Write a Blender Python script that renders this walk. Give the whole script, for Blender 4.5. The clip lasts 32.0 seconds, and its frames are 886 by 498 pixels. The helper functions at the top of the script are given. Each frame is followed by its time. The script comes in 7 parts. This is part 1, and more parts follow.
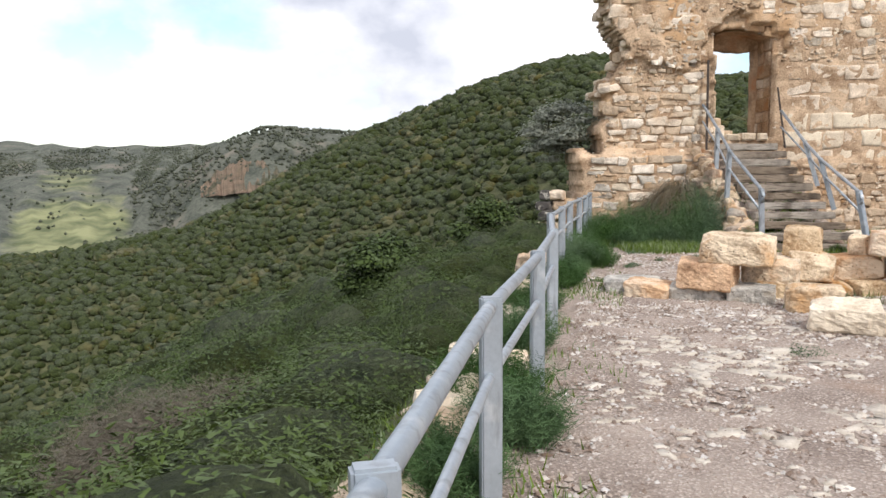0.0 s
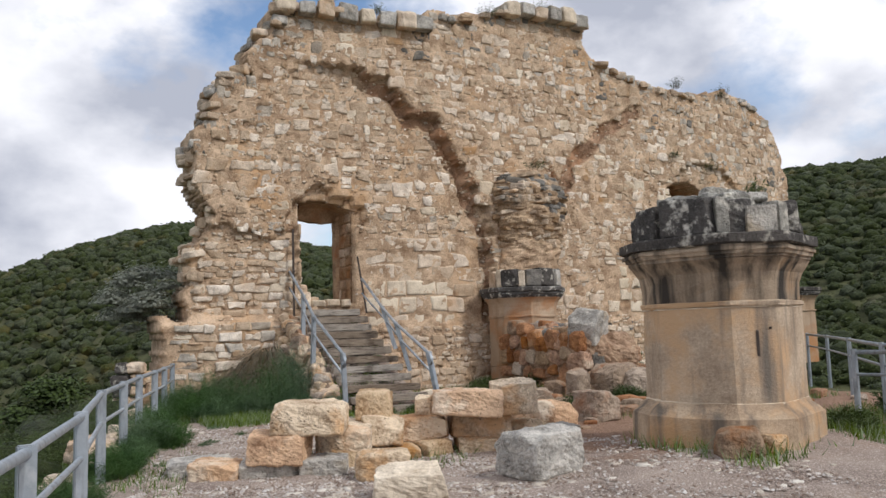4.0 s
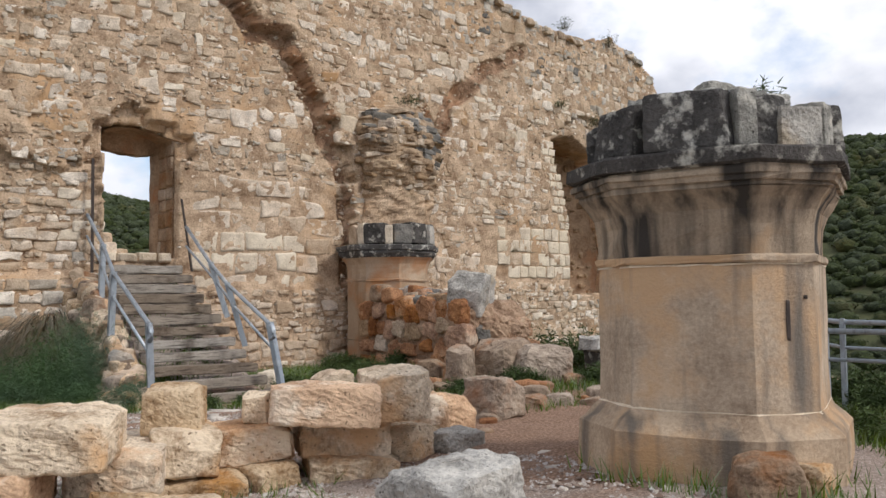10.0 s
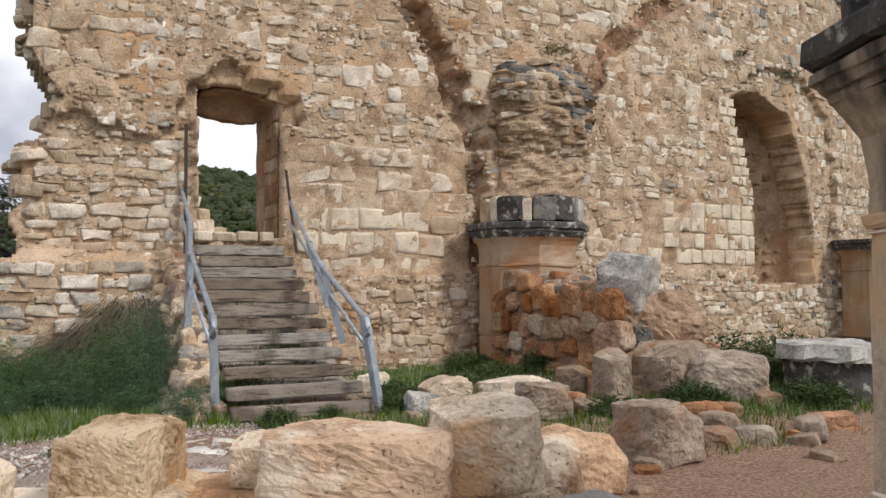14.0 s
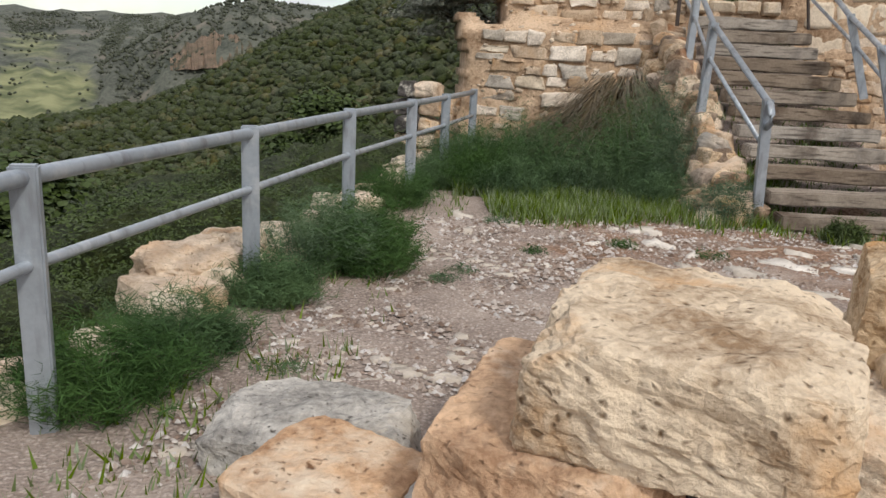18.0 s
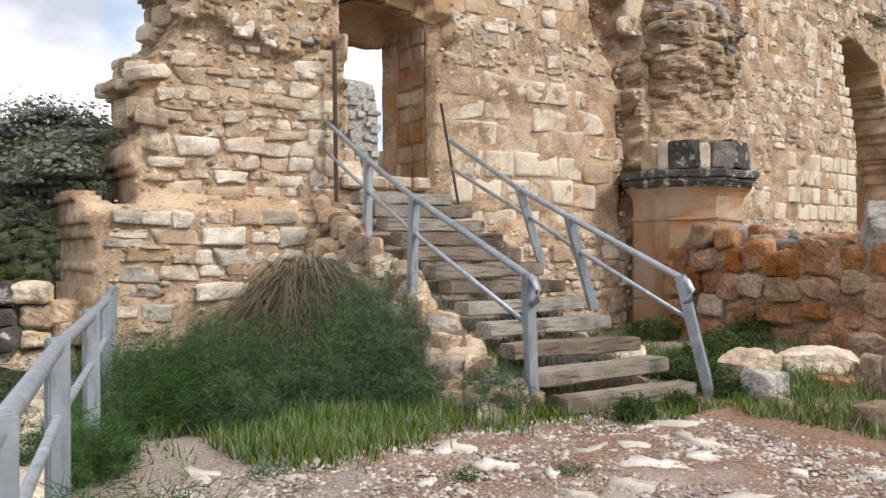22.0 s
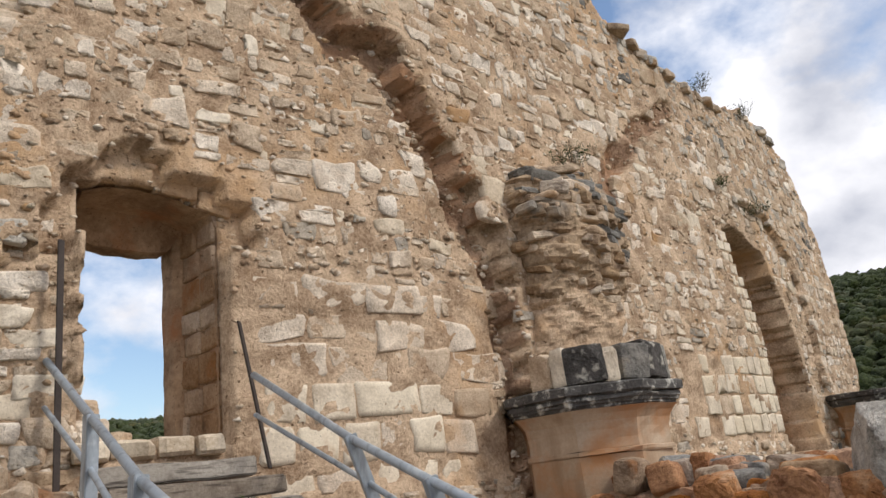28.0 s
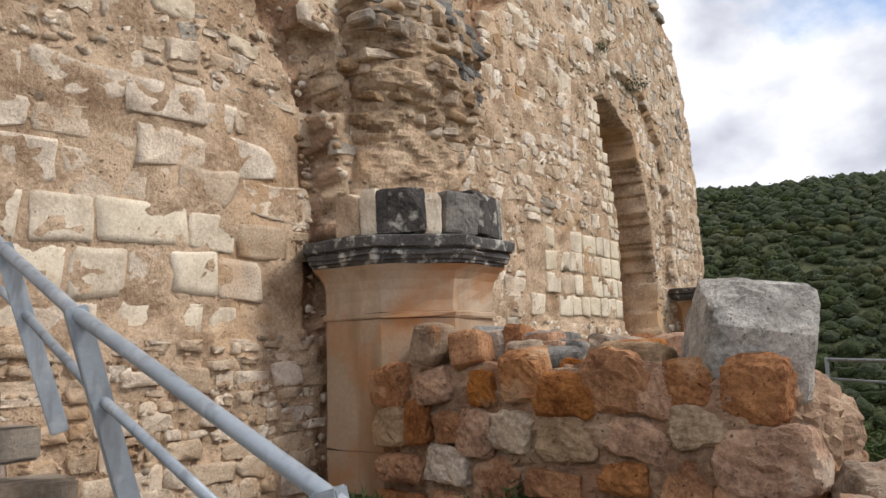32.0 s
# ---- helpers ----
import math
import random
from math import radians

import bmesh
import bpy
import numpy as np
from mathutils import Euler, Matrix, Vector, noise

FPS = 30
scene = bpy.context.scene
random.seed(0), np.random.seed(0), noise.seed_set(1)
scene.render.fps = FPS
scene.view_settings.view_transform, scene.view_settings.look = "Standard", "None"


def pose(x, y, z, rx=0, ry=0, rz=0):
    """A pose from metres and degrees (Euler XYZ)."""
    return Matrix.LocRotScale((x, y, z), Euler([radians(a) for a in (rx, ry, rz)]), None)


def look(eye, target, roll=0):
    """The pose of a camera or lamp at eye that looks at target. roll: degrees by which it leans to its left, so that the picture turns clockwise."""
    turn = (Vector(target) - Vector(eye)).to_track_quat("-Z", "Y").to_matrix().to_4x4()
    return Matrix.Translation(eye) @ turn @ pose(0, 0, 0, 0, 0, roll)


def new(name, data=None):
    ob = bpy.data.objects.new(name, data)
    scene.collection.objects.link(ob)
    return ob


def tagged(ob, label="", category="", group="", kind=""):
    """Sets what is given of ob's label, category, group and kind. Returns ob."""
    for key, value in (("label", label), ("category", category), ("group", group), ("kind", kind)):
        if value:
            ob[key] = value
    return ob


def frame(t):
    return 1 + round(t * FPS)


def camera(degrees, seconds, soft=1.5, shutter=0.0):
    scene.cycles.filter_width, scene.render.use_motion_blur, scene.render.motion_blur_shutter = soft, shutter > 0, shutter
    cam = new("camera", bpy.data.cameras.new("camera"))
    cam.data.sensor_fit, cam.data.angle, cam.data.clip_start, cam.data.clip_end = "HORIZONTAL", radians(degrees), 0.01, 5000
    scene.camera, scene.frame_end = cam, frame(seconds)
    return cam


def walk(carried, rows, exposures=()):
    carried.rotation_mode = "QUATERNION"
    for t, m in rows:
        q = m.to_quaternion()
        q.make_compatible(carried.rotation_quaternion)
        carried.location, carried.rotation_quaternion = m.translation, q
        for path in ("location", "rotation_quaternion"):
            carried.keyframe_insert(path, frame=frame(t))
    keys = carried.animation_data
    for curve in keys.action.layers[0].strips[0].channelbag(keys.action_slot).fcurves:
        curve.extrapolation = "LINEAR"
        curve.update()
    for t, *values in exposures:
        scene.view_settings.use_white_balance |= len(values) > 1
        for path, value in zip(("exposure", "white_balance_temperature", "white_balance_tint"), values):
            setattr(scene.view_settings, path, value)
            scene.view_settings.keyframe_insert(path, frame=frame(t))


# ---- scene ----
cam = camera(59.0, 32.0)
PATH = [
    (0, (-2.78, -1.3, 1.6), (-2.7161, 0.6886, 1.3963), -0.33),
    (0.5, (-2.77, -1.26, 1.6), (-2.5043, 0.7129, 1.4079), -0.6),
    (1, (-2.74, -1.23, 1.6), (-2.2639, 0.7064, 1.4455), -0.96),
    (1.5, (-2.66, -1.17, 1.595), (-1.979, 0.7059, 1.4636), -2.0),
    (2, (-2.52, -1.07, 1.59), (-1.6865, 0.7475, 1.5465), -0.37),
    (2.5, (-2.45, -1.03, 1.58), (-1.4912, 0.7243, 1.6343), -0.76),
    (3, (-2.398, -0.997, 1.578), (-1.393, 0.7242, 1.7444), -0.57),
    (3.5, (-2.301, -0.903, 1.583), (-1.281, 0.8035, 1.801), -1.67),
    (5.5, (-1.423, -0.199, 1.575), (-0.5658, 1.6024, 1.7164), -1.08),
    (6, (-1.319, 0.032, 1.566), (-0.4374, 1.806, 1.8429), -1.6),
    (6.5, (-1.136, 0.305, 1.56), (-0.2862, 2.0981, 1.8098), -0.37),
    (7, (-0.964, 0.642, 1.565), (-0.105, 2.4294, 1.8227), -0.72),
    (7.5, (-0.852, 1.006, 1.57), (0.1435, 2.7189, 1.8434), -2.91),
    (8, (-0.743, 1.324, 1.566), (0.3045, 3.0169, 1.7531), -0.32),
    (8.5, (-0.648, 1.596, 1.557), (0.4994, 3.2235, 1.749), 0.91),
    (9, (-0.609, 1.849, 1.546), (0.6682, 3.3765, 1.7386), -0.34),
    (9.5, (-0.524, 2.096, 1.543), (0.8268, 3.5644, 1.6789), 0.39),
    (10, (-0.31, 2.381, 1.545), (0.9945, 3.893, 1.661), -0.62),
    (10.5, (-0.079, 2.688, 1.546), (1.1752, 4.2443, 1.6201), -0.66),
    (11, (0.133, 2.954, 1.546), (1.4584, 4.4493, 1.6322), -0.71),
    (11.5, (0.419, 3.192, 1.547), (1.6546, 4.7534, 1.7354), -1.04),
    (12, (0.726, 3.442, 1.549), (1.9507, 5.0131, 1.7246), -0.89),
    (12.5, (1.01, 3.7, 1.551), (2.2999, 5.2161, 1.7399), -0.6),
    (13, (1.322, 3.946, 1.55), (2.4726, 5.5797, 1.6233), -0.06),
    (13.5, (1.585, 4.182, 1.543), (2.6622, 5.866, 1.6109), -1.25),
    (14, (1.74, 4.43, 1.53), (2.7083, 6.1777, 1.6185), -0.08),
    (14.5, (1.79, 4.68, 1.53), (2.4847, 6.5541, 1.6004), 0.12),
    (16.5, (1.11, 5.3, 1.56), (1.3705, 7.2818, 1.492), 2.48),
    (17, (0.861, 5.604, 1.554), (0.9792, 7.5943, 1.3972), 1.95),
    (17.5, (0.576, 5.856, 1.518), (0.7511, 7.8213, 1.1897), 1.02),
    (18, (0.294, 6.092, 1.466), (0.4161, 8.0287, 0.9847), 2.75),
    (18.5, (0.018, 6.384, 1.437), (0.1044, 8.3032, 0.8823), 5.0),
    (19, (-0.239, 6.697, 1.438), (0.1319, 8.627, 1.0665), 2.45),
    (19.5, (-0.458, 6.98, 1.432), (0.107, 8.8712, 1.1113), 2.61),
    (20, (-0.627, 7.26, 1.425), (0.0383, 9.1381, 1.2492), -0.18),
    (20.5, (-0.778, 7.557, 1.429), (0.0888, 9.3558, 1.3106), 0.47),
    (21, (-0.883, 7.86, 1.42), (0.1445, 9.5726, 1.3109), -0.38),
    (21.5, (-0.895, 8.173, 1.412), (0.2043, 9.8423, 1.3329), -0.08),
    (22, (-0.821, 8.48, 1.428), (0.3734, 10.0842, 1.4229), -0.14),
    (22.5, (-0.657, 8.762, 1.45), (0.6426, 10.2819, 1.4768), -1.23),
    (23, (-0.491, 8.994, 1.487), (0.8449, 10.4796, 1.5689), -1.36),
    (23.5, (-0.381, 9.174, 1.554), (0.9395, 10.6675, 1.718), -0.65),
    (24, (-0.283, 9.366, 1.598), (1.1312, 10.75, 1.8868), -2.44),
    (24.5, (-0.201, 9.601, 1.564), (1.2517, 10.9248, 1.9346), -3.87),
    (26.5, (1.01, 10.316, 1.655), (2.4232, 11.6881, 2.0017), -3.33),
    (27, (1.294, 10.516, 1.675), (2.6486, 11.9432, 2.0329), -1.07),
    (27.5, (1.598, 10.694, 1.702), (2.9867, 12.0728, 2.1151), -2.29),
    (28, (1.852, 10.784, 1.719), (3.2386, 12.1065, 2.2926), -6.78),
    (28.5, (2.056, 10.813, 1.745), (3.2135, 12.2888, 2.4383), -10.42),
    (29, (2.289, 10.884, 1.765), (3.439, 12.3366, 2.5174), -9.26),
    (29.5, (2.584, 11.022, 1.74), (3.7127, 12.494, 2.4866), -6.83),
    (30, (2.906, 11.197, 1.691), (4.0461, 12.7154, 2.3186), -4.96),
    (30.5, (3.214, 11.333, 1.66), (4.342, 12.8994, 2.1833), -3.04),
    (31, (3.456, 11.334, 1.645), (4.7748, 12.7776, 2.0624), -2.48),
    (31.5, (3.594, 11.302, 1.621), (5.0384, 12.6469, 1.9474), -2.77),
    (32, (3.693, 11.405, 1.579), (5.3088, 12.5586, 1.8208), -1.61),
]
walk(cam, [(t, look(eye, target, roll)) for t, eye, target, roll in PATH],
     ((0.0, 0.38, 6380, 10), (1.0, 0.10, 6340, 10), (2.0, -0.06, 6300, 10), (3.0, -0.15, 6260, 10), (7.0, -0.16, 6180, 10), (9.0, -0.15, 6200, 10), (12.0, 0.03, 6230, 10), (14.0, -0.04, 6300, 10), (16.5, -0.02, 6420, 10), (18.0, -0.05, 6500, 10), (19.0, 0.33, 6480, 10), (20.0, 0.30, 6450, 10), (22.0, 0.32, 6400, 10), (24.0, 0.15, 6380, 10), (28.0, -0.04, 6380, 10), (29.0, -0.10, 6360, 10), (30.5, -0.05, 6340, 10), (32.0, 0.07, 6340, 10)))

from mathutils import kdtree

# ---- light ----
SUN_EL, SUN_AZ = 46.0, 152.0          # azimuth from +y towards +x
world = bpy.data.worlds.new("sky")
scene.world = world
world.use_nodes = True
wn, wl = world.node_tree.nodes, world.node_tree.links
wn.clear()
w_out = wn.new("ShaderNodeOutputWorld")
w_bg = wn.new("ShaderNodeBackground")
w_sky = wn.new("ShaderNodeTexSky")
w_sky.sky_type, w_sky.sun_disc = "NISHITA", False
w_sky.sun_elevation, w_sky.sun_rotation = radians(SUN_EL), radians(SUN_AZ)
w_gain = wn.new("ShaderNodeMix"); w_gain.data_type = "RGBA"; w_gain.blend_type = "MULTIPLY"
w_gain.inputs[0].default_value = 1.0
w_gain.inputs[7].default_value = (0.17, 0.17, 0.17, 1)
wl.new(w_sky.outputs[0], w_gain.inputs[6])
w_co = wn.new("ShaderNodeTexCoord")
w_map = wn.new("ShaderNodeMapping"); w_map.inputs["Scale"].default_value = (1.0, 1.0, 1.55)
w_map.inputs["Location"].default_value = (0.35, 0.1, 0.0)
wl.new(w_co.outputs["Generated"], w_map.inputs[0])
w_n1 = wn.new("ShaderNodeTexNoise"); w_n1.inputs["Scale"].default_value = 2.1; w_n1.inputs["Detail"].default_value = 9; w_n1.inputs["Roughness"].default_value = 0.55
w_n2 = wn.new("ShaderNodeTexNoise"); w_n2.inputs["Scale"].default_value = 4.6; w_n2.inputs["Detail"].default_value = 10
wl.new(w_map.outputs[0], w_n1.inputs[0]); wl.new(w_map.outputs[0], w_n2.inputs[0])
w_cov = wn.new("ShaderNodeValToRGB")
w_cov.color_ramp.elements[0].position, w_cov.color_ramp.elements[1].position = 0.38, 0.48
wl.new(w_n1.outputs[0], w_cov.inputs[0])
w_cc = wn.new("ShaderNodeValToRGB")
w_cc.color_ramp.elements[0].position, w_cc.color_ramp.elements[0].color = 0.36, (0.55, 0.57, 0.65, 1)
w_cc.color_ramp.elements[1].position, w_cc.color_ramp.elements[1].color = 0.60, (1.18, 1.16, 1.18, 1)
wl.new(w_n2.outputs[0], w_cc.inputs[0])
w_mix = wn.new("ShaderNodeMix"); w_mix.data_type = "RGBA"
wl.new(w_cov.outputs[0], w_mix.inputs[0]); wl.new(w_gain.outputs[2], w_mix.inputs[6]); wl.new(w_cc.outputs[0], w_mix.inputs[7])
wl.new(w_mix.outputs[2], w_bg.inputs[0]); w_bg.inputs[1].default_value = 1.0
wl.new(w_bg.outputs[0], w_out.inputs[0])
sun = new("sun", bpy.data.lights.new("sun", "SUN"))
sun.data.energy, sun.data.angle, sun.data.color = 2.15, radians(10), (1.0, 0.95, 0.87)
sa, se = radians(SUN_AZ), radians(SUN_EL)
sun.matrix_world = look((60 * math.sin(sa) * math.cos(se), 60 * math.cos(sa) * math.cos(se), 60 * math.sin(se)), (0, 0, 0))

# ---- materials ----


def warped(n, l, geo, scale, by):
    """The position, pushed about by noise."""
    noise = n.new("ShaderNodeTexNoise"); noise.inputs["Scale"].default_value, noise.inputs["Detail"].default_value = scale, 3
    l.new(geo.outputs["Position"], noise.inputs[0])
    push = n.new("ShaderNodeVectorMath"); push.operation = "MULTIPLY_ADD"
    l.new(noise.outputs["Color"], push.inputs[0]); push.inputs[1].default_value = (by, by, by)
    l.new(geo.outputs["Position"], push.inputs[2])
    return push.outputs[0]


def shade(name, dark, light, accent=None, scale=3.0, fine=40.0, rough=0.9, bump=0.4, vary=0.25, metal=0.0, island=False, accent_at=0.62, accent_scale=0.8, spread=(0.3, 0.7), bump_dist=0.02, chips=0.0, streak=None, streak_scale=(3.2, 3.2, 0.35), pits=0.0, streak_at=0.52):
    m = bpy.data.materials.new(name)
    m.use_nodes = True
    n, l = m.node_tree.nodes, m.node_tree.links
    bsdf = n["Principled BSDF"]
    bsdf.inputs["Roughness"].default_value, bsdf.inputs["Metallic"].default_value = rough, metal
    bsdf.inputs["Specular IOR Level"].default_value = 0.25 if not metal else 0.5
    geo = n.new("ShaderNodeNewGeometry")
    info = n.new("ShaderNodeObjectInfo")
    big = n.new("ShaderNodeTexNoise"); big.inputs["Scale"].default_value, big.inputs["Detail"].default_value = scale, 6
    small = n.new("ShaderNodeTexNoise"); small.inputs["Scale"].default_value, small.inputs["Detail"].default_value = fine, 6
    small.inputs["Roughness"].default_value = 0.68
    l.new(geo.outputs["Position"], big.inputs[0]); l.new(geo.outputs["Position"], small.inputs[0])
    mixf = n.new("ShaderNodeMath"); mixf.operation = "MULTIPLY_ADD"
    l.new(small.outputs[0], mixf.inputs[0]); mixf.inputs[1].default_value = 0.45
    sc = n.new("ShaderNodeMath"); sc.operation = "MULTIPLY"; l.new(big.outputs[0], sc.inputs[0]); sc.inputs[1].default_value = 0.55
    l.new(sc.outputs[0], mixf.inputs[2])
    ramp = n.new("ShaderNodeValToRGB")
    ramp.color_ramp.elements[0].position, ramp.color_ramp.elements[0].color = spread[0], (*dark, 1)
    ramp.color_ramp.elements[1].position, ramp.color_ramp.elements[1].color = spread[1], (*light, 1)
    l.new(mixf.outputs[0], ramp.inputs[0])
    col = ramp.outputs[0]
    if accent:
        an = n.new("ShaderNodeTexNoise"); an.inputs["Scale"].default_value, an.inputs["Detail"].default_value = accent_scale, 7
        an.inputs["Roughness"].default_value = 0.62
        l.new(geo.outputs["Position"], an.inputs[0])
        ar = n.new("ShaderNodeValToRGB")
        ar.color_ramp.elements[0].position, ar.color_ramp.elements[1].position = accent_at - 0.06, accent_at + 0.06
        l.new(an.outputs[0], ar.inputs[0])
        am = n.new("ShaderNodeMix"); am.data_type = "RGBA"
        l.new(ar.outputs[0], am.inputs[0]); l.new(col, am.inputs[6]); am.inputs[7].default_value = (*accent, 1)
        col = am.outputs[2]
    if chips:
        vo = n.new("ShaderNodeTexVoronoi"); vo.inputs["Scale"].default_value = chips
        l.new(warped(n, l, geo, chips * 0.6, 1.4 / chips), vo.inputs[0])
        vr = n.new("ShaderNodeValToRGB")
        vr.color_ramp.elements[0].position, vr.color_ramp.elements[0].color = 0.25, (1, 1, 1, 1)
        vr.color_ramp.elements[1].position, vr.color_ramp.elements[1].color = 0.60, (0, 0, 0, 1)
        l.new(vo.outputs["Distance"], vr.inputs[0])
        hv = n.new("ShaderNodeMath"); hv.operation = "MULTIPLY_ADD"; l.new(vr.outputs[0], hv.inputs[0]); hv.inputs[1].default_value = 0.16
        l.new(mixf.outputs[0], hv.inputs[2])
        mixf = hv
        bw = n.new("ShaderNodeSeparateColor"); l.new(vo.outputs["Color"], bw.inputs[0])
        cm = n.new("ShaderNodeMath"); cm.operation = "MULTIPLY"; l.new(bw.outputs[0], cm.inputs[0]); l.new(vr.outputs[0], cm.inputs[1])
        cx = n.new("ShaderNodeMix"); cx.data_type = "RGBA"
        l.new(cm.outputs[0], cx.inputs[0]); l.new(col, cx.inputs[6]); cx.inputs[7].default_value = (min(1, light[0] * 1.3), min(1, light[1] * 1.33), min(1, light[2] * 1.38), 1)
        col = cx.outputs[2]
    if streak:
        sm = n.new("ShaderNodeMapping"); sm.inputs["Scale"].default_value = streak_scale
        l.new(geo.outputs["Position"], sm.inputs[0])
        sn = n.new("ShaderNodeTexNoise"); sn.inputs["Scale"].default_value, sn.inputs["Detail"].default_value = 1.0, 5
        l.new(sm.outputs[0], sn.inputs[0])
        sr = n.new("ShaderNodeValToRGB"); sr.color_ramp.elements[0].position, sr.color_ramp.elements[1].position = streak_at, streak_at + 0.18
        l.new(sn.outputs[0], sr.inputs[0])
        sx = n.new("ShaderNodeMix"); sx.data_type = "RGBA"
        l.new(sr.outputs[0], sx.inputs[0]); l.new(col, sx.inputs[6]); sx.inputs[7].default_value = (*streak, 1)
        col = sx.outputs[2]
    if pits:
        pv = n.new("ShaderNodeTexVoronoi"); pv.inputs["Scale"].default_value = pits; pv.inputs["Randomness"].default_value = 1.0
        pw = n.new("ShaderNodeTexNoise"); pw.inputs["Scale"].default_value, pw.inputs["Detail"].default_value = pits * 0.35, 3
        l.new(warped(n, l, geo, pits * 0.55, 2.2 / pits), pv.inputs[0]); l.new(geo.outputs["Position"], pw.inputs[0])
        ps = n.new("ShaderNodeMath"); ps.operation = "SUBTRACT"; l.new(pv.outputs["Distance"], ps.inputs[0])
        pk = n.new("ShaderNodeMapRange"); l.new(pw.outputs[0], pk.inputs[0])
        pk.inputs[1].default_value, pk.inputs[2].default_value, pk.inputs[3].default_value, pk.inputs[4].default_value = 0.55, 0.85, 0.0, 0.34
        l.new(pk.outputs[0], ps.inputs[1])
        pr = n.new("ShaderNodeValToRGB"); pr.color_ramp.elements[0].position, pr.color_ramp.elements[1].position = 0.0, 0.22
        l.new(ps.outputs[0], pr.inputs[0])
        px = n.new("ShaderNodeMix"); px.data_type = "RGBA"
        l.new(pr.outputs[0], px.inputs[0]); px.inputs[6].default_value = (dark[0] * 0.60, dark[1] * 0.56, dark[2] * 0.52, 1); l.new(col, px.inputs[7])
        col = px.outputs[2]
        pb = n.new("ShaderNodeMath"); pb.operation = "MULTIPLY_ADD"; l.new(pr.outputs[0], pb.inputs[0]); pb.inputs[1].default_value = 0.18; l.new(mixf.outputs[0], pb.inputs[2])
        mixf = pb
    if vary:
        hs = n.new("ShaderNodeHueSaturation")
        src = geo.outputs["Random Per Island"] if island else info.outputs["Random"]
        for slot, lo, hi in (("Value", 1 - vary, 1 + vary), ("Saturation", 1 + vary * 1.2, 1 - vary * 1.2), ("Hue", 0.5 - 0.02 * vary, 0.5 + 0.02 * vary)):
            mr = n.new("ShaderNodeMapRange"); l.new(src, mr.inputs[0]); mr.inputs[3].default_value, mr.inputs[4].default_value = lo, hi
            l.new(mr.outputs[0], hs.inputs[slot])
        l.new(col, hs.inputs["Color"])
        col = hs.outputs[0]
    l.new(col, bsdf.inputs["Base Color"])
    if bump:
        bp = n.new("ShaderNodeBump"); bp.inputs["Strength"].default_value, bp.inputs["Distance"].default_value = bump, bump_dist
        l.new(mixf.outputs[0], bp.inputs["Height"]); l.new(bp.outputs[0], bsdf.inputs["Normal"])
    return m


M_mortar = shade("rubble_mortar", (0.295, 0.192, 0.117), (0.675, 0.50, 0.342), (0.56, 0.355, 0.195), 2.6, 24, 0.95, 1.0, 0, accent_at=0.60, accent_scale=0.5, bump_dist=0.05, spread=(0.39, 0.59), pits=17)
M_rawscar = shade("raw_reddish_mortar", (0.22, 0.125, 0.075), (0.54, 0.36, 0.235), (0.44, 0.245, 0.135), 2.6, 22, 0.95, 1.0, 0, accent_at=0.56, accent_scale=0.9, bump_dist=0.06, spread=(0.38, 0.60), pits=24)
M_stone = shade("wall_stone", (0.36, 0.262, 0.178), (0.76, 0.62, 0.47), (0.57, 0.38, 0.23), 3.4, 34, 0.92, 1.0, 0.17, accent_at=0.62, accent_scale=0.9, bump_dist=0.03, spread=(0.35, 0.60), pits=46)
M_stone_i = shade("wall_stone_joined", (0.36, 0.265, 0.182), (0.77, 0.635, 0.487), (0.57, 0.40, 0.255), 3.4, 34, 0.92, 1.0, 0.27, island=True, accent_at=0.62, accent_scale=0.9, bump_dist=0.035, spread=(0.36, 0.59), pits=46)
M_pale = shade("pale_ashlar", (0.44, 0.345, 0.245), (0.78, 0.67, 0.52), (0.52, 0.42, 0.31), 3.6, 30, 0.92, 0.8, 0.12, island=True, accent_at=0.64, accent_scale=1.9, spread=(0.34, 0.58), pits=50)
M_white = shade("white_ashlar", (0.48, 0.385, 0.27), (0.80, 0.69, 0.53), (0.64, 0.50, 0.35), 3.0, 34, 0.92, 0.6, 0.06, accent_at=0.66, accent_scale=3.0, spread=(0.32, 0.56), pits=54)
M_greywall = shade("greyed_wall_stone", (0.27, 0.23, 0.185), (0.62, 0.55, 0.455), (0.44, 0.36, 0.27), 4.2, 30, 0.94, 0.9, 0.16, island=True, accent_at=0.62, accent_scale=1.5, bump_dist=0.04, spread=(0.36, 0.62), pits=40)
M_block = shade("tumbled_block", (0.31, 0.20, 0.112), (0.79, 0.64, 0.46), (0.62, 0.37, 0.18), 3.0, 26, 0.94, 1.0, 0.18, accent_at=0.58, accent_scale=1.7, bump_dist=0.05, spread=(0.37, 0.57), pits=20)
M_honey = shade("honey_orange_block", (0.32, 0.165, 0.078), (0.68, 0.43, 0.245), (0.76, 0.62, 0.46), 3.0, 26, 0.94, 1.0, 0.14, accent_at=0.60, accent_scale=1.9, bump_dist=0.05, spread=(0.38, 0.58), pits=20)
M_grey = shade("grey_weathered_block", (0.19, 0.178, 0.16), (0.64, 0.60, 0.535), (0.50, 0.42, 0.32), 4.2, 28, 0.94, 1.0, 0.12, accent_at=0.62, accent_scale=1.5, bump_dist=0.05, spread=(0.36, 0.62), pits=34)
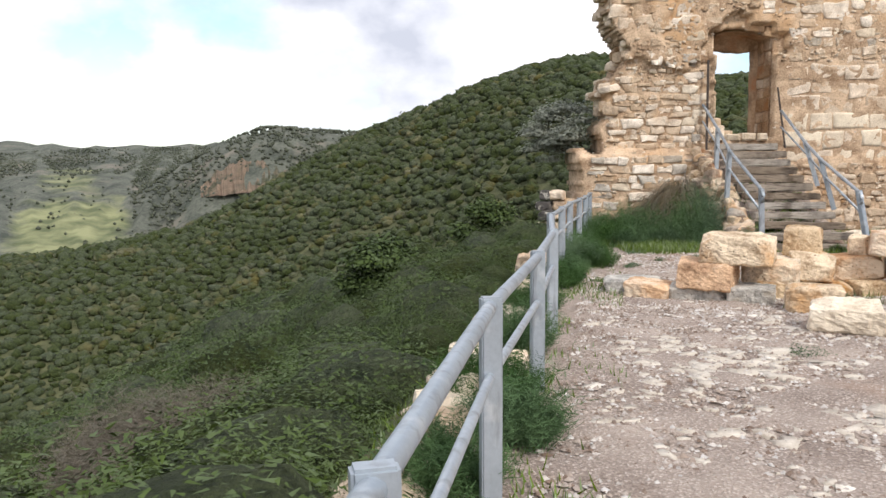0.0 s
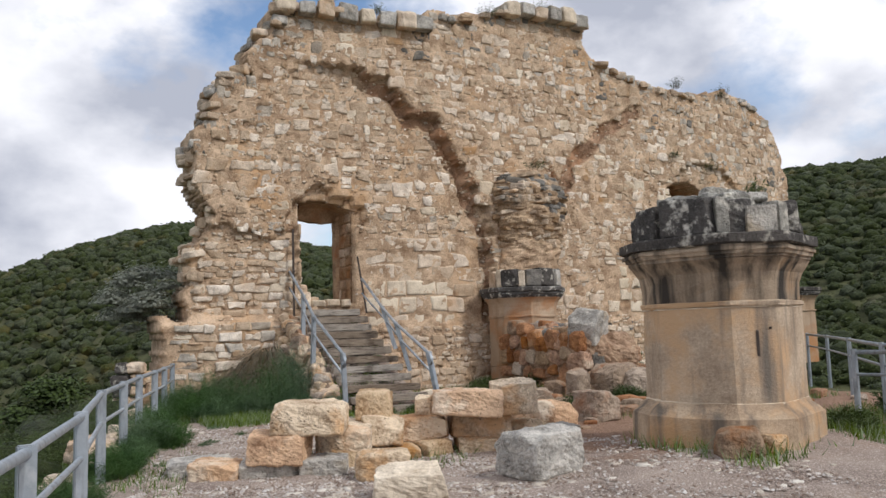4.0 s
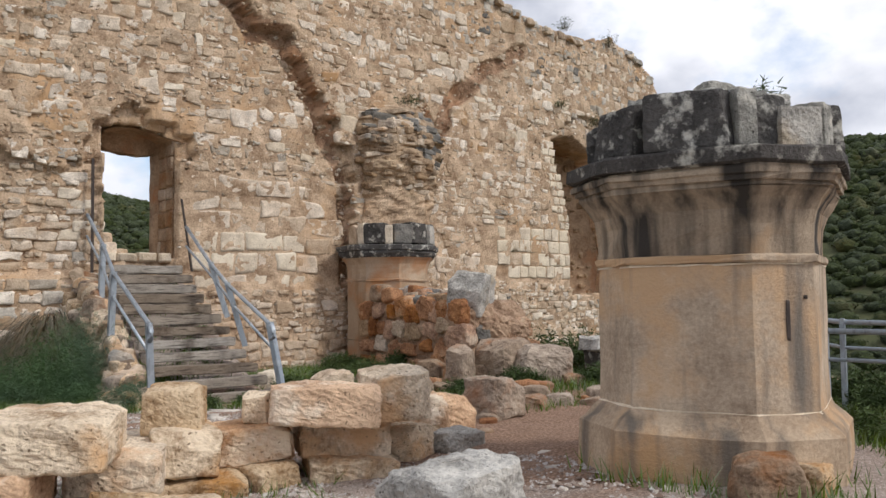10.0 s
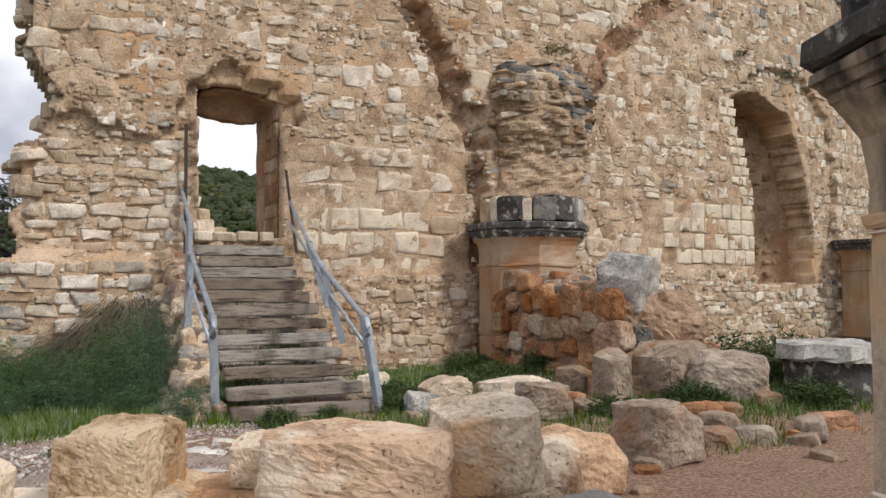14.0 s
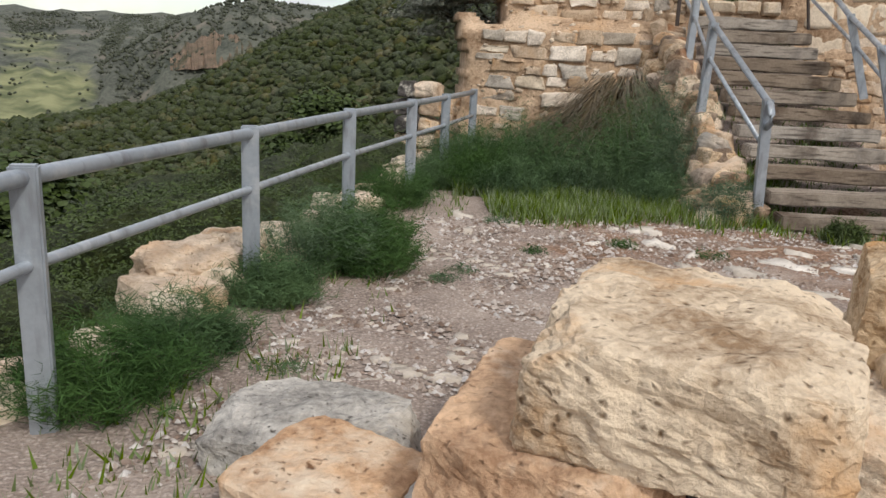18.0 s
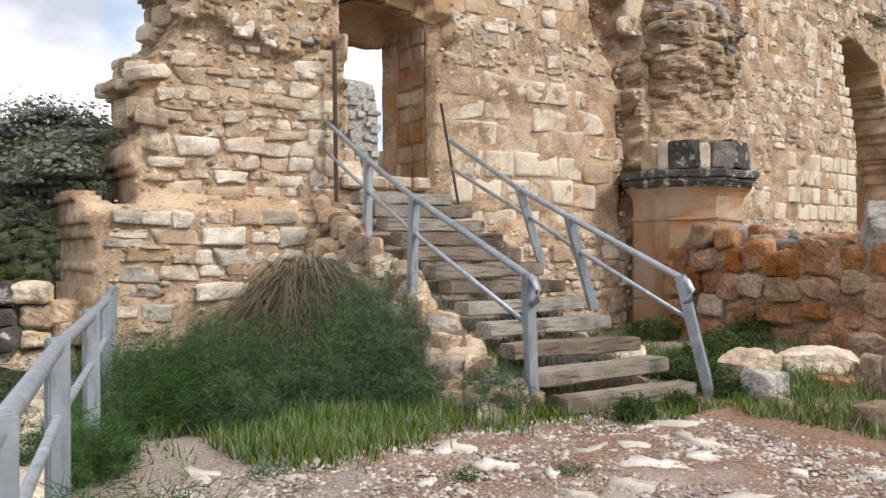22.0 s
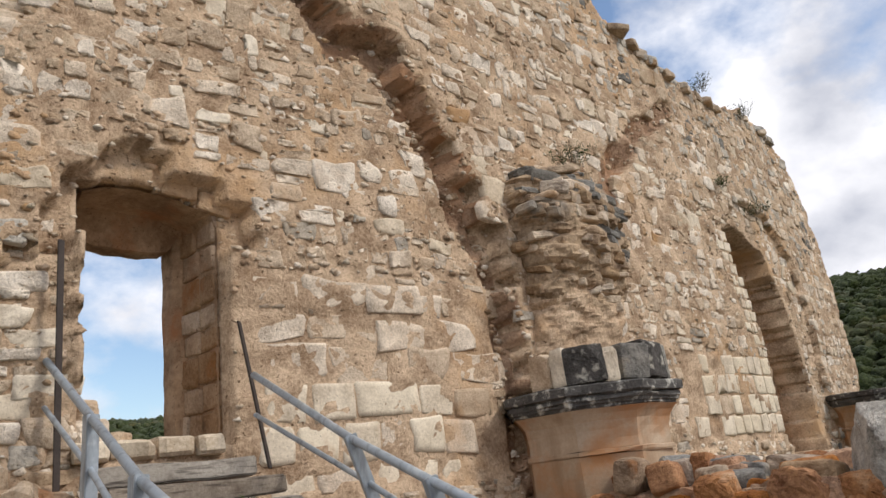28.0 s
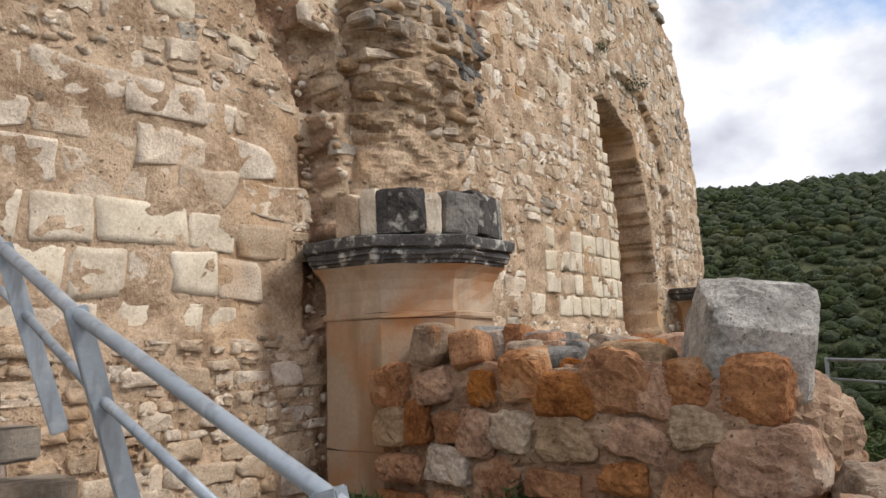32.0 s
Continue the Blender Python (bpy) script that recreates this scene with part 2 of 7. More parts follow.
M_boulder = shade("earth_stained_boulder", (0.17, 0.12, 0.085), (0.47, 0.365, 0.27), (0.33, 0.17, 0.09), 4.4, 30, 0.94, 1.0, 0.18, accent_at=0.60, accent_scale=1.3, bump_dist=0.05, spread=(0.36, 0.62))
M_red = shade("red_rubble_stone", (0.19, 0.085, 0.044), (0.54, 0.285, 0.142), (0.50, 0.37, 0.25), 3.0, 26, 0.95, 1.0, 0.22, accent_at=0.62, accent_scale=1.5, bump_dist=0.05, spread=(0.38, 0.60), pits=30)
M_redmortar = shade("red_mortar", (0.22, 0.135, 0.085), (0.50, 0.35, 0.235), (0.34, 0.19, 0.11), 3.0, 20, 0.95, 1.0, 0, accent_at=0.56, accent_scale=1.6, bump_dist=0.06, spread=(0.38, 0.60), pits=24)
M_springer = shade("springer_stone", (0.21, 0.145, 0.095), (0.60, 0.46, 0.32), (0.25, 0.225, 0.19), 3.0, 24, 0.95, 1.0, 0.25, accent_at=0.62, accent_scale=0.9, bump_dist=0.04, spread=(0.36, 0.62))
M_lichen = shade("lichen_grey_stone", (0.085, 0.08, 0.075), (0.33, 0.31, 0.275), (0.42, 0.36, 0.28), 4.0, 26, 0.95, 1.0, 0.25, accent_at=0.63, accent_scale=1.6, bump_dist=0.04, spread=(0.36, 0.64))
M_dress = shade("dressed_stone", (0.28, 0.20, 0.135), (0.62, 0.485, 0.345), (0.54, 0.345, 0.19), 2.2, 30, 0.88, 1.0, 0.05, accent_at=0.53, accent_scale=1.0, spread=(0.34, 0.64), streak=(0.18, 0.15, 0.12), streak_scale=(4.6, 4.6, 0.45), streak_at=0.53, bump_dist=0.03)
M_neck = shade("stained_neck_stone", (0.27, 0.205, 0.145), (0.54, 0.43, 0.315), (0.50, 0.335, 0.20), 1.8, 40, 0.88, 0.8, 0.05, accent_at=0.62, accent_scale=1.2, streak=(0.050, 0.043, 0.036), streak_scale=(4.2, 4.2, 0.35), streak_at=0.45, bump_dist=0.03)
M_dress1 = shade("dressed_stone_ochre", (0.35, 0.24, 0.15), (0.54, 0.41, 0.29), (0.45, 0.225, 0.10), 1.2, 26, 0.88, 0.35, 0.05, accent_at=0.57, accent_scale=0.8, streak=(0.30, 0.19, 0.11))
# worn stone of the door reveal; also the painted shade of the tall recess
M_reveal = shade("worn_reveal_and_recess_shade", (0.24, 0.15, 0.09), (0.50, 0.35, 0.225), (0.40, 0.20, 0.10), 2.6, 14, 0.93, 1.0, 0.0, accent_at=0.60, accent_scale=1.1, bump_dist=0.05, spread=(0.38, 0.60), pits=26)
M_revealblock = shade("brown_reveal_block", (0.25, 0.155, 0.09), (0.49, 0.345, 0.225), (0.38, 0.20, 0.105), 3.0, 24, 0.93, 0.9, 0.22, accent_at=0.60, accent_scale=1.4, bump_dist=0.04, spread=(0.36, 0.62), pits=30)
M_black = shade("lichen_blackened_stone", (0.028, 0.026, 0.025), (0.15, 0.137, 0.125), (0.56, 0.53, 0.46), 5, 34, 0.95, 1.0, 0.2, accent_at=0.60, accent_scale=7.0, bump_dist=0.04)
M_core = shade("lichened_rubble_core", (0.10, 0.095, 0.085), (0.44, 0.415, 0.36), (0.62, 0.58, 0.50), 4, 26, 0.95, 1.0, 0.1, accent_at=0.57, accent_scale=4.5, bump_dist=0.05, pits=30)
M_earth = shade("path_earth", (0.14, 0.102, 0.083), (0.455, 0.375, 0.315), (0.33, 0.23, 0.17), 1.1, 52, 0.97, 1.0, 0, accent_at=0.60, accent_scale=0.35, bump_dist=0.03, chips=48, spread=(0.34, 0.64))
M_slope = shade("brush_slope", (0.04, 0.048, 0.02), (0.13, 0.13, 0.06), (0.17, 0.14, 0.09), 0.25, 2.5, 0.95, 1.0, 0, accent_at=0.68, accent_scale=0.08, bump_dist=0.3)
# distance haze is mixed into this colour: greyer and bluer than the near brush
M_farslope = shade("hazed_far_brush_slope", (0.045, 0.053, 0.041), (0.142, 0.146, 0.116), (0.185, 0.165, 0.132), 0.05, 0.4, 0.95, 0.5, 0, accent_at=0.63, accent_scale=0.02, bump_dist=2.0, spread=(0.38, 0.62))
M_slab = shade("path_stone", (0.44, 0.38, 0.31), (0.80, 0.74, 0.655), None, 5, 34, 0.92, 0.9, 0.16, bump_dist=0.02)
M_pebble = shade("pebbles", (0.17, 0.13, 0.108), (0.55, 0.465, 0.395), None, 5, 40, 0.92, 0.3, 0.52, island=True)
M_steel = shade("galvanised_steel", (0.30, 0.335, 0.37), (0.43, 0.475, 0.52), (0.50, 0.53, 0.55), 3, 30, 0.45, 0.1, 0.06, metal=0.45, accent_at=0.62, accent_scale=5, streak=(0.24, 0.255, 0.27), streak_scale=(14, 14, 3))
M_iron = shade("dark_iron", (0.035, 0.028, 0.026), (0.08, 0.06, 0.05), None, 4, 40, 0.7, 0.2, 0)
M_wood = shade("weathered_sleeper", (0.17, 0.135, 0.105), (0.42, 0.36, 0.29), (0.10, 0.07, 0.05), 2.5, 36, 0.9, 0.9, 0.28, accent_at=0.63, accent_scale=1.4, streak=(0.09, 0.07, 0.055), streak_scale=(1.4, 34, 34))


def passing(m, mask, dark, light, grain, ragged, ragged_scale):
    """Let another soil, or the sunlit meadow's colour, take over in a material where the mesh's mask says so, with a
    ragged border.
    """
    n, l = m.node_tree.nodes, m.node_tree.links
    bsdf = n["Principled BSDF"]
    was = bsdf.inputs["Base Color"].links[0].from_socket
    at = n.new("ShaderNodeAttribute"); at.attribute_name = mask
    geo = n.new("ShaderNodeNewGeometry")
    fine = n.new("ShaderNodeTexNoise"); fine.inputs["Scale"].default_value, fine.inputs["Detail"].default_value = grain, 7
    edge = n.new("ShaderNodeTexNoise"); edge.inputs["Scale"].default_value, edge.inputs["Detail"].default_value = ragged_scale, 7
    l.new(geo.outputs["Position"], fine.inputs[0]); l.new(geo.outputs["Position"], edge.inputs[0])
    col = n.new("ShaderNodeValToRGB")
    col.color_ramp.elements[0].position, col.color_ramp.elements[0].color = 0.36, (*dark, 1)
    col.color_ramp.elements[1].position, col.color_ramp.elements[1].color = 0.64, (*light, 1)
    l.new(fine.outputs[0], col.inputs[0])
    sub = n.new("ShaderNodeMath"); sub.operation = "SUBTRACT"; l.new(edge.outputs[0], sub.inputs[0]); sub.inputs[1].default_value = 0.5
    add = n.new("ShaderNodeMath"); add.operation = "MULTIPLY_ADD"; l.new(sub.outputs[0], add.inputs[0]); add.inputs[1].default_value = ragged
    l.new(at.outputs["Fac"], add.inputs[2])
    cut = n.new("ShaderNodeMapRange"); l.new(add.outputs[0], cut.inputs[0]); cut.inputs[1].default_value, cut.inputs[2].default_value = 0.30, 0.70
    mix = n.new("ShaderNodeMix"); mix.data_type = "RGBA"
    l.new(cut.outputs[0], mix.inputs[0]); l.new(was, mix.inputs[6]); l.new(col.outputs[0], mix.inputs[7])
    l.new(mix.outputs[2], bsdf.inputs["Base Color"])


def leafy(name, dark, light, rough=0.7, island=True, vary=0.35, scale=0.15):
    m = shade(name, dark, light, None, scale, 3.0, rough, 0.0, vary, island=island)
    b = m.node_tree.nodes["Principled BSDF"]
    b.inputs["Specular IOR Level"].default_value = 0.15
    return m


M_maquis = leafy("maquis_foliage", (0.032, 0.046, 0.019), (0.098, 0.118, 0.046), 0.85, scale=0.05, vary=0.24)
# far bushes, their green dulled by haze put into the colour
M_farwood = leafy("hazed_far_foliage", (0.050, 0.058, 0.041), (0.108, 0.115, 0.082), 0.9, scale=0.02, vary=0.2)
M_canopy = shade("maquis_canopy", (0.019, 0.029, 0.011), (0.086, 0.104, 0.041), (0.125, 0.114, 0.048), 2.2, 9.0, 0.9, 1.0, 0.26, island=True, accent_at=0.61, accent_scale=0.07, spread=(0.36, 0.66), bump_dist=0.5)
M_leaf = leafy("shrub_leaf", (0.026, 0.044, 0.014), (0.098, 0.135, 0.042), vary=0.17)
M_olive = leafy("grey_green_leaf", (0.22, 0.235, 0.19), (0.36, 0.375, 0.315), vary=0.15)
nodes, links = M_olive.node_tree.nodes, M_olive.node_tree.links
thin_leaf, both = nodes.new("ShaderNodeBsdfTranslucent"), nodes.new("ShaderNodeMixShader")
leaf_bsdf = nodes["Principled BSDF"]
links.new(leaf_bsdf.inputs["Base Color"].links[0].from_socket, thin_leaf.inputs["Color"])
both.inputs[0].default_value = 0.42
links.new(leaf_bsdf.outputs[0], both.inputs[1]); links.new(thin_leaf.outputs[0], both.inputs[2])
links.new(both.outputs[0], nodes["Material Output"].inputs["Surface"])
M_fennel = leafy("fennel_frond", (0.032, 0.066, 0.028), (0.112, 0.185, 0.074), scale=1.8, vary=0.30, island=False)
M_grass = leafy("grass_blade", (0.085, 0.135, 0.028), (0.21, 0.285, 0.08), scale=1.2, vary=0.5)
M_dry = leafy("dry_twig", (0.075, 0.062, 0.040), (0.185, 0.150, 0.098))
M_twig = leafy("grey_twig", (0.085, 0.072, 0.055), (0.195, 0.17, 0.132), vary=0.2)
passing(M_earth, "red_soil", (0.17, 0.098, 0.062), (0.38, 0.25, 0.175), 34, 1.6, 1.7)
# meadow green, brightened in its colour for the patch the sun strikes
passing(M_farslope, "sunlit_meadow", (0.10, 0.115, 0.055), (0.27, 0.275, 0.14), 0.05, 1.3, 0.03)
M_bark = shade("bark", (0.05, 0.04, 0.03), (0.14, 0.11, 0.085), None, 3, 30, 0.95, 0.6, 0)
M_cliff = shade("cliff_rock", (0.13, 0.10, 0.075), (0.32, 0.235, 0.17), (0.075, 0.08, 0.05), 0.12, 0.8, 0.95, 1.0, 0.1, bump_dist=3.0, accent_at=0.54, accent_scale=0.04, streak=(0.15, 0.12, 0.085), streak_scale=(0.11, 0.11, 0.02))

# ---- helpers of this place ----


def mesh_of(name, verts, faces, material, smooth=False):
    me = bpy.data.meshes.new(name)
    me.from_pydata([tuple(map(float, v)) for v in verts], [], faces)
    me.materials.append(material)
    if smooth:
        me.polygons.foreach_set("use_smooth", [True] * len(me.polygons))
    me.update()
    return me


def fast_mesh(name, verts, tris, material, smooth=False):
    """Triangles or quads in one array, quickly."""
    verts, tris = np.asarray(verts, dtype=np.float32), np.asarray(tris, dtype=np.int32)
    me = bpy.data.meshes.new(name)
    k = tris.shape[1]
    me.vertices.add(len(verts)); me.vertices.foreach_set("co", verts.ravel())
    me.loops.add(tris.size); me.loops.foreach_set("vertex_index", tris.ravel())
    me.polygons.add(len(tris)); me.polygons.foreach_set("loop_start", np.arange(0, tris.size, k, dtype=np.int32))
    if smooth:
        me.polygons.foreach_set("use_smooth", np.ones(len(tris), dtype=bool))
    me.materials.append(material)
    me.update(calc_edges=True)
    return me


def empty(name, at, label, category, group="", rz=0.0):
    ob = new(name)
    ob.matrix_world = pose(*at, 0, 0, rz)
    return tagged(ob, label, category, group)


def under(name, me, parent, label="", m=None):
    ob = new(name, me)
    ob.parent = parent
    if m is not None:
        ob.matrix_basis = m
    return tagged(ob, label) if label else ob


def smooth01(v):
    v = np.clip(v, 0, 1)
    return v * v * (3 - 2 * v)


def n3(x, y, z):
    return noise.noise(Vector((float(x), float(y), float(z))))


def box_grid(n):
    """A unit box, -1 to 1, with n cells a side: vertices and quads."""
    verts, faces, index = [], [], {}
    def vid(p):
        key = tuple(np.round(p, 5))
        if key not in index:
            index[key] = len(verts)
            verts.append(p)
        return index[key]
    line = np.linspace(-1, 1, n + 1)
    for ax in range(3):
        for s in (-1, 1):
            for i in range(n):
                for j in range(n):
                    q = []
                    for a, b in ((i, j), (i + 1, j), (i + 1, j + 1), (i, j + 1)):
                        p = np.zeros(3)
                        p[ax], p[(ax + 1) % 3], p[(ax + 2) % 3] = s, line[a], line[b]
                        q.append(vid(p))
                    faces.append(q if s > 0 else q[::-1])
    return np.array(verts), faces


GRIDS = {n: box_grid(n) for n in (3, 5, 8, 12, 16, 26)}


def rock_mesh(name, size, seed, material, n=8, square=8.0, rough=0.05, freq=1.6, chops=7, depth=0.80):
    """A broken block: a box with worn edges, chopped by planes, pitted. size: half lengths. Its base lies at z = 0."""
    v, f = GRIDS[n]
    r = np.random.default_rng(seed)
    p = v / (np.abs(v) ** square).sum(1, keepdims=True) ** (1 / square)
    p = p @ (np.eye(3) + 0.12 * (r.random((3, 3)) - 0.5))
    for _ in range(chops):
        d = r.normal(size=3); d[2] = abs(d[2]) * 1.2; d /= np.linalg.norm(d)
        far = np.abs(d).sum() * r.uniform(depth, 1.0) * 0.93
        over = np.clip(p @ d - far, 0, None)
        p = p - over[:, None] * d
    s = np.array(size)
    q = p * s
    o = r.random(3) * 50
    w = q / max(s) * freq + o
    d = np.array([n3(*a) + 0.55 * n3(*(a * 2.7)) + 0.4 * n3(*(a * 6.5)) for a in w]) * rough
    out = q + (p / np.maximum(np.linalg.norm(p, axis=1, keepdims=True), 1e-6)) * (d * s.mean())[:, None]
    out[:, 2] -= out[:, 2].min()
    return mesh_of(name, out, f, material, smooth=False)


def tube(points, radius, sides=8, cap=True):
    pts = [Vector(p) for p in points]
    verts, faces = [], []
    for i, p in enumerate(pts):
        d = (pts[min(i + 1, len(pts) - 1)] - pts[max(i - 1, 0)]).normalized()
        a = d.cross(Vector((0, 0, 1)))
        a = a.normalized() if a.length > 1e-3 else Vector((1, 0, 0))
        b = d.cross(a)
        rr = radius[i] if isinstance(radius, (list, tuple)) else radius
        for k in range(sides):
            t = 2 * math.pi * k / sides
            verts.append(p + (a * math.cos(t) + b * math.sin(t)) * rr)
    for i in range(len(pts) - 1):
        for k in range(sides):
            k2 = (k + 1) % sides
            faces.append((i * sides + k, i * sides + k2, (i + 1) * sides + k2, (i + 1) * sides + k))
    if cap:
        faces.append(tuple(range(sides))[::-1])
        faces.append(tuple(range((len(pts) - 1) * sides, len(pts) * sides)))
    return verts, faces


def bar_mesh(name, size, material, bevel=0.006, at=(0, 0, 0), jitter=0.0, seed=0):
    """A bevelled bar; size in full lengths, standing on at."""
    bm = bmesh.new()
    bmesh.ops.create_cube(bm, size=1.0)
    r = random.Random(seed)
    if jitter:
        bmesh.ops.subdivide_edges(bm, edges=[e for e in bm.edges if abs((e.verts[0].co - e.verts[1].co).x) > 0.5], cuts=5)
    for v in bm.verts:
        v.co = Vector((v.co.x * size[0] + at[0], v.co.y * size[1] + at[1], (v.co.z + 0.5) * size[2] + at[2]))
        v.co += Vector((r.uniform(-jitter, jitter), r.uniform(-jitter, jitter), r.uniform(-jitter, jitter)))
    bmesh.ops.bevel(bm, geom=list(bm.edges), offset=bevel, segments=2, affect="EDGES")
    me = bpy.data.meshes.new(name)
    bm.to_mesh(me); bm.free()
    me.materials.append(material)
    return me


# ---- lie of the land ----


def fence_x(y):
    return -3.08 + 4.45 * (y + 0.10) / 17.8


def stair_frame(x, y):
    """Across and along the stair from the middle of its foot."""
    dx, dy = x - 4.68, y - 13.05
    return dx * 0.9962 - dy * 0.0872, dx * 0.0872 + dy * 0.9962


def stair_point(u, v, z):
    return Vector((4.68 + u * 0.9962 + v * 0.0872, 13.05 - u * 0.0872 + v * 0.9962, z))


AZ = np.array([-180, -120, -60, -40, -30, -24, -17, -12, -8, -5, -3, 1, 4, 8, 12, 15, 18, 21, 25, 34, 45, 55, 70, 85, 110, 150, 180.0])
EL = np.array([-2, -4, -7.5, -7.0, -6.0, -5.6, -4.3, -1.8, 0.6, 2.2, 3.0, 4.6, 5.9, 7.2, 7.8, 7.5, 6.6, 6.0, 5.9, 7.2, 9.0, 9.9, 9.5, 9.6, 6, 2, -2.0])
RD = np.array([300, 300, 250, 250, 260, 270, 290, 300, 310, 320, 330, 310, 300, 285, 270, 260, 250, 240, 230, 220, 215, 210, 200, 200, 260, 300, 300.0])
VD = np.array([110, 110, 110, 110, 110, 110, 105, 100, 95, 90, 85, 75, 65, 58, 50, 46, 44, 42, 40, 40, 42, 45, 50, 50, 80, 100, 110.0])
DP = np.array([-30, -40, -56, -58, -56, -52, -46, -42, -38, -34, -32, -29, -26, -21, -17, -15, -14, -13, -12, -12, -13, -14, -14, -14, -20, -28, -30.0])
EF = np.array([3, 3, 2.0, 1.9, 1.9, 1.9, 1.8, 1.8, 1.9, 2.0, 2.2, 2.3, 2.4, 2, 2, 2, 2, 2, 2, 2, 2, 2, 2, 2, 2, 3, 3.0])
FAR = 1050.0


def land(x, y):
    """Height of the ground at arrays x, y: the terrace, the near slopes, and a farther ridge beyond the valley."""
    x, y = np.asarray(x, float), np.asarray(y, float)
    out = np.maximum.reduce([fence_x(y) - 0.75 - x, y - 20.5, x - 14.5, -9.0 - y, np.zeros_like(x)])
    az = np.degrees(np.arctan2(x + 1.0, y - 2.0))
    el, rd, vd, dp, ef = (np.interp(az, AZ, q) for q in (EL, RD, VD, DP, EF))
    far_out = np.hypot(x + 1.0, y - 2.0) / np.maximum(out, 20.0)
    top = rd * np.clip(far_out, 1, 1.5) * np.tan(np.radians(el)) + 1.5
    down = dp * (0.55 * smooth01(out / vd) + 0.45 * np.clip(out / vd, 0, 1) ** 0.8)
    up = (top - dp) * (0.35 * smooth01((out - vd) / (rd - vd)) + 0.65 * np.clip((out - vd) / (rd - vd), 0, 1) ** 0.85)
    floor = np.minimum(top - 25, -70.0)
    back = (floor - top) * smooth01((out - rd) / 170.0)
    crest_far = FAR * np.clip(far_out, 1, 1.5) * np.tan(np.radians(ef)) + 1.5
    rise = (crest_far - floor) * np.clip((out - rd - 170) / (FAR - rd - 170), 0, 1) ** 0.9
    z = down + up + back + rise - 0.12 * np.clip(out - FAR, 0, None)
    # the hill with the cliff, between the near ridge and the far one
    rho, eh = np.hypot(x + 2.0, y), np.interp(az, [-34, -27, -21, -17, -13.7, -11, -7.4, -3, 4, 12], [-7.5, -5.1, -2.3, 0.2, 2.0, 3.0, 2.8, 2.5, 1.1, -4])
    z = np.where(rho > 380, np.maximum(z, 760 * np.tan(np.radians(eh)) + 1.5 - 90 * ((rho - 760) / 220) ** 2), z)
    # plateau: a rise round the free pier, the bank left of the stair, the bed of the stair
    z = z + 0.30 * np.exp(-(((x - 5.7) / 2.2) ** 2 + ((y - 5.6) / 2.0) ** 2)) * (out <= 0)
    z = z + (0.16 * np.exp(-(((x - 9.5) / 2.2) ** 2 + ((y - 13.3) / 2.2) ** 2)) - 0.06 * np.exp(-(((x - 1.5) / 3.0) ** 2 + ((y - 8.5) / 2.0) ** 2))) * (out <= 0)
    u, v = stair_frame(x, y)
    stair = np.clip(v * 0.475, 0, 2.1) - 0.22
    inside = smooth01((u + 1.05) / 0.16) * smooth01((0.98 - u) / 0.16) * (v > -0.4) * (v < 5.0)
    bank = 1.42 * smooth01((v - 0.9) / 4.2) * smooth01((u + 3.2) / 2.4) * (u < 0) * (v < 5.2)
    z = np.where(out <= 0.01, np.maximum(z, np.maximum(bank, stair * inside)), z)
    return z


def land1(x, y):
    return float(land(np.array([x]), np.array([y]))[0])


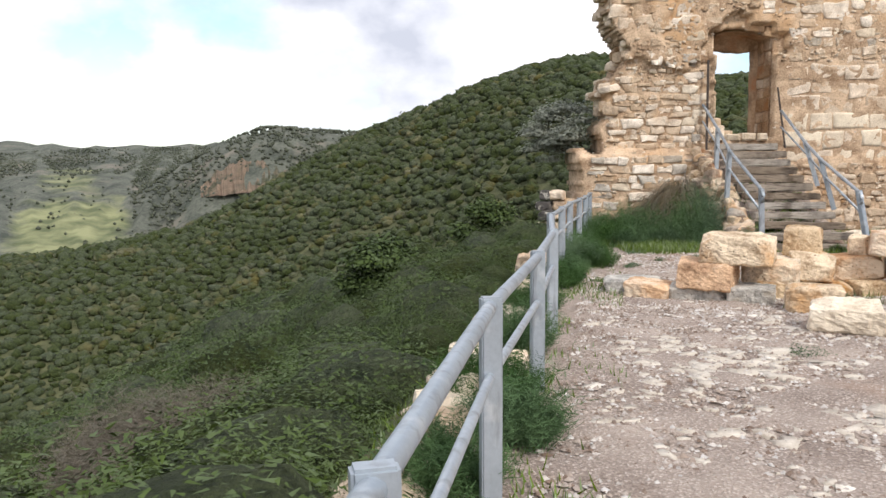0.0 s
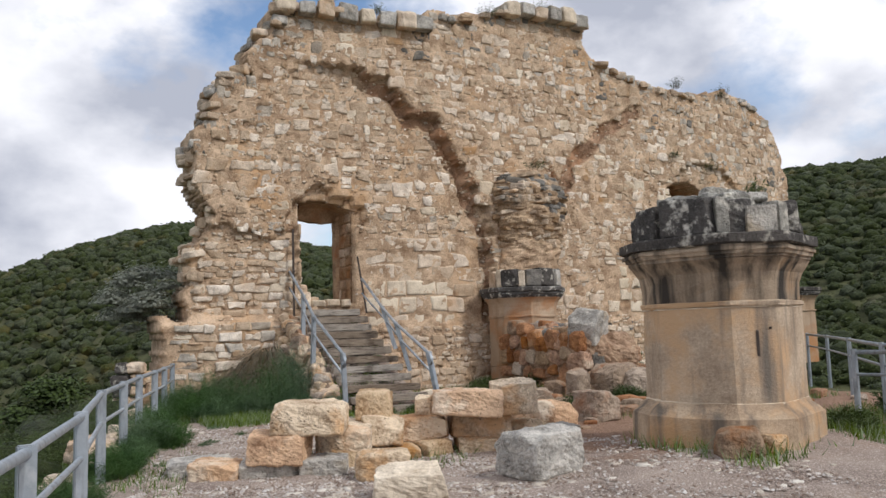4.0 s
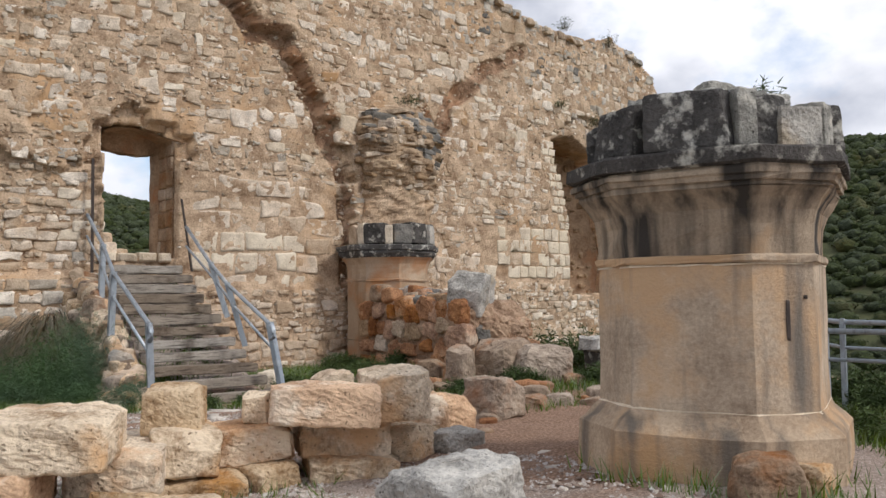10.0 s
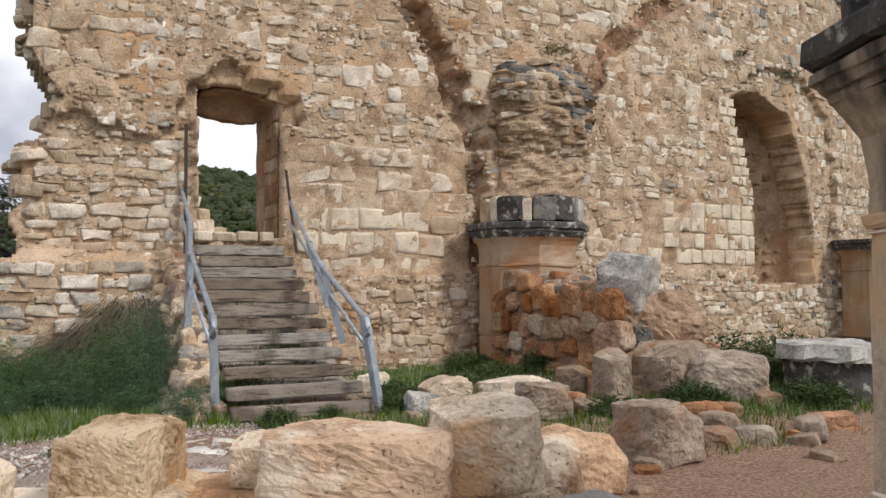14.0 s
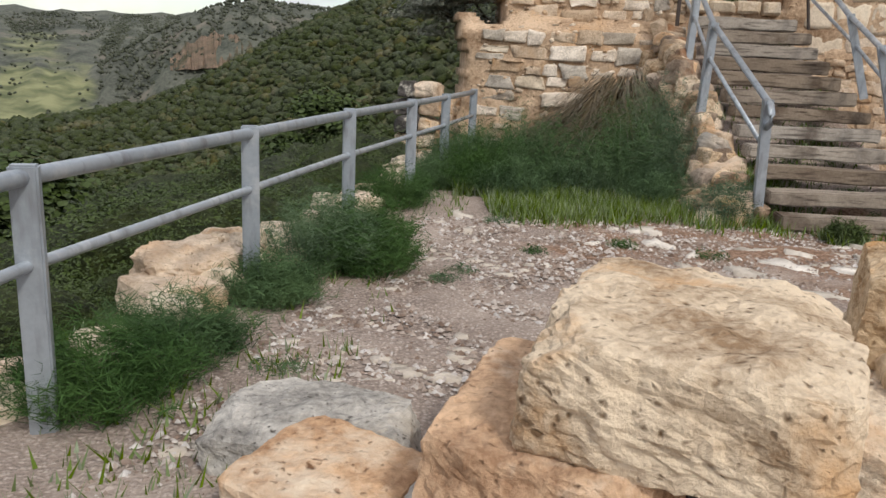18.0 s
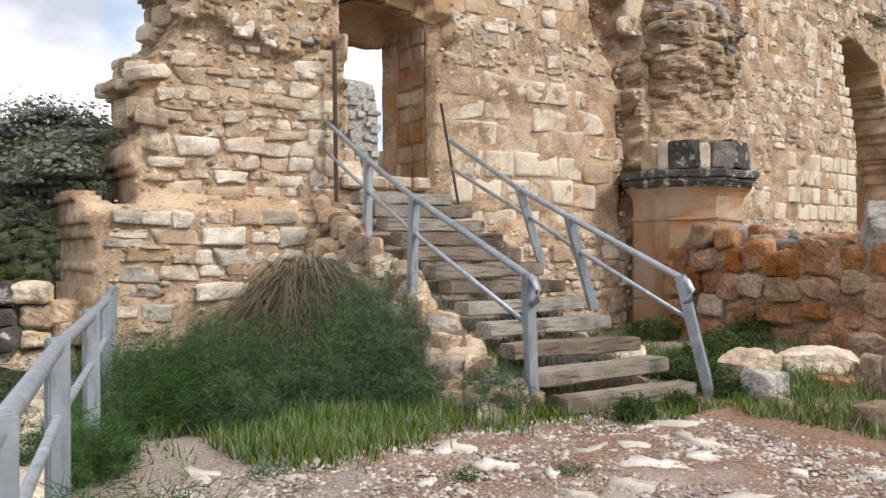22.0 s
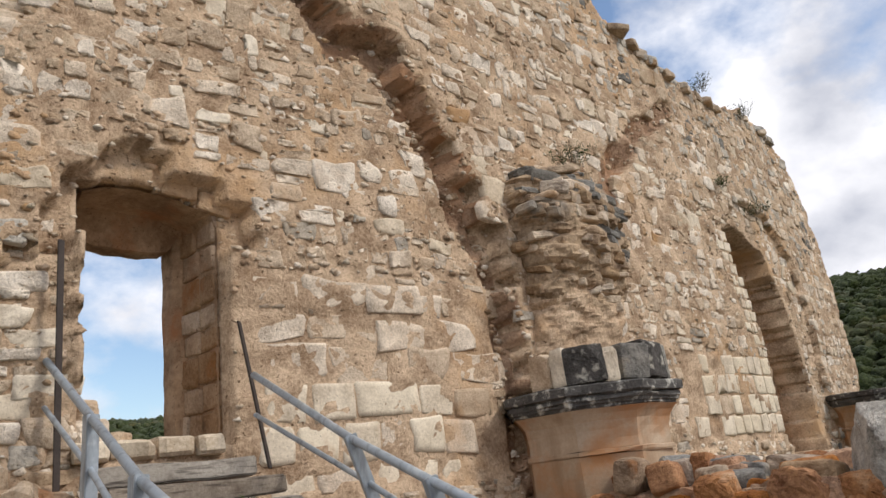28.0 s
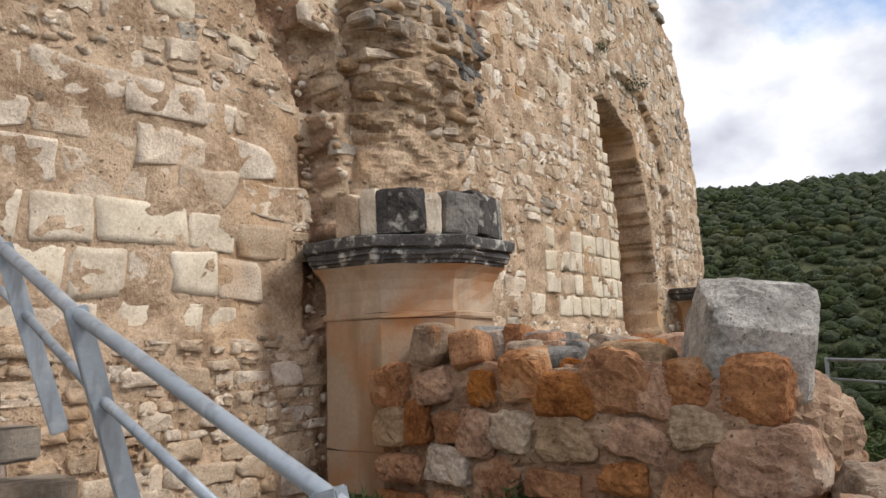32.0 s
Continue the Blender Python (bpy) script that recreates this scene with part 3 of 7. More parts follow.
def build_ground():
    radii = list(np.arange(0.0, 13.0, 0.13))
    step = 0.14
    while radii[-1] < 3500:
        step *= 1.09
        radii.append(radii[-1] + step)
    na = 420
    ang = np.linspace(0, 2 * np.pi, na, endpoint=False)
    R, A = np.meshgrid(np.array(radii), ang, indexing="ij")
    X, Y = 2.0 + R * np.sin(A), 9.0 + R * np.cos(A)
    Z = land(X, Y)
    amp = np.clip(R * 0.012, 0.02, np.where(R < 430, 0.3, 6.0))
    wob = np.array([n3(a * 0.9 / max(0.35, s * 1.6), b * 0.9 / max(0.35, s * 1.6), 3.3) for a, b, s in zip(X.ravel(), Y.ravel(), amp.ravel())]).reshape(X.shape)
    Z = Z + wob * np.where(R > 25, amp, 0.035)
    V = np.stack([X, Y, Z], -1).reshape(-1, 3)
    i, j = np.meshgrid(np.arange(len(radii) - 1), np.arange(na), indexing="ij")
    a, b = (i * na + j).ravel(), (i * na + (j + 1) % na).ravel()
    F = np.stack([a, a + na, b + na, b], 1)
    me = fast_mesh("ground", V, F, M_earth, smooth=True)
    me.materials.append(M_slope)
    outer = np.maximum.reduce([fence_x(Y) - 0.6 - X, Y - 20.4, X - 14.0, -9.0 - Y])
    inner = (outer[:-1].ravel() > 0)
    red = smooth01((X - 2.7) / 2.0) * smooth01((14.6 - Y) / 2.0) * smooth01((Y - 4.5) / 2.5) + 0.62 * smooth01((X - 0.5) / 1.5) * smooth01((Y - 10.6) / 1.5) * smooth01((14.0 - Y) / 1.0)
    az, rho = np.degrees(np.arctan2(X + 1.0, Y - 2.0)), np.hypot(X + 2.8, Y + 1.3)
    # beyond the near ridge: the slope that carries painted haze
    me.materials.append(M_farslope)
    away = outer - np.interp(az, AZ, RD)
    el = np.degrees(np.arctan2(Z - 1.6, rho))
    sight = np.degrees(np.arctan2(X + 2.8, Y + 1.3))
    # two meadow patches painted sunlit, laid out by direction and elevation of sight
    sunlit_meadow = np.exp(-((sight + 21.8 - 0.5 * el) / 3.7) ** 4) * np.exp(-((el + 3.9) / 2.1) ** 4) + 0.75 * np.exp(-((sight + 23.5) / 2.6) ** 2 - ((el + 0.4) / 0.6) ** 2)
    for nm, mask in (("red_soil", red), ("sunlit_meadow", np.where(away > 60, sunlit_meadow, 0.0))):
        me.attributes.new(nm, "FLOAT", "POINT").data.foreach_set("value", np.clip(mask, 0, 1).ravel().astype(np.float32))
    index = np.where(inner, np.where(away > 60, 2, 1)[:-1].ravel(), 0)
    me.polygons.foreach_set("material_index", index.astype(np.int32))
    ob = new("ground", me)
    tagged(ob, "stony earth terrace falling away to wooded valley slopes", "ground", kind="structure")
    return ob


ground = build_ground()

# ---- the great wall ----
WALL_LINE = ((-2.0, 18.90), (4.3, 17.95), (8.0, 17.35), (16.0, 17.30), (24.0, 17.72), (30.0, 18.0))


def wall_y(x, z=0.0):
    """The wall's line, leaning back a little as it rises."""
    return np.interp(x, [p[0] for p in WALL_LINE], [p[1] for p in WALL_LINE]) + 0.05 * np.clip(np.asarray(z, float) - 4.5, 0, 8)


# outline of the ruin: crest height along x, and how far its two ends lean in with height
CREST = ((1.2, 2.0), (1.75, 2.1), (1.88, 2.9), (1.93, 6.1), (2.1, 6.5), (2.65, 7.9), (3.27, 8.15), (3.42, 8.85), (3.85, 9.4), (3.92, 10.15), (4.5, 10.05), (7.95, 9.95), (8.05, 10.35),
         (8.9, 10.25), (10.0, 10.6), (11.1, 11.0), (12.9, 11.0), (13.5, 10.9), (13.55, 10.1), (13.8, 9.75), (15.2, 9.4), (16.6, 9.2), (18.0, 9.2), (20.1, 9.5), (21.2, 9.35), (22.2, 8.8), (22.7, 7.8), (22.95, 6.4), (22.95, 4.0), (23.0, 0.5))


def crest(x):
    return np.interp(x, [p[0] for p in CREST], [p[1] for p in CREST], left=-5, right=-5)


def in_door(x, z):
    top = 4.78 + 0.16 * (1 - ((x - 5.15) / 0.75) ** 2) - 0.10 * (x - 5.15)
    return (x > 4.46) & (x < 5.90) & (z > 2.30) & (z < top)


def window_edge(z):
    return np.interp(z, [1.5, 2.2, 3.6, 5.9], [17.2, 17.15, 17.08, 16.45])


def in_window(x, z):
    roof = np.interp(x, [16.3, 17.0, 17.8, 18.9, 19.35, 19.65], [5.85, 6.12, 6.25, 5.70, 4.50, 3.30])
    return (x > window_edge(z)) & (x < 19.68) & (z > 1.5) & (z < roof)


ARCH_1 = ((3.2, 5.0), (3.35, 7.0), (3.97, 8.05), (4.6, 8.40), (5.2, 8.55), (6.1, 8.52), (6.9, 8.10), (7.35, 7.55), (8.2, 7.30), (8.42, 6.75), (8.9, 6.0), (9.25, 5.35), (9.6, 4.4), (9.75, 2.6))
ARCH_2 = ((11.7, 3.2), (11.92, 4.4), (12.35, 5.4), (12.95, 6.3), (14.0, 7.25), (15.2, 7.92), (16.2, 8.2))


def under_arch(x, z, curve):
    """How far a place lies below the curve of a fallen arch, about square to it; negative outside."""
    px, pz = np.array([p[0] for p in curve]), np.array([p[1] for p in curve])
    drop = np.interp(x, px, pz) - z
    slope = np.interp(x, (px[1:] + px[:-1]) / 2, np.diff(pz) / np.diff(px))
    return np.where((x > px[0]) & (x < px[-1]), drop / np.sqrt(1 + slope ** 2), -9.0)


NICHE_X = (4.08, 4.10, 4.28, 4.30, 4.55, 4.68, 4.90, 5.11, 5.13, 5.32, 5.34, 5.84, 5.88, 6.20, 6.24)
NICHE_Z = (4.10, 4.55, 4.60, 4.90, 5.02, 5.22, 5.32, 5.36, 5.24, 5.28, 5.04, 5.05, 4.82, 4.80, 4.30)


def niche(x, z):
    """The broken facing above the door."""
    return (z < np.interp(x, NICHE_X, NICHE_Z)) & (z > np.where(x > 5.9, 4.32, np.where(x < 4.4, 4.1, 4.3))) & (x > 4.08) & (x < 6.24)


def scar(x, z):
    """The raw band left where the ribs of the vault were torn out: 1 in the band, 0 elsewhere."""
    wav = 0.08 * np.sin(3.1 * x + 1.0) * np.cos(2.7 * z)
    one, two = under_arch(x, z, ARCH_1) + wav, under_arch(x, z, ARCH_2) + wav
    a = (one > -0.02) & (one < 0.34 + 0.10 * np.sin(4.0 * z)) & (x > 6.0)
    b = (two < 0.02) & (two > -0.42) & (x < 15.6)
    return (a | b) * 1.0


def broken(x, z):
    """How far whole stones stand out of the wall's plane: arch scars, fallen facing, the ruin's foot."""
    out = 0.30 + 0 * x
    wav = 0.07 * np.sin(5.3 * z + 1.0) * np.cos(4.7 * x) + 0.12 * np.sin(1.9 * z + 2.6 * x) * np.sin(3.1 * x - 1.3 * z)
    out = out - (0.07 + 0.23 * smooth01((x - 4.0) / 2.2)) * (under_arch(x + wav, z + wav, ARCH_1) > 0)
    out = out - 0.14 * (((x - 18.5) / 2.1) ** 2 + (np.clip(z - 4.6, 0, 9) / 2.3) ** 2 < 1) * (x > 17.2)
    out = out - 0.13 * (z < 4.10 + 0.12 * np.sin(3.1 * x)) * (z > 2.05) * (x < 4.42)
    out = out + 0.07 * (z < 1.72 + 0.12 * np.sin(1.9 * x)) * (x > 6.2)
    return out


def wall_cells():
    """Rubble laid in rough, wavering courses: middle, width and height of each stone."""
    r = np.random.default_rng(22)
    cells = []

    def course(x0, x1, z, h, wide, both):
        x = x0 + r.uniform(0, 0.3)
        while x < x1:
            w = r.uniform(*wide) * math.sqrt(h / 0.24)
            zc = z + h / 2 + 0.10 * n3(x * 0.45, z * 0.3, 2.0) + r.normal(0, 0.022)
            q = r.random()
            if q < both and h > 0.2:
                k = r.uniform(0.35, 0.65)
                cells.append((x + w / 2, zc - h / 2 + h * k / 2, w, h * k)); cells.append((x + w / 2 + r.normal(0, 0.04), zc + h * k / 2, w * r.uniform(0.7, 1.0), h * (1 - k)))
            elif q < both + 0.10:
                cells.append((x + w / 4, zc, w / 2, h * r.uniform(0.6, 1.0))); cells.append((x + w * 0.75, zc, w / 2, h * r.uniform(0.6, 1.0)))
            else:
                cells.append((x + w / 2, zc, w, h * r.uniform(0.82, 1.12)))
            x += w + r.uniform(0.0, 0.05)

    z = 4.08
    while z < 11.3:
        h = r.uniform(0.17, 0.33)
        course(0.8, 23.4, z, h, (0.20, 0.50), 0.22)
        z += h
    for x0, x1, z0, z1, high, wide, both in ((0.8, 4.42, 2.0, 4.08, (0.10, 0.21), (0.24, 0.60), 0.1), (5.95, 9.4, 2.9, 4.08, (0.30, 0.40), (0.42, 0.78), 0.12), (9.4, 23.4, 1.9, 4.08, (0.17, 0.32), (0.22, 0.50), 0.2),
                                             (0.8, 5.95, -0.3, 2.0, (0.13, 0.26), (0.26, 0.62), 0.15), (5.95, 9.4, 1.7, 2.9, (0.2, 0.3), (0.25, 0.5), 0.2), (5.95, 23.4, -0.3, 1.7, (0.10, 0.22), (0.20, 0.52), 0.12), (9.4, 23.4, 1.7, 1.9, (0.19, 0.2), (0.2, 0.5), 0.1)):
        z = z0
        while z < z1 - 0.06:
            h = min(r.uniform(*high), z1 - z)
            course(x0, x1, z, h, wide, both)
            z += h
    return np.array(cells)


SQ = 0.72                                   # stones lie longer than they are high
CELLS = wall_cells()
SEEDS = CELLS[:, :2]
SEED_OUT = broken(SEEDS[:, 0], SEEDS[:, 1]) + np.random.default_rng(8).normal(0, 0.010, len(SEEDS))
SEED_TREE = kdtree.KDTree(len(SEEDS))
for k, (sx_, sz_) in enumerate(SEEDS):
    SEED_TREE.insert((sx_ * SQ, sz_, 0), k)
SEED_TREE.balance()
# squared blocks beside the stair: ends, foot and top of each, and how pale it is
COURSED = ((6.22, 6.66, 2.50, 2.86, 1), (6.70, 7.20, 2.48, 2.86, 1), (7.25, 8.04, 2.52, 2.88, 2), (8.09, 8.58, 2.50, 2.85, 1), (8.63, 9.20, 2.46, 2.80, 0),
           (6.14, 6.52, 2.08, 2.46, 1), (6.56, 7.00, 2.06, 2.46, 2), (7.05, 7.50, 2.03, 2.47, 1), (7.54, 7.86, 2.06, 2.46, 0), (7.90, 8.34, 2.08, 2.48, 2), (8.40, 8.90, 2.04, 2.42, 0),
           (6.20, 6.70, 1.74, 2.02, 1), (6.75, 7.30, 1.76, 2.00, 0), (7.34, 8.22, 1.74, 2.00, 1), (8.28, 8.60, 1.76, 1.98, 1))
ASHLAR = ((6.12, 9.25, 1.72, 2.90), (13.7, 17.05, 1.95, 3.36))


def relief(x, z):
    x, z = np.asarray(x, float), np.asarray(z, float)
    out = np.array([SEED_OUT[SEED_TREE.find((p * SQ, q, 0))[1]] for p, q in zip(x.ravel(), z.ravel())]).reshape(x.shape)
    out = out - 0.24 * niche(x, z)
    return out + 0.30 * smooth01((2.05 - z) / 0.25) * (x < 4.0)


WN = 0.055


def build_wall():
    xs, zs = np.arange(1.0, 23.4, WN), np.arange(-0.6, 11.1, WN)
    xc, zc = xs[:-1] + WN / 2, zs[:-1] + WN / 2
    XC, ZC = np.meshgrid(xc, zc, indexing="ij")
    wob = np.array([n3(a * 1.7, b * 1.7, 7.7) * 0.22 + n3(a * 4, b * 4, 1.7) * 0.07 for a, b in zip(XC.ravel(), ZC.ravel())]).reshape(XC.shape)
    keep = (ZC < crest(XC + wob) + wob) & ~in_door(XC, ZC) & ~in_window(XC + 0.5 * wob, ZC + 0.5 * wob) & (XC + wob * 1.3 > 1.2)
    # bite out of the end at the old toothing
    keep &= ~((XC < 2.45 - 0.6 * np.abs(ZC - 4.45) + wob * 0.4) & (np.abs(ZC - 4.45) < 0.9))
    X, Z = np.meshgrid(xs, zs, indexing="ij")
    rough = np.array([n3(a * 2.1, b * 2.1, 0.0) * 0.016 + n3(a * 6, b * 6, 4.0) * 0.019 + n3(a * 13, b * 13, 2.0) * 0.014 for a, b in zip(X.ravel(), Z.ravel())]).reshape(X.shape)
    raw = scar(X, Z)
    YF = wall_y(X, Z) - relief(X, Z) + rough * (1 + 1.6 * raw) + raw * (0.10 + 0.16 * np.array([n3(a * 1.9, b * 1.9, 9.0) for a, b in zip(X.ravel(), Z.ravel())]).reshape(X.shape))
    YB = wall_y(X, Z) + 1.22 + rough * 2
    nx, nz = X.shape
    V = np.concatenate([np.stack([X, YF, Z], -1).reshape(-1, 3), np.stack([X, YB, Z], -1).reshape(-1, 3)])
    half = nx * nz
    F = []
    ids = np.arange(half).reshape(nx, nz)
    k = np.argwhere(keep)
    for i, j in k:
        a, b, c, d = ids[i, j], ids[i + 1, j], ids[i + 1, j + 1], ids[i, j + 1]
        F.append((a, b, c, d))
        F.append((a + half, d + half, c + half, b + half))
        if i == 0 or not keep[i - 1, j]: F.append((a, d, d + half, a + half))
        if i == nx - 2 or not keep[i + 1, j]: F.append((b, b + half, c + half, c))
        if j == 0 or not keep[i, j - 1]: F.append((a, a + half, b + half, b))
        if j == nz - 2 or not keep[i, j + 1]: F.append((d, c, c + half, d + half))
    F = np.array(F)
    used = np.unique(F)
    remap = np.full(len(V), -1); remap[used] = np.arange(len(used))
    me = fast_mesh("wall_north", V[used], remap[F], M_mortar)
    me.materials.append(M_rawscar)
    mid = V[F].mean(1)
    me.polygons.foreach_set("material_index", ((scar(mid[:, 0], mid[:, 2]) > 0.5) & (mid[:, 1] < 17.9)).astype(np.int32))
    ob = new("wall_north", me)
    tagged(ob, "ruined two-bay wall of limestone rubble with arch scars", "wall", kind="structure")
    return ob


wall_north = build_wall()


def window_back():
    """The thickness of masonry that closes the tall opening behind."""
    xs, zs = np.linspace(15.8, 20.9, 36), np.linspace(-0.5, 7.2, 50)
    X, Z = np.meshgrid(xs, zs, indexing="ij")
    Y = 17.32 + 1.25 - 0.5 * smooth01((X - 18.2) / 1.6) + np.array([n3(a * 3, b * 3, 2) * 0.08 for a, b in zip(X.ravel(), Z.ravel())]).reshape(X.shape)
    nx, nz = X.shape
    V = np.concatenate([np.stack([X, Y, Z], -1).reshape(-1, 3), np.stack([X, Y * 0 + 19.1, Z], -1).reshape(-1, 3)])
    F, h = [], nx * nz
    for i in range(nx - 1):
        for j in range(nz - 1):
            a = i * nz + j
            F.append((a, a + nz, a + nz + 1, a + 1)); F.append((a + h, a + 1 + h, a + nz + 1 + h, a + nz + h))
    for j in range(nz - 1):
        F.append((j, j + 1, j + 1 + h, j + h)); b = (nx - 1) * nz + j; F.append((b, b + h, b + 1 + h, b + 1))
    for i in range(nx - 1):
        a = i * nz + nz - 1; F.append((a, a + nz, a + nz + h, a + h))
    # darker stone colour stands in for the shade of a deeper recess
    under("recess_back", fast_mesh("recess_back", V, np.array(F), M_reveal), wall_north)
    r = np.random.default_rng(77)
    got = []
    for z0 in np.arange(0.2, 6.6, 0.6):
        for x0 in np.arange(16.8, 20.4, 0.9):
            split_cells(r, x0, x0 + 0.9, z0, z0 + 0.6, 0.07, got)
    vs, fs, n = [], [], 0
    for x0, x1, z0, z1 in got:
        if r.random() < 0.72:
            continue
        V, F = chip_stone(r, x0, x1, z0, z1, 0.02, 0.03)
        cx = (x0 + x1) / 2
        V = V + np.array([cx, 17.32 + 1.23 - 0.5 * float(smooth01((cx - 18.2) / 1.6)), (z0 + z1) / 2])
        vs.append(V); fs.append(F + n); n += len(V)
    tagged(under("recess_stones", fast_mesh("recess_stones", np.concatenate(vs), np.concatenate(fs), M_springer), wall_north), kind="stuff")




def split_cells(r, x0, x1, z0, z1, big, out):
    """Cut a rectangle again and again into stones of uneven size."""
    w, h = x1 - x0, z1 - z0
    if w * h < big * r.uniform(0.45, 1.25) and w < 0.75 and h < 0.46 and w < 3.0 * h:
        out.append((x0, x1, z0, z1))
        return
    if w > h * r.uniform(0.95, 1.7):
        c = x0 + w * r.uniform(0.34, 0.66)
        split_cells(r, x0, c, z0, z1, big, out); split_cells(r, c, x1, z0, z1, big, out)
    else:
        c = z0 + h * r.uniform(0.34, 0.66)
        split_cells(r, x0, x1, z0, c, big, out); split_cells(r, x0, x1, c, z1, big, out)


def chip_stone(r, x0, x1, z0, z1, gap, proud, squared=False):
    """A facing stone in its own x, z frame; its face is towards -y. Vertices round the middle, triangles."""
    w, h = (x1 - x0) / 2 - gap, (z1 - z0) / 2 - gap
    cut = r.uniform(0.12, 0.62, 4) * min(w, h) if not squared else r.uniform(0.05, 0.30, 4) * min(w, h)
    ring = []
    for q, (sx, sz) in enumerate(((1, -1), (1, 1), (-1, 1), (-1, -1))):
        ax, az = sx * w, sz * h
        k1 = cut[q] * r.uniform(0.6, 1.4)
        k2 = cut[q] * r.uniform(0.6, 1.4)
        if q in (0, 2):
            ring += [(ax - sx * k1, az), (ax, az - sz * k2)]
        else:
            ring += [(ax, az - sz * k1), (ax - sx * k2, az)]
    full = []
    for i, p in enumerate(ring):
        n = ring[(i + 1) % 8]
        full.append(p)
        if i % 2 == 1:
            full.append(((p[0] + n[0]) / 2, (p[1] + n[1]) / 2))
    ring = np.array(full)
    m = len(ring)
    ring = ring + r.normal(0, 0.085 if not squared else 0.04, ring.shape) * min(w, h)
    tilt = r.normal(0, 0.055 if not squared else 0.02, 2)
    edge = min(0.018, 0.2 * min(w, h))
    shrink = 1 - edge / np.maximum(np.abs(ring).max(0), 1e-3)
    f1 = ring * shrink
    f2 = ring * r.uniform(0.5, 0.72)
    dep = lambda q, k: proud * k + q[:, 0] * tilt[0] + q[:, 1] * tilt[1] + r.normal(0, 0.0045 if not squared else 0.002, len(q))
    V = np.concatenate([np.stack([ring[:, 0], np.full(m, 0.06), ring[:, 1]], 1), np.stack([f1[:, 0], -dep(f1, 0.8), f1[:, 1]], 1),
                        np.stack([f2[:, 0], -dep(f2, 1.0), f2[:, 1]], 1), np.array([[0, -proud * r.uniform(0.85, 1.15), 0]])])
    F = []
    for i in range(m):
        j = (i + 1) % m
        for lo, hi in ((0, m), (m, 2 * m)):
            F += [(lo + i, lo + j, hi + j), (lo + i, hi + j, hi + i)]
        F.append((2 * m + i, 2 * m + j, 3 * m))
    return V, np.array(F)


def cell_of(k, tree, pts):
    """The polygon of wall nearer to this seed than to any other, about the seed."""
    ox, oz = pts[k][0] * SQ, pts[k][1]
    poly = [(-0.4, -0.3), (0.4, -0.3), (0.4, 0.3), (-0.4, 0.3)]
    cuts = []
    for co, j, _ in tree.find_n((ox, oz, 0), 18)[1:]:
        dx, dz = co[0] - ox, co[1] - oz
        cuts.append((dx, dz, (dx * dx + dz * dz) / 2))
    for dx, dz, lim in cuts:
        keep, n = [], len(poly)
        for a in range(n):
            p, q = poly[a], poly[(a + 1) % n]
            sp, sq = p[0] * dx + p[1] * dz - lim, q[0] * dx + q[1] * dz - lim
            if sp <= 0:
                keep.append(p)
            if sp * sq < 0:
                t = sp / (sp - sq)
                keep.append((p[0] + (q[0] - p[0]) * t, p[1] + (q[1] - p[1]) * t))
        poly = keep
        if len(poly) < 3:
            return None
    p = np.array(poly)
    p[:, 0] /= SQ
    return p


def face_stone(r, w, h, proud, squared=False):
    """A facing stone, w by h, its face towards -y: an uneven four-sided outline with struck corners and a rough, nearly flat face."""
    low = min(w, h)
    j = 0.06 if squared else 0.19
    corner = np.array([(-w / 2, -h / 2), (w / 2, -h / 2), (w / 2, h / 2), (-w / 2, h / 2)]) + r.uniform(-1, 1, (4, 2)) * j * np.array([min(w, 1.6 * h), h])
    ring = []
    for a in range(4):
        u, v, q = corner[a - 1], corner[a], corner[(a + 1) % 4]
        k1, k2 = r.uniform(0.02, 0.12, 2) if squared else r.uniform(0.02, 0.20, 2)
        lu, lq = np.linalg.norm(u - v), np.linalg.norm(q - v)
        ring += [v + (u - v) * min(k1 * low / lu, 0.45), v + (q - v) * min(k2 * low / lq, 0.45)]
        ring.append((v + q) / 2 + r.normal(0, 0.02 if squared else 0.07, 2) * low)
    ring = np.array(ring)
    m = len(ring)
    tilt = r.normal(0, 0.008 if squared else 0.03, 2)
    f1 = ring * (1 - min(0.2, 0.009 / (low / 2)))
    f2 = ring * r.uniform(0.62, 0.84) + r.normal(0, 0.08, 2) * low / 2
    dep = lambda q, v, e: proud * v + q[:, 0] * tilt[0] + q[:, 1] * tilt[1] + r.normal(0, e, len(q))
    V = np.concatenate([np.stack([ring[:, 0], np.full(m, 0.08), ring[:, 1]], 1), np.stack([f1[:, 0], -dep(f1, 0.8, 0.002 if squared else 0.006), f1[:, 1]], 1),
                        np.stack([f2[:, 0], -dep(f2, 1.0, 0.002 if squared else 0.008), f2[:, 1]], 1), np.array([[0, -proud * r.uniform(0.9, 1.1), 0]])])
    F = []
    for i in range(m):
        k = (i + 1) % m
        for lo, hi in ((0, m), (m, 2 * m)):
            F += [(lo + i, lo + k, hi + k), (lo + i, hi + k, hi + i)]
        F.append((2 * m + i, 2 * m + k, 3 * m))
    return V, np.array(F)


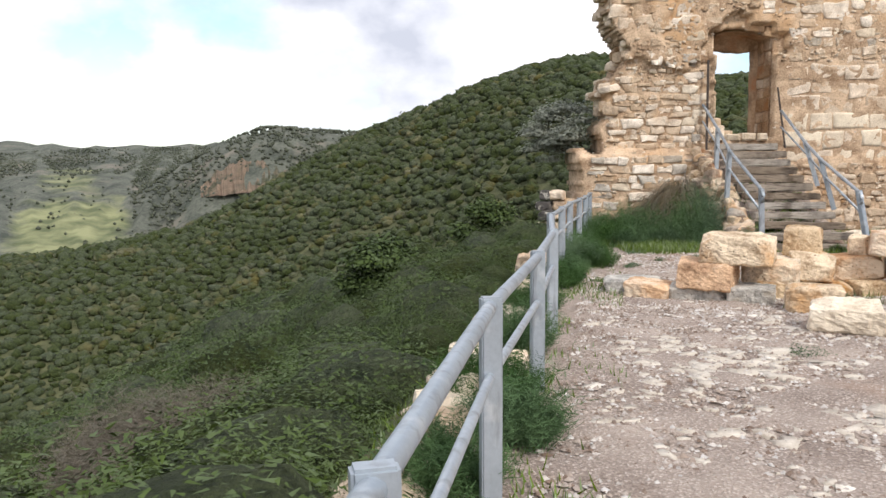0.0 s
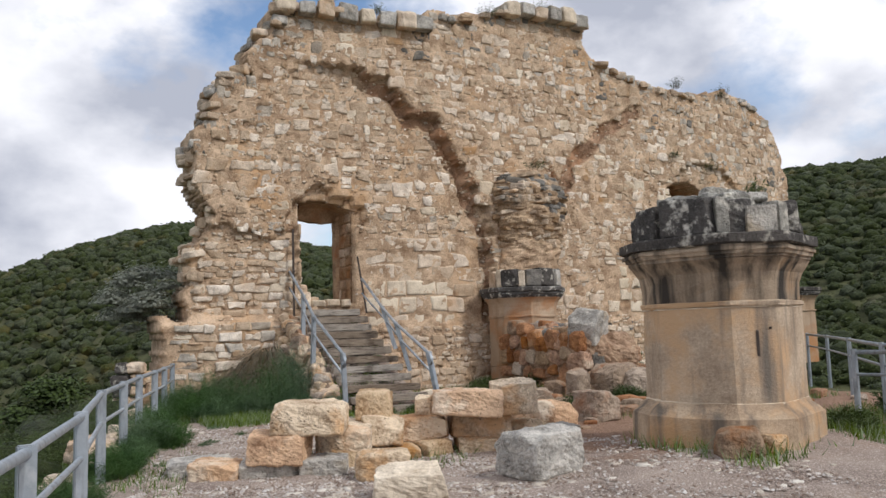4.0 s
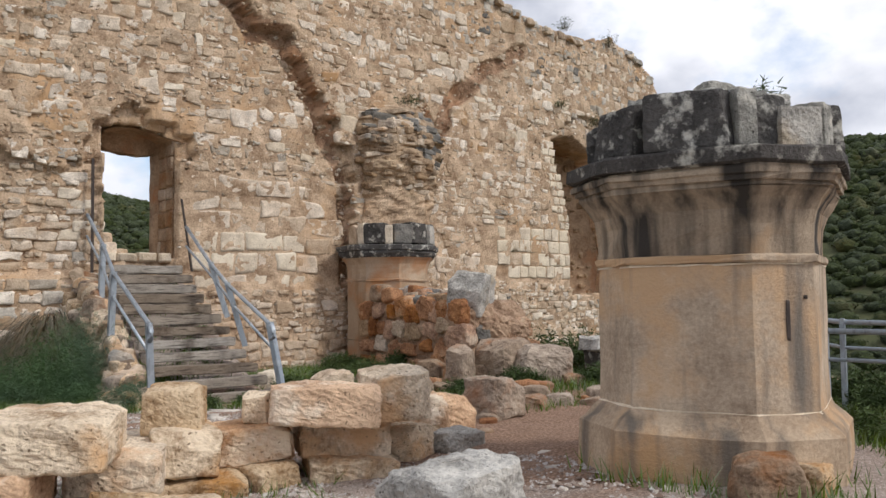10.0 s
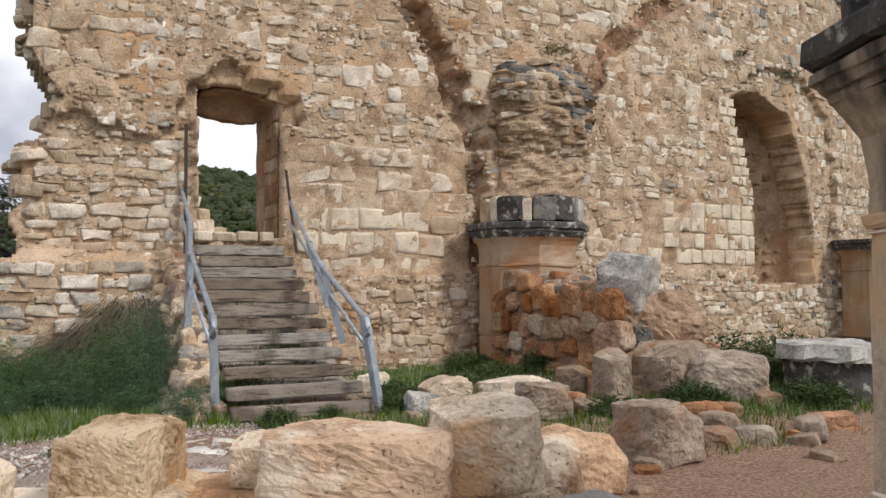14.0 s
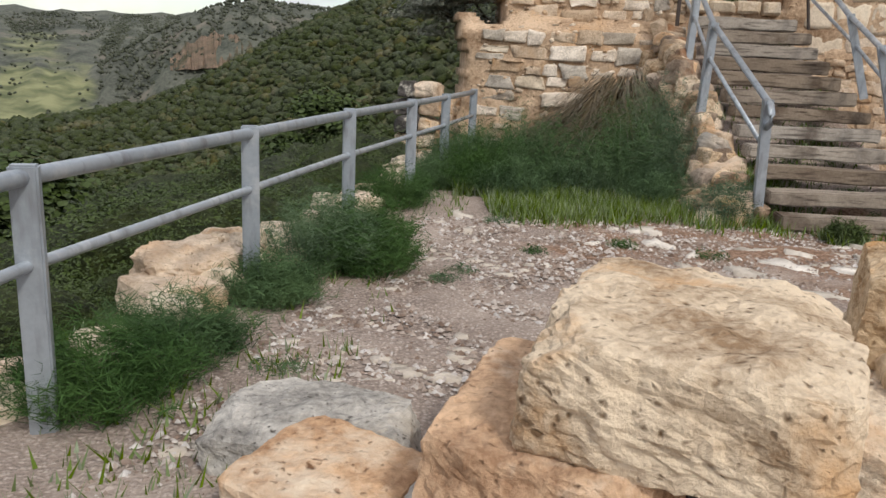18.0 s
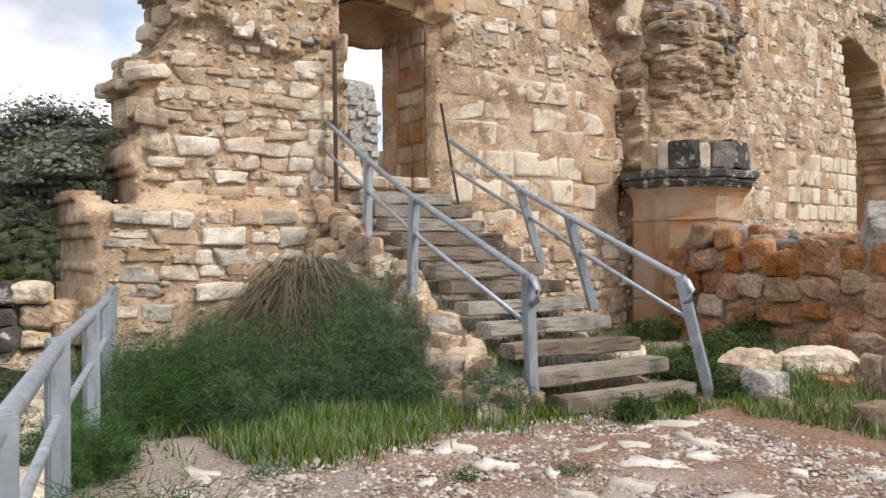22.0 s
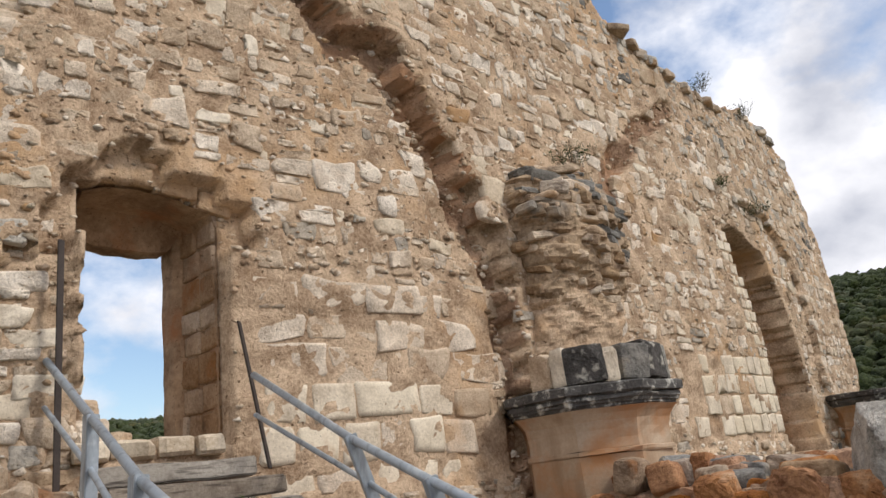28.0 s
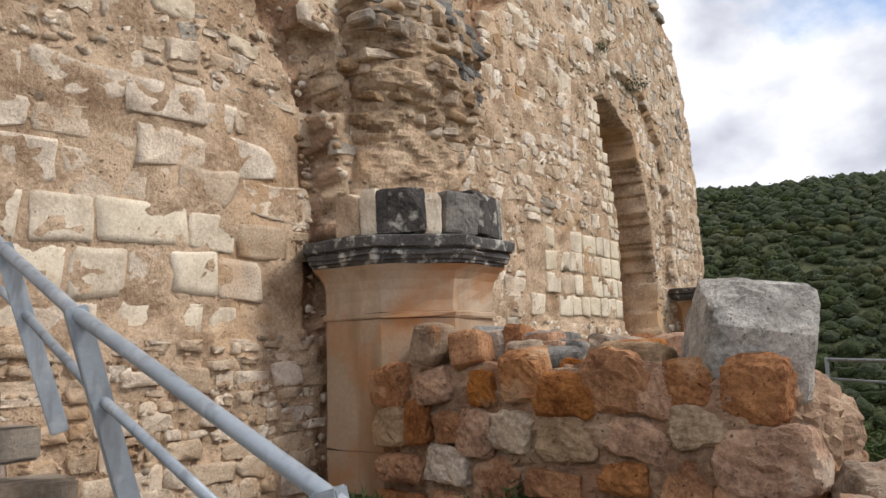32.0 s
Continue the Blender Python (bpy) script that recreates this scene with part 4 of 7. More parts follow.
def lay_stones():
    """Rubble facing over the wall: the stones near the stair singly, the rest joined."""
    r = np.random.default_rng(21)
    groups = {key: [[], [], 0] for key in ("rubble", "ashlar", "grey", "dark")}
    singles = []

    def add(key, V, F, m):
        g = groups[key]
        g[0].append(V @ np.array(m.to_3x3()).T + np.array(m.translation)); g[1].append(F + g[2]); g[2] += len(V)

    def lay(x, z, out, lift=0.0, spin=0.0):
        slope = float(wall_y(x + 0.2) - wall_y(x - 0.2)) / 0.4
        return pose(x, float(wall_y(x, z)) - out + lift, z, 0, spin, math.degrees(math.atan(slope)))

    for k in range(len(SEEDS)):
        sx_, sz_, w, h = CELLS[k]
        top = float(crest(sx_))
        if sz_ > top + 0.05 or sz_ < -0.1 or any(x0 - 0.12 < sx_ < x1 + 0.12 and z0 - 0.05 < sz_ < z1 + 0.05 for x0, x1, z0, z1 in ASHLAR):
            continue
        block = 5.95 < sx_ < 9.4 and 2.9 < sz_ < 4.08                   # large worn blocks above the squared courses
        fit = r.uniform(0.96, 1.02) if block else (r.uniform(0.96, 1.12) if r.random() < 0.82 else r.uniform(0.6, 0.95))
        t = np.linspace(0, 2 * np.pi, 8, endpoint=False)
        px, pz = sx_ + np.cos(t) * w * 0.45 * fit, sz_ + np.sin(t) * h * 0.45 * fit
        bad = in_door(px, pz) | in_window(px, pz) | (pz > crest(px) + 0.06) | (px < 1.3)
        bad |= (px < 2.45 - 0.6 * np.abs(pz - 4.45)) & (np.abs(pz - 4.45) < 0.9)
        inside = niche(px, pz)
        foot = sx_ < 4.1 and 1.86 < sz_ < 2.0
        if bad.any() or foot or (inside.any() and not inside.all()) or r.random() < 0.06 or (scar(px, pz).mean() > 0.3 and r.random() < 0.8):
            continue
        if sz_ < land1(sx_, float(wall_y(sx_)) - 0.4) - 0.05:
            continue
        out = float(SEED_OUT[k]) - (0.24 if inside.all() else 0) - 0.09 * float(scar(np.array([sx_]), np.array([sz_]))[0]) + 0.30 * float(smooth01((2.05 - sz_) / 0.25)) * (sx_ < 4.0)
        thin = sx_ < 4.42 and sz_ < 4.08
        patch = n3(sx_ * 0.4, sz_ * 0.4, 11.0)
        proud = r.uniform(-0.006, 0.009) if block else (r.uniform(0.004, 0.045) if thin or (sz_ < 1.75 and sx_ > 6) else (r.uniform(-0.005, 0.015) if sz_ < 4.6 + 0.9 * patch else r.uniform(-0.006, 0.021)))
        V, F = face_stone(r, w * fit, h * fit, proud)
        m = lay(sx_, sz_, out, 0.002)
        old = 0.80 if sz_ > top - 0.4 else (0.30 if (sz_ > top - 1.2 or (sx_ > 16.5 and sz_ > 6)) else (0.16 if patch > 0.18 else 0.03))
        q = r.random()
        if 6.0 < sx_ < 9.4 and 0.2 < sz_ < 4.4 and len(singles) < 280:
            singles.append((V, F, m))
        elif q < old:
            add("grey" if r.random() < 0.86 else "dark", V, F, m)
        else:
            add("ashlar" if r.random() < (0.13 if patch < 0.1 else 0.06) else "rubble", V, F, m)
    for x0, x1, z0, z1, pale in COURSED:
        mx, mz = (x0 + x1) / 2, (z0 + z1) / 2
        V, F = face_stone(r, x1 - x0 + 0.02, z1 - z0 + 0.02, r.uniform(0.003, 0.012), True)
        under("ashlar_block", fast_mesh("ashlar_block", V, F, (M_stone, M_pale, M_white)[pale]), wall_north, m=lay(mx, mz, float(relief(np.array(mx), np.array(mz))), 0.0, r.normal(0, 0.8)))
    x0, x1, z0, z1 = ASHLAR[1]                          # squared courses at the tall opening, and the toothing of its side
    rows = [(z0 + 0.35 * q, z0 + 0.35 * (q + 1), x0 + (0.5 if q % 2 else 0.0)) for q in range(4)] + [(3.36 + 0.23 * q, 3.57 + 0.23 * q, None) for q in range(11)]
    for zb, zt, x in rows:
        tooth = x is None
        mz = (zb + zt) / 2
        end = float(window_edge(mz)) + (r.choice((-0.02, 0.10)) if tooth else r.uniform(-0.03, 0.08))
        x = end - r.uniform(0.42, 0.66) if tooth else x
        while x < end - 0.10:
            w = min(r.uniform(0.22, 0.34) if tooth else r.uniform(0.28, 0.52), end - x)
            w = end - x if end - x - w < 0.15 else w
            V, F = face_stone(r, w - 0.012, zt - zb - 0.012, r.uniform(0.004, 0.018), True)
            q = r.random()
            if tooth or x > 15.6 or q > 0.25:
                under("ashlar_block", fast_mesh("ashlar_block", V, F, M_white if q < 0.45 else (M_pale if q < 0.9 else M_stone)), wall_north, m=lay(x + w / 2, mz, 0.30, 0.0, r.normal(0, 1.0)))
            x += w
    n = 11000
    cx, cz = r.uniform(1.4, 23.0, n), r.uniform(0.0, 10.8, n)
    ok = (cz < crest(cx) - 0.08) & ~in_door(cx, cz) & ~in_window(cx, cz) & (r.random(n) < np.where((cx < 12) & (cz < 7), 1.0, 0.6))
    ok &= ~((cx < 2.5 - 0.6 * np.abs(cz - 4.45)) & (np.abs(cz - 4.45) < 0.9))
    ok &= ~((cx > 5.95) & (cx < 9.4) & (cz > 1.7) & (cz < 4.1)) & ~((cx > 13.6) & (cx < 17.3) & (cz > 1.9) & (cz < 3.4))
    cx, cz = cx[ok], cz[ok]
    out = relief(cx, cz)
    yy = wall_y(cx, cz) - out
    k = 6
    ang = np.linspace(0, 2 * np.pi, k, endpoint=False)[None] + r.uniform(-0.35, 0.35, (len(cx), k))
    rad = (0.016 + 0.045 * r.random((len(cx), 1)) ** 2) * r.uniform(0.6, 1.3, (len(cx), k))
    ex, ez = rad * np.cos(ang) * 1.35, rad * np.sin(ang) * 0.85
    lift = r.uniform(0.002, 0.018, (len(cx), 1))
    rim = np.stack([cx[:, None] + ex, yy[:, None] + 0.02 + 0 * ex, cz[:, None] + ez], -1)
    face = np.stack([cx[:, None] + ex * 0.86, yy[:, None] - lift + r.normal(0, 0.004, ex.shape), cz[:, None] + ez * 0.86], -1)
    V = np.concatenate([rim, face], 1)
    F = np.array([(i, (i + 1) % k, k + (i + 1) % k) for i in range(k)] + [(i, k + (i + 1) % k, k + i) for i in range(k)] + [(k, k + i, k + i + 1) for i in range(1, k - 1)])
    half = r.random(len(cx)) < 0.5
    for key, pick in (("rubble", half), ("ashlar", ~half & (r.random(len(cx)) < 0.4)), ("chip", ~half)):
        vv = V[pick].reshape(-1, 3)
        ff = (F[None] + 2 * k * np.arange(pick.sum())[:, None, None]).reshape(-1, 3)
        if key == "chip":
            tagged(under("mortar_chips", fast_mesh("mortar_chips", vv, ff, M_mortar), wall_north), kind="stuff")
        else:
            g = groups[key]
            g[0].append(vv); g[1].append(ff + g[2]); g[2] += len(vv)
    for key, mat, nm, lab in (("rubble", M_stone_i, "facing_stones", "buff limestone rubble facing stones"), ("ashlar", M_pale, "ashlar_stones", "pale squared ashlar blocks"),
                              ("grey", M_greywall, "grey_stones", "grey weathered facing stones"), ("dark", M_lichen, "lichen_stones", "facing stones darkened by lichen")):
        g = groups[key]
        ob = under(nm, fast_mesh(nm, np.concatenate(g[0]), np.concatenate(g[1]), mat), wall_north, lab)
        tagged(ob, kind="stuff")
    for V, F, m in singles:
        under("facing_stone", fast_mesh("facing_stone", V, F, M_stone), wall_north, m=m)


window_back()

# the reveal of the doorway: jambs and soffit, and sill stones
def door_parts():
    prof = [(4.50, z) for z in np.linspace(2.2, 4.62, 14)]
    prof += [(x, 4.74 + 0.16 * (1 - ((x - 5.15) / 0.75) ** 2) - 0.10 * (x - 5.15)) for x in np.linspace(4.56, 5.80, 12)]
    prof += [(5.86, z) for z in np.linspace(4.58, 2.2, 14)]
    deep = np.linspace(0.19, 1.21, 14)
    V, F = [], []
    for i, (x, z) in enumerate(prof):
        for j, d in enumerate(deep):
            w = 0.035 * n3(x * 4 + d, d * 3, z * 3.5)
            close = (0.10 + 0.28 * math.sin(math.pi * (i - 13) / 13) ** 0.5 if 13 < i < 26 else 0.10) * smooth01((d - 0.80) / 0.2)                       # the back frame stands in a little
            cx, cz = 5.18 - x, (3.4 - z if 13 < i < 26 else 0)
            k = (w + close) / max(0.3, math.hypot(cx, cz))
            V.append((x + cx * k, float(wall_y(x)) + d, z + cz * k))
    nd = len(deep)
    for i in range(len(prof) - 1):
        for j in range(nd - 1):
            a = i * nd + j
            F.append((a, a + 1, a + nd + 1, a + nd))
    me = mesh_of("reveal", V, F, M_reveal)
    under("reveal", me, wall_north, "ochre plastered reveal of the doorway")
    for i in range(5):                                    # worn flat arch over the opening
        x = 4.46 + 0.35 * i
        z = 4.80 + 0.16 * (1 - ((x - 5.15) / 0.75) ** 2) - 0.10 * (x - 5.15)
        under("voussoir", rock_mesh("voussoir", (0.185, 0.16, 0.12), 330 + i, M_mortar, 8, 9, 0.06, 2.0, 6, 0.8), wall_north, m=pose(x, float(wall_y(x)) + 0.32, z - 0.02, 0, (x - 5.15) * 18, -9))
    for i, (x, w) in enumerate(((4.64, 0.30), (4.98, 0.40), (5.36, 0.34), (5.68, 0.30))):
        me = rock_mesh("sill_stone", (w / 2, 0.55, 0.10), 300 + i, M_pale, 5, 9, 0.04)
        under("sill_stone", me, wall_north, m=pose(x, wall_y(x) + 0.36, 2.22, 0, 0, -9))


door_parts()
r_ = np.random.default_rng(17)
z = 2.34
while z < 4.45:                                          # coursed blocks of the right-hand reveal
    h, d = r_.uniform(0.24, 0.38), 0.22
    while d < 0.95:
        w = r_.uniform(0.26, 0.46)
        V, F = face_stone(r_, w - 0.015, h - 0.015, r_.uniform(0.018, 0.032), True)
        under("reveal_block", fast_mesh("reveal_block", V, F, M_revealblock), wall_north, m=pose(5.865 - 0.03 * d, float(wall_y(5.86)) + d + w / 2, z + h / 2, 0, r_.normal(0, 1), -90))
        d += w
    z += h
for x, y, z, sx, sz, k in ((4.60, 0.10, 2.36, 0.17, 0.13, 1), (4.56, 0.16, 2.58, 0.12, 0.12, 2), (4.80, 0.12, 2.36, 0.10, 0.07, 3), (4.54, 0.40, 2.40, 0.12, 0.2, 4)):
    under("sill_rubble", rock_mesh("sill_rubble", (sx, 0.17, sz), 340 + k, M_stone, 8, 9, 0.09, 2.4, 10, 0.7), wall_north, m=pose(x, float(wall_y(x)) + y, z, 0, 4 * k - 9, 12 * k))

# broken stones along the ruin's end and crest
r_ = np.random.default_rng(91)
left_x = [p[0] for p in CREST[2:9]]; left_z = [p[1] for p in CREST[2:9]]
for i in range(260):
    if i < 110:
        z = r_.uniform(2.1, 9.9)
        x = float(np.interp(z, left_z, left_x)) + r_.uniform(-0.02, 0.22)
        if abs(z - 4.45) < 0.9:
            x = max(x, 2.45 - 0.6 * abs(z - 4.45) + r_.uniform(0, 0.15))
        y = float(wall_y(x)) + r_.uniform(-0.12, 1.0)
        sz = (r_.uniform(.12, .26), r_.uniform(.12, .24), r_.uniform(.05, .14))
    else:
        x = r_.uniform(4.0, 21.8)
        z = float(crest(x)) - r_.uniform(0.10, 0.24)
        y = float(wall_y(x)) + r_.uniform(-0.10, 0.5)
        sz = (r_.uniform(.10, .24), r_.uniform(.10, .22), r_.uniform(.06, .12))
    mt = (M_grey, M_springer, M_stone)[i % 3] if z > 6 else (M_stone, M_springer, M_pale)[i % 3]
    under("broken_stone", rock_mesh("broken_stone", sz, 5000 + i, mt, 5, 9, 0.08, 2.2, 8, 0.72), wall_north, m=pose(x, y, z, r_.uniform(-8, 8), r_.uniform(-8, 8), r_.uniform(-35, 35)))

# weathered ashlar left along the crest
for i, x in enumerate([4.15 + 0.53 * k for k in range(8)] + [10.75 + 0.50 * k for k in range(6)]):
    hgt = r_.uniform(.17, .24)
    m = pose(x + r_.uniform(-.04, .04), float(wall_y(x)) - 0.06, float(crest(x)) - 0.34 + r_.uniform(-.03, .05), 0, r_.uniform(-3, 3), -8 if x < 8 else 0)
    under("crest_block", rock_mesh("crest_block", (r_.uniform(.20, .27), 0.27, hgt), 5300 + i, (M_pale, M_grey, M_stone, M_grey)[i % 4], 8, 14, 0.05, 2.4, 6, 0.8), wall_north, m=m)

# ---- piers ----


def ring_stack(profile, sides=8, turn=0.0, wob=0.006, seed=0, wide=22.5):
    r = np.random.default_rng(seed)
    V, F = [], []
    sub = 3
    n = sides * sub
    for rad, z in profile:
        ang = [radians(turn) + 2 * math.pi * k / sides + radians(wide - 22.5) * (1 if k % 2 else -1) for k in range(sides)]
        corner = [(rad * math.cos(a), rad * math.sin(a)) for a in ang]
        for k in range(sides):
            a, b = corner[k], corner[(k + 1) % sides]
            for s in range(sub):
                t = s / sub
                e = r.normal(0, wob, 3)
                V.append((a[0] + (b[0] - a[0]) * t + e[0], a[1] + (b[1] - a[1]) * t + e[1], z + e[2] * 0.7))
    for i in range(len(profile) - 1):
        for k in range(n):
            F.append((i * n + k, i * n + (k + 1) % n, (i + 1) * n + (k + 1) % n, (i + 1) * n + k))
    F.append(tuple(range(n))[::-1]); F.append(tuple(range((len(profile) - 1) * n, len(profile) * n)))
    return V, F


def octagonal_pier(name, at, scale, turn, base, stone, label, ground_z, seed, wide=22.5):
    ob = empty(name, (at[0], at[1], ground_z), label, "pier")
    s = scale
    def piece(nm, prof, mat, lab=""):
        v, f = ring_stack([(r * s, z) for r, z in prof], 8, turn, 0.006, seed + len(nm), wide)
        under(nm, mesh_of(nm, v, f, mat), ob, lab)
    h = base
    if h > 0.2:
        piece("base", ((1.03, -0.25), (1.03, 0.10), (1.02, 0.22), (0.975, 0.27), (0.90, h - 0.03), (0.875, h)), stone)
    else:
        piece("base", ((0.86, -0.25), (0.86, h)), stone)
    piece("shaft", ((0.862, h + 0.004), (0.858, h + 0.3), (0.856, 1.0), (0.858, 1.42)), stone)
    piece("string_course", ((0.875, 1.424), (0.885, 1.44), (0.885, 1.475), (0.862, 1.485)), stone)
    if h > 0.2:
        piece("mortar_joint", ((0.862, 1.408), (0.865, 1.414), (0.862, 1.421)), M_white)
        piece("foot_joint", ((0.870, h - 0.004), (0.872, h + 0.003), (0.864, h + 0.010)), M_white)
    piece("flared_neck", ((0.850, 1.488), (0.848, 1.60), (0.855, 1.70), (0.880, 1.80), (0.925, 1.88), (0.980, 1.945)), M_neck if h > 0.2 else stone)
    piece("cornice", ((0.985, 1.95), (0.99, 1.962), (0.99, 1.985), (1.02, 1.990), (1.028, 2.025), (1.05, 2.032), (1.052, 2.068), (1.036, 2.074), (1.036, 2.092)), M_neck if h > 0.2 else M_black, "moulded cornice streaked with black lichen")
    piece("abacus", ((1.055, 2.096), (1.082, 2.108), (1.085, 2.200), (1.066, 2.216)), M_black, "abacus slab blackened by lichen")
    return ob


free_pier = octagonal_pier("octagonal_pier", (5.45, 5.75), 1.055, 199 - 22.5, 0.37, M_dress, "free-standing octagonal pier of dressed stone with blackened cornice", 0.32, 40, 28.3)
octagonal_pier("engaged_pier", (10.38, 16.68), 1.10, -112.5, 0.15, M_dress1, "ochre octagonal wall pier with blackened moulded cornice", 0.42, 60)
octagonal_pier("engaged_pier", (21.4, 16.75), 1.10, -112.5, 0.15, M_dress1, "ochre octagonal wall pier beside the tall opening", 0.42, 80)

# slot and holes uncut: thin plates in dark iron colour paint their shade
for ang, along, z0, w, h in ((244, 0.02, 1.02, 0.035, 0.34), (244, 0.17, 1.18, 0.03, 0.03), (199, 0.10, 1.70, 0.03, 0.03)):
    a = radians(ang)
    rad = 1.055 * 0.858 * (0.958 if ang == 244 else 0.880)
    V, F = face_stone(np.random.default_rng(int(z0 * 100)), w, h, 0.006, True)
    under("weathered_slot", fast_mesh("weathered_slot", V, F, M_iron), free_pier, "thin dark plate coloured as the shade inside a slot", m=pose(rad * math.cos(a) - along * math.sin(a), rad * math.sin(a) + along * math.cos(a), z0, 0, 0, ang + 90))

# broken blocks on the cornices
for i, (deg, rad, w, d, h, m_) in enumerate(((132, 0.74, 0.26, 0.22, 0.17, M_black), (166, 0.76, 0.22, 0.22, 0.185, M_black), (202, 0.79, 0.31, 0.20, 0.205, M_black), (225, 0.93, 0.07, 0.08, 0.205, M_core), (234, 0.72, 0.20, 0.18, 0.195, M_black), (253, 0.82, 0.17, 0.14, 0.15, M_grey), (268, 0.86, 0.09, 0.12, 0.185, M_core),
                                             (300, 0.68, 0.32, 0.24, 0.20, M_black), (340, 0.70, 0.30, 0.26, 0.19, M_black), (25, 0.68, 0.34, 0.26, 0.20, M_black), (70, 0.70, 0.32, 0.26, 0.18, M_black), (104, 0.72, 0.24, 0.24, 0.20, M_black))):
    ob = new("capital_block", rock_mesh("capital_block", (w, d, h), 410 + i, m_, 12, 22, 0.045, 5.0, 4, 0.86))
    a = radians(deg)
    ob.matrix_world = pose(5.45 + rad * math.cos(a), 5.75 + rad * math.sin(a), 0.32 + 2.205, 0, 0, deg + 90 + (-8, 5, 1, 6, -4, -9, 4, 7, -5, 3, -6, 2)[i])
    tagged(ob, ("broken lichen-blackened stone block on the pier" if m_ is M_black else "pale weathered stone block on the pier"), "stone", "blocks on the pier")
core = new("capital_core", rock_mesh("capital_core", (0.60, 0.54, 0.245), 470, M_core, 16, 6, 0.16, 5.0, 6, 0.8))
core.matrix_world = pose(5.45, 5.75, 0.32 + 2.205, 0, 0, 20)
tagged(core, "pale lumpy rubble core on top of the pier", "rubble core")
rc = np.random.default_rng(471)
for i in range(13):
    ob = new("core_stone", rock_mesh("core_stone", (rc.uniform(0.09, 0.2), rc.uniform(0.08, 0.16), rc.uniform(0.05, 0.10)), 472 + i, M_core if i % 3 else M_grey, 8, 6, 0.12, 3.0, 6, 0.75))
    a, q = rc.uniform(0, 6.28), rc.uniform(0.05, 0.5)
    ob.matrix_world = pose(5.45 + q * math.cos(a), 5.75 + q * math.sin(a), 0.32 + 2.205 + 0.42, rc.uniform(-12, 12), rc.uniform(-12, 12), rc.uniform(0, 180))
    tagged(ob, "pale lichen-spotted rubble stone on the pier's core", "stone", "rubble on the pier")
for i, (deg, w, m_) in enumerate(((184, 0.13, M_stone), (198, 0.08, M_pale), (216, 0.20, M_black), (234, 0.08, M_pale), (252, 0.19, M_lichen), (276, 0.21, M_black), (304, 0.15, M_grey), (324, 0.19, M_lichen), (346, 0.19, M_black))):
    ob = new("capital_block", rock_mesh("capital_block", (w * 1.16, 0.24, 0.215 + 0.01 * (i % 3)), 450 + i, m_, 12, 24, 0.035, 2.6, 3, 0.88))
    ob.matrix_world = pose(10.38 + 0.80 * math.cos(radians(deg)), 16.68 + 0.80 * math.sin(radians(deg)), 0.42 + 2.215, 0, 0, deg + 90)
    tagged(ob, "squared weathered block on the wall pier", "stone", "blocks on the wall pier")

# ---- springer of the fallen vault ----


def vault_springer():
    sp = empty("vault_springer", (11.0, 17.1, 4.6), "broken rubble springer of the fallen vault", "vault springer")
    na, nz = 64, 92
    V = []
    for k in range(nz):
        z = -2.05 + 3.5 * k / (nz - 1)
        wide = float(np.interp(z, (-2.05, -1.2, -0.6, 0.0, 0.6, 1.0, 1.25, 1.45), (0.98, 1.00, 1.06, 1.16, 1.20, 1.08, 0.86, 0.30)))
        deep = float(np.interp(z, (-2.05, -1.2, -0.6, 0.0, 0.6, 1.0, 1.25, 1.45), (0.50, 0.52, 0.62, 0.74, 0.74, 0.66, 0.50, 0.15)))
        for q in range(na):
            a = math.pi * q / (na - 1)
            x, y = -math.copysign(abs(math.cos(a)) ** 0.7, math.cos(a)) * wide, -abs(math.sin(a)) ** 0.7 * deep
            up = smooth01((z + 1.5) / 1.2)
            bed = n3(x * 1.6, y * 1.6 + 5, math.floor(z * 8 + 1.2 * n3(x * 1.5, y, z)) * 1.7) * 0.15 * up
            d = bed + 0.07 * n3(x * 4, y * 4, z * 6) + 0.035 * n3(x * 11, y * 11, z * 14)
            V.append((x * (1 + d) - 0.12 * (1 - up), y * (1 + d * 1.3) + 0.16, z))
    F = [(k * na + q, k * na + q + 1, (k + 1) * na + q + 1, (k + 1) * na + q) for k in range(nz - 1) for q in range(na - 1)]
    F.append(tuple(range((nz - 1) * na, nz * na)))
    core = mesh_of("core", V, F, M_springer)
    core.materials.append(M_mortar)
    core.polygons.foreach_set("material_index", [1 if g.center.z < -0.55 + 0.5 * n3(g.center.x * 2, g.center.z * 2, 4) else 0 for g in core.polygons])
    under("core", core, sp)
    r = np.random.default_rng(14)
    for i in range(150):
        z = r.uniform(-1.1, 1.30)
        bulge = smooth01((z + 1.3) / 1.5)
        a = r.uniform(-1.4, 1.4)
        topped = 1 - 0.45 * smooth01((z - 0.7) / 0.8)
        x = a * (0.72 + 0.28 * bulge) * 0.86 * topped
        y = -0.70 * math.sqrt(max(0.0, 1 - (abs(a) / 1.5) ** 3)) * (0.45 + 0.55 * bulge) * (1.0 if z < 0.9 else 0.8)
        dark = (x > 0.25 and z > -0.1 and r.random() < 0.42) or (z > 0.75 and r.random() < 0.45)
        me = rock_mesh("rubble_stone", (r.uniform(.12, .34), r.uniform(.12, .22), r.uniform(.035, .10)), 1500 + i, M_lichen if dark else (M_springer if i % 4 else M_stone), 5, 9, 0.09, 2.4)
        under("rubble_stone", me, sp, m=pose(x * 0.88, y * 0.90 + 0.20, z * 0.95, r.uniform(-14, 14), r.uniform(-9, 9) + 6 * x, r.uniform(-40, 40)))
    return sp


vault_springer()

# ---- stair ----


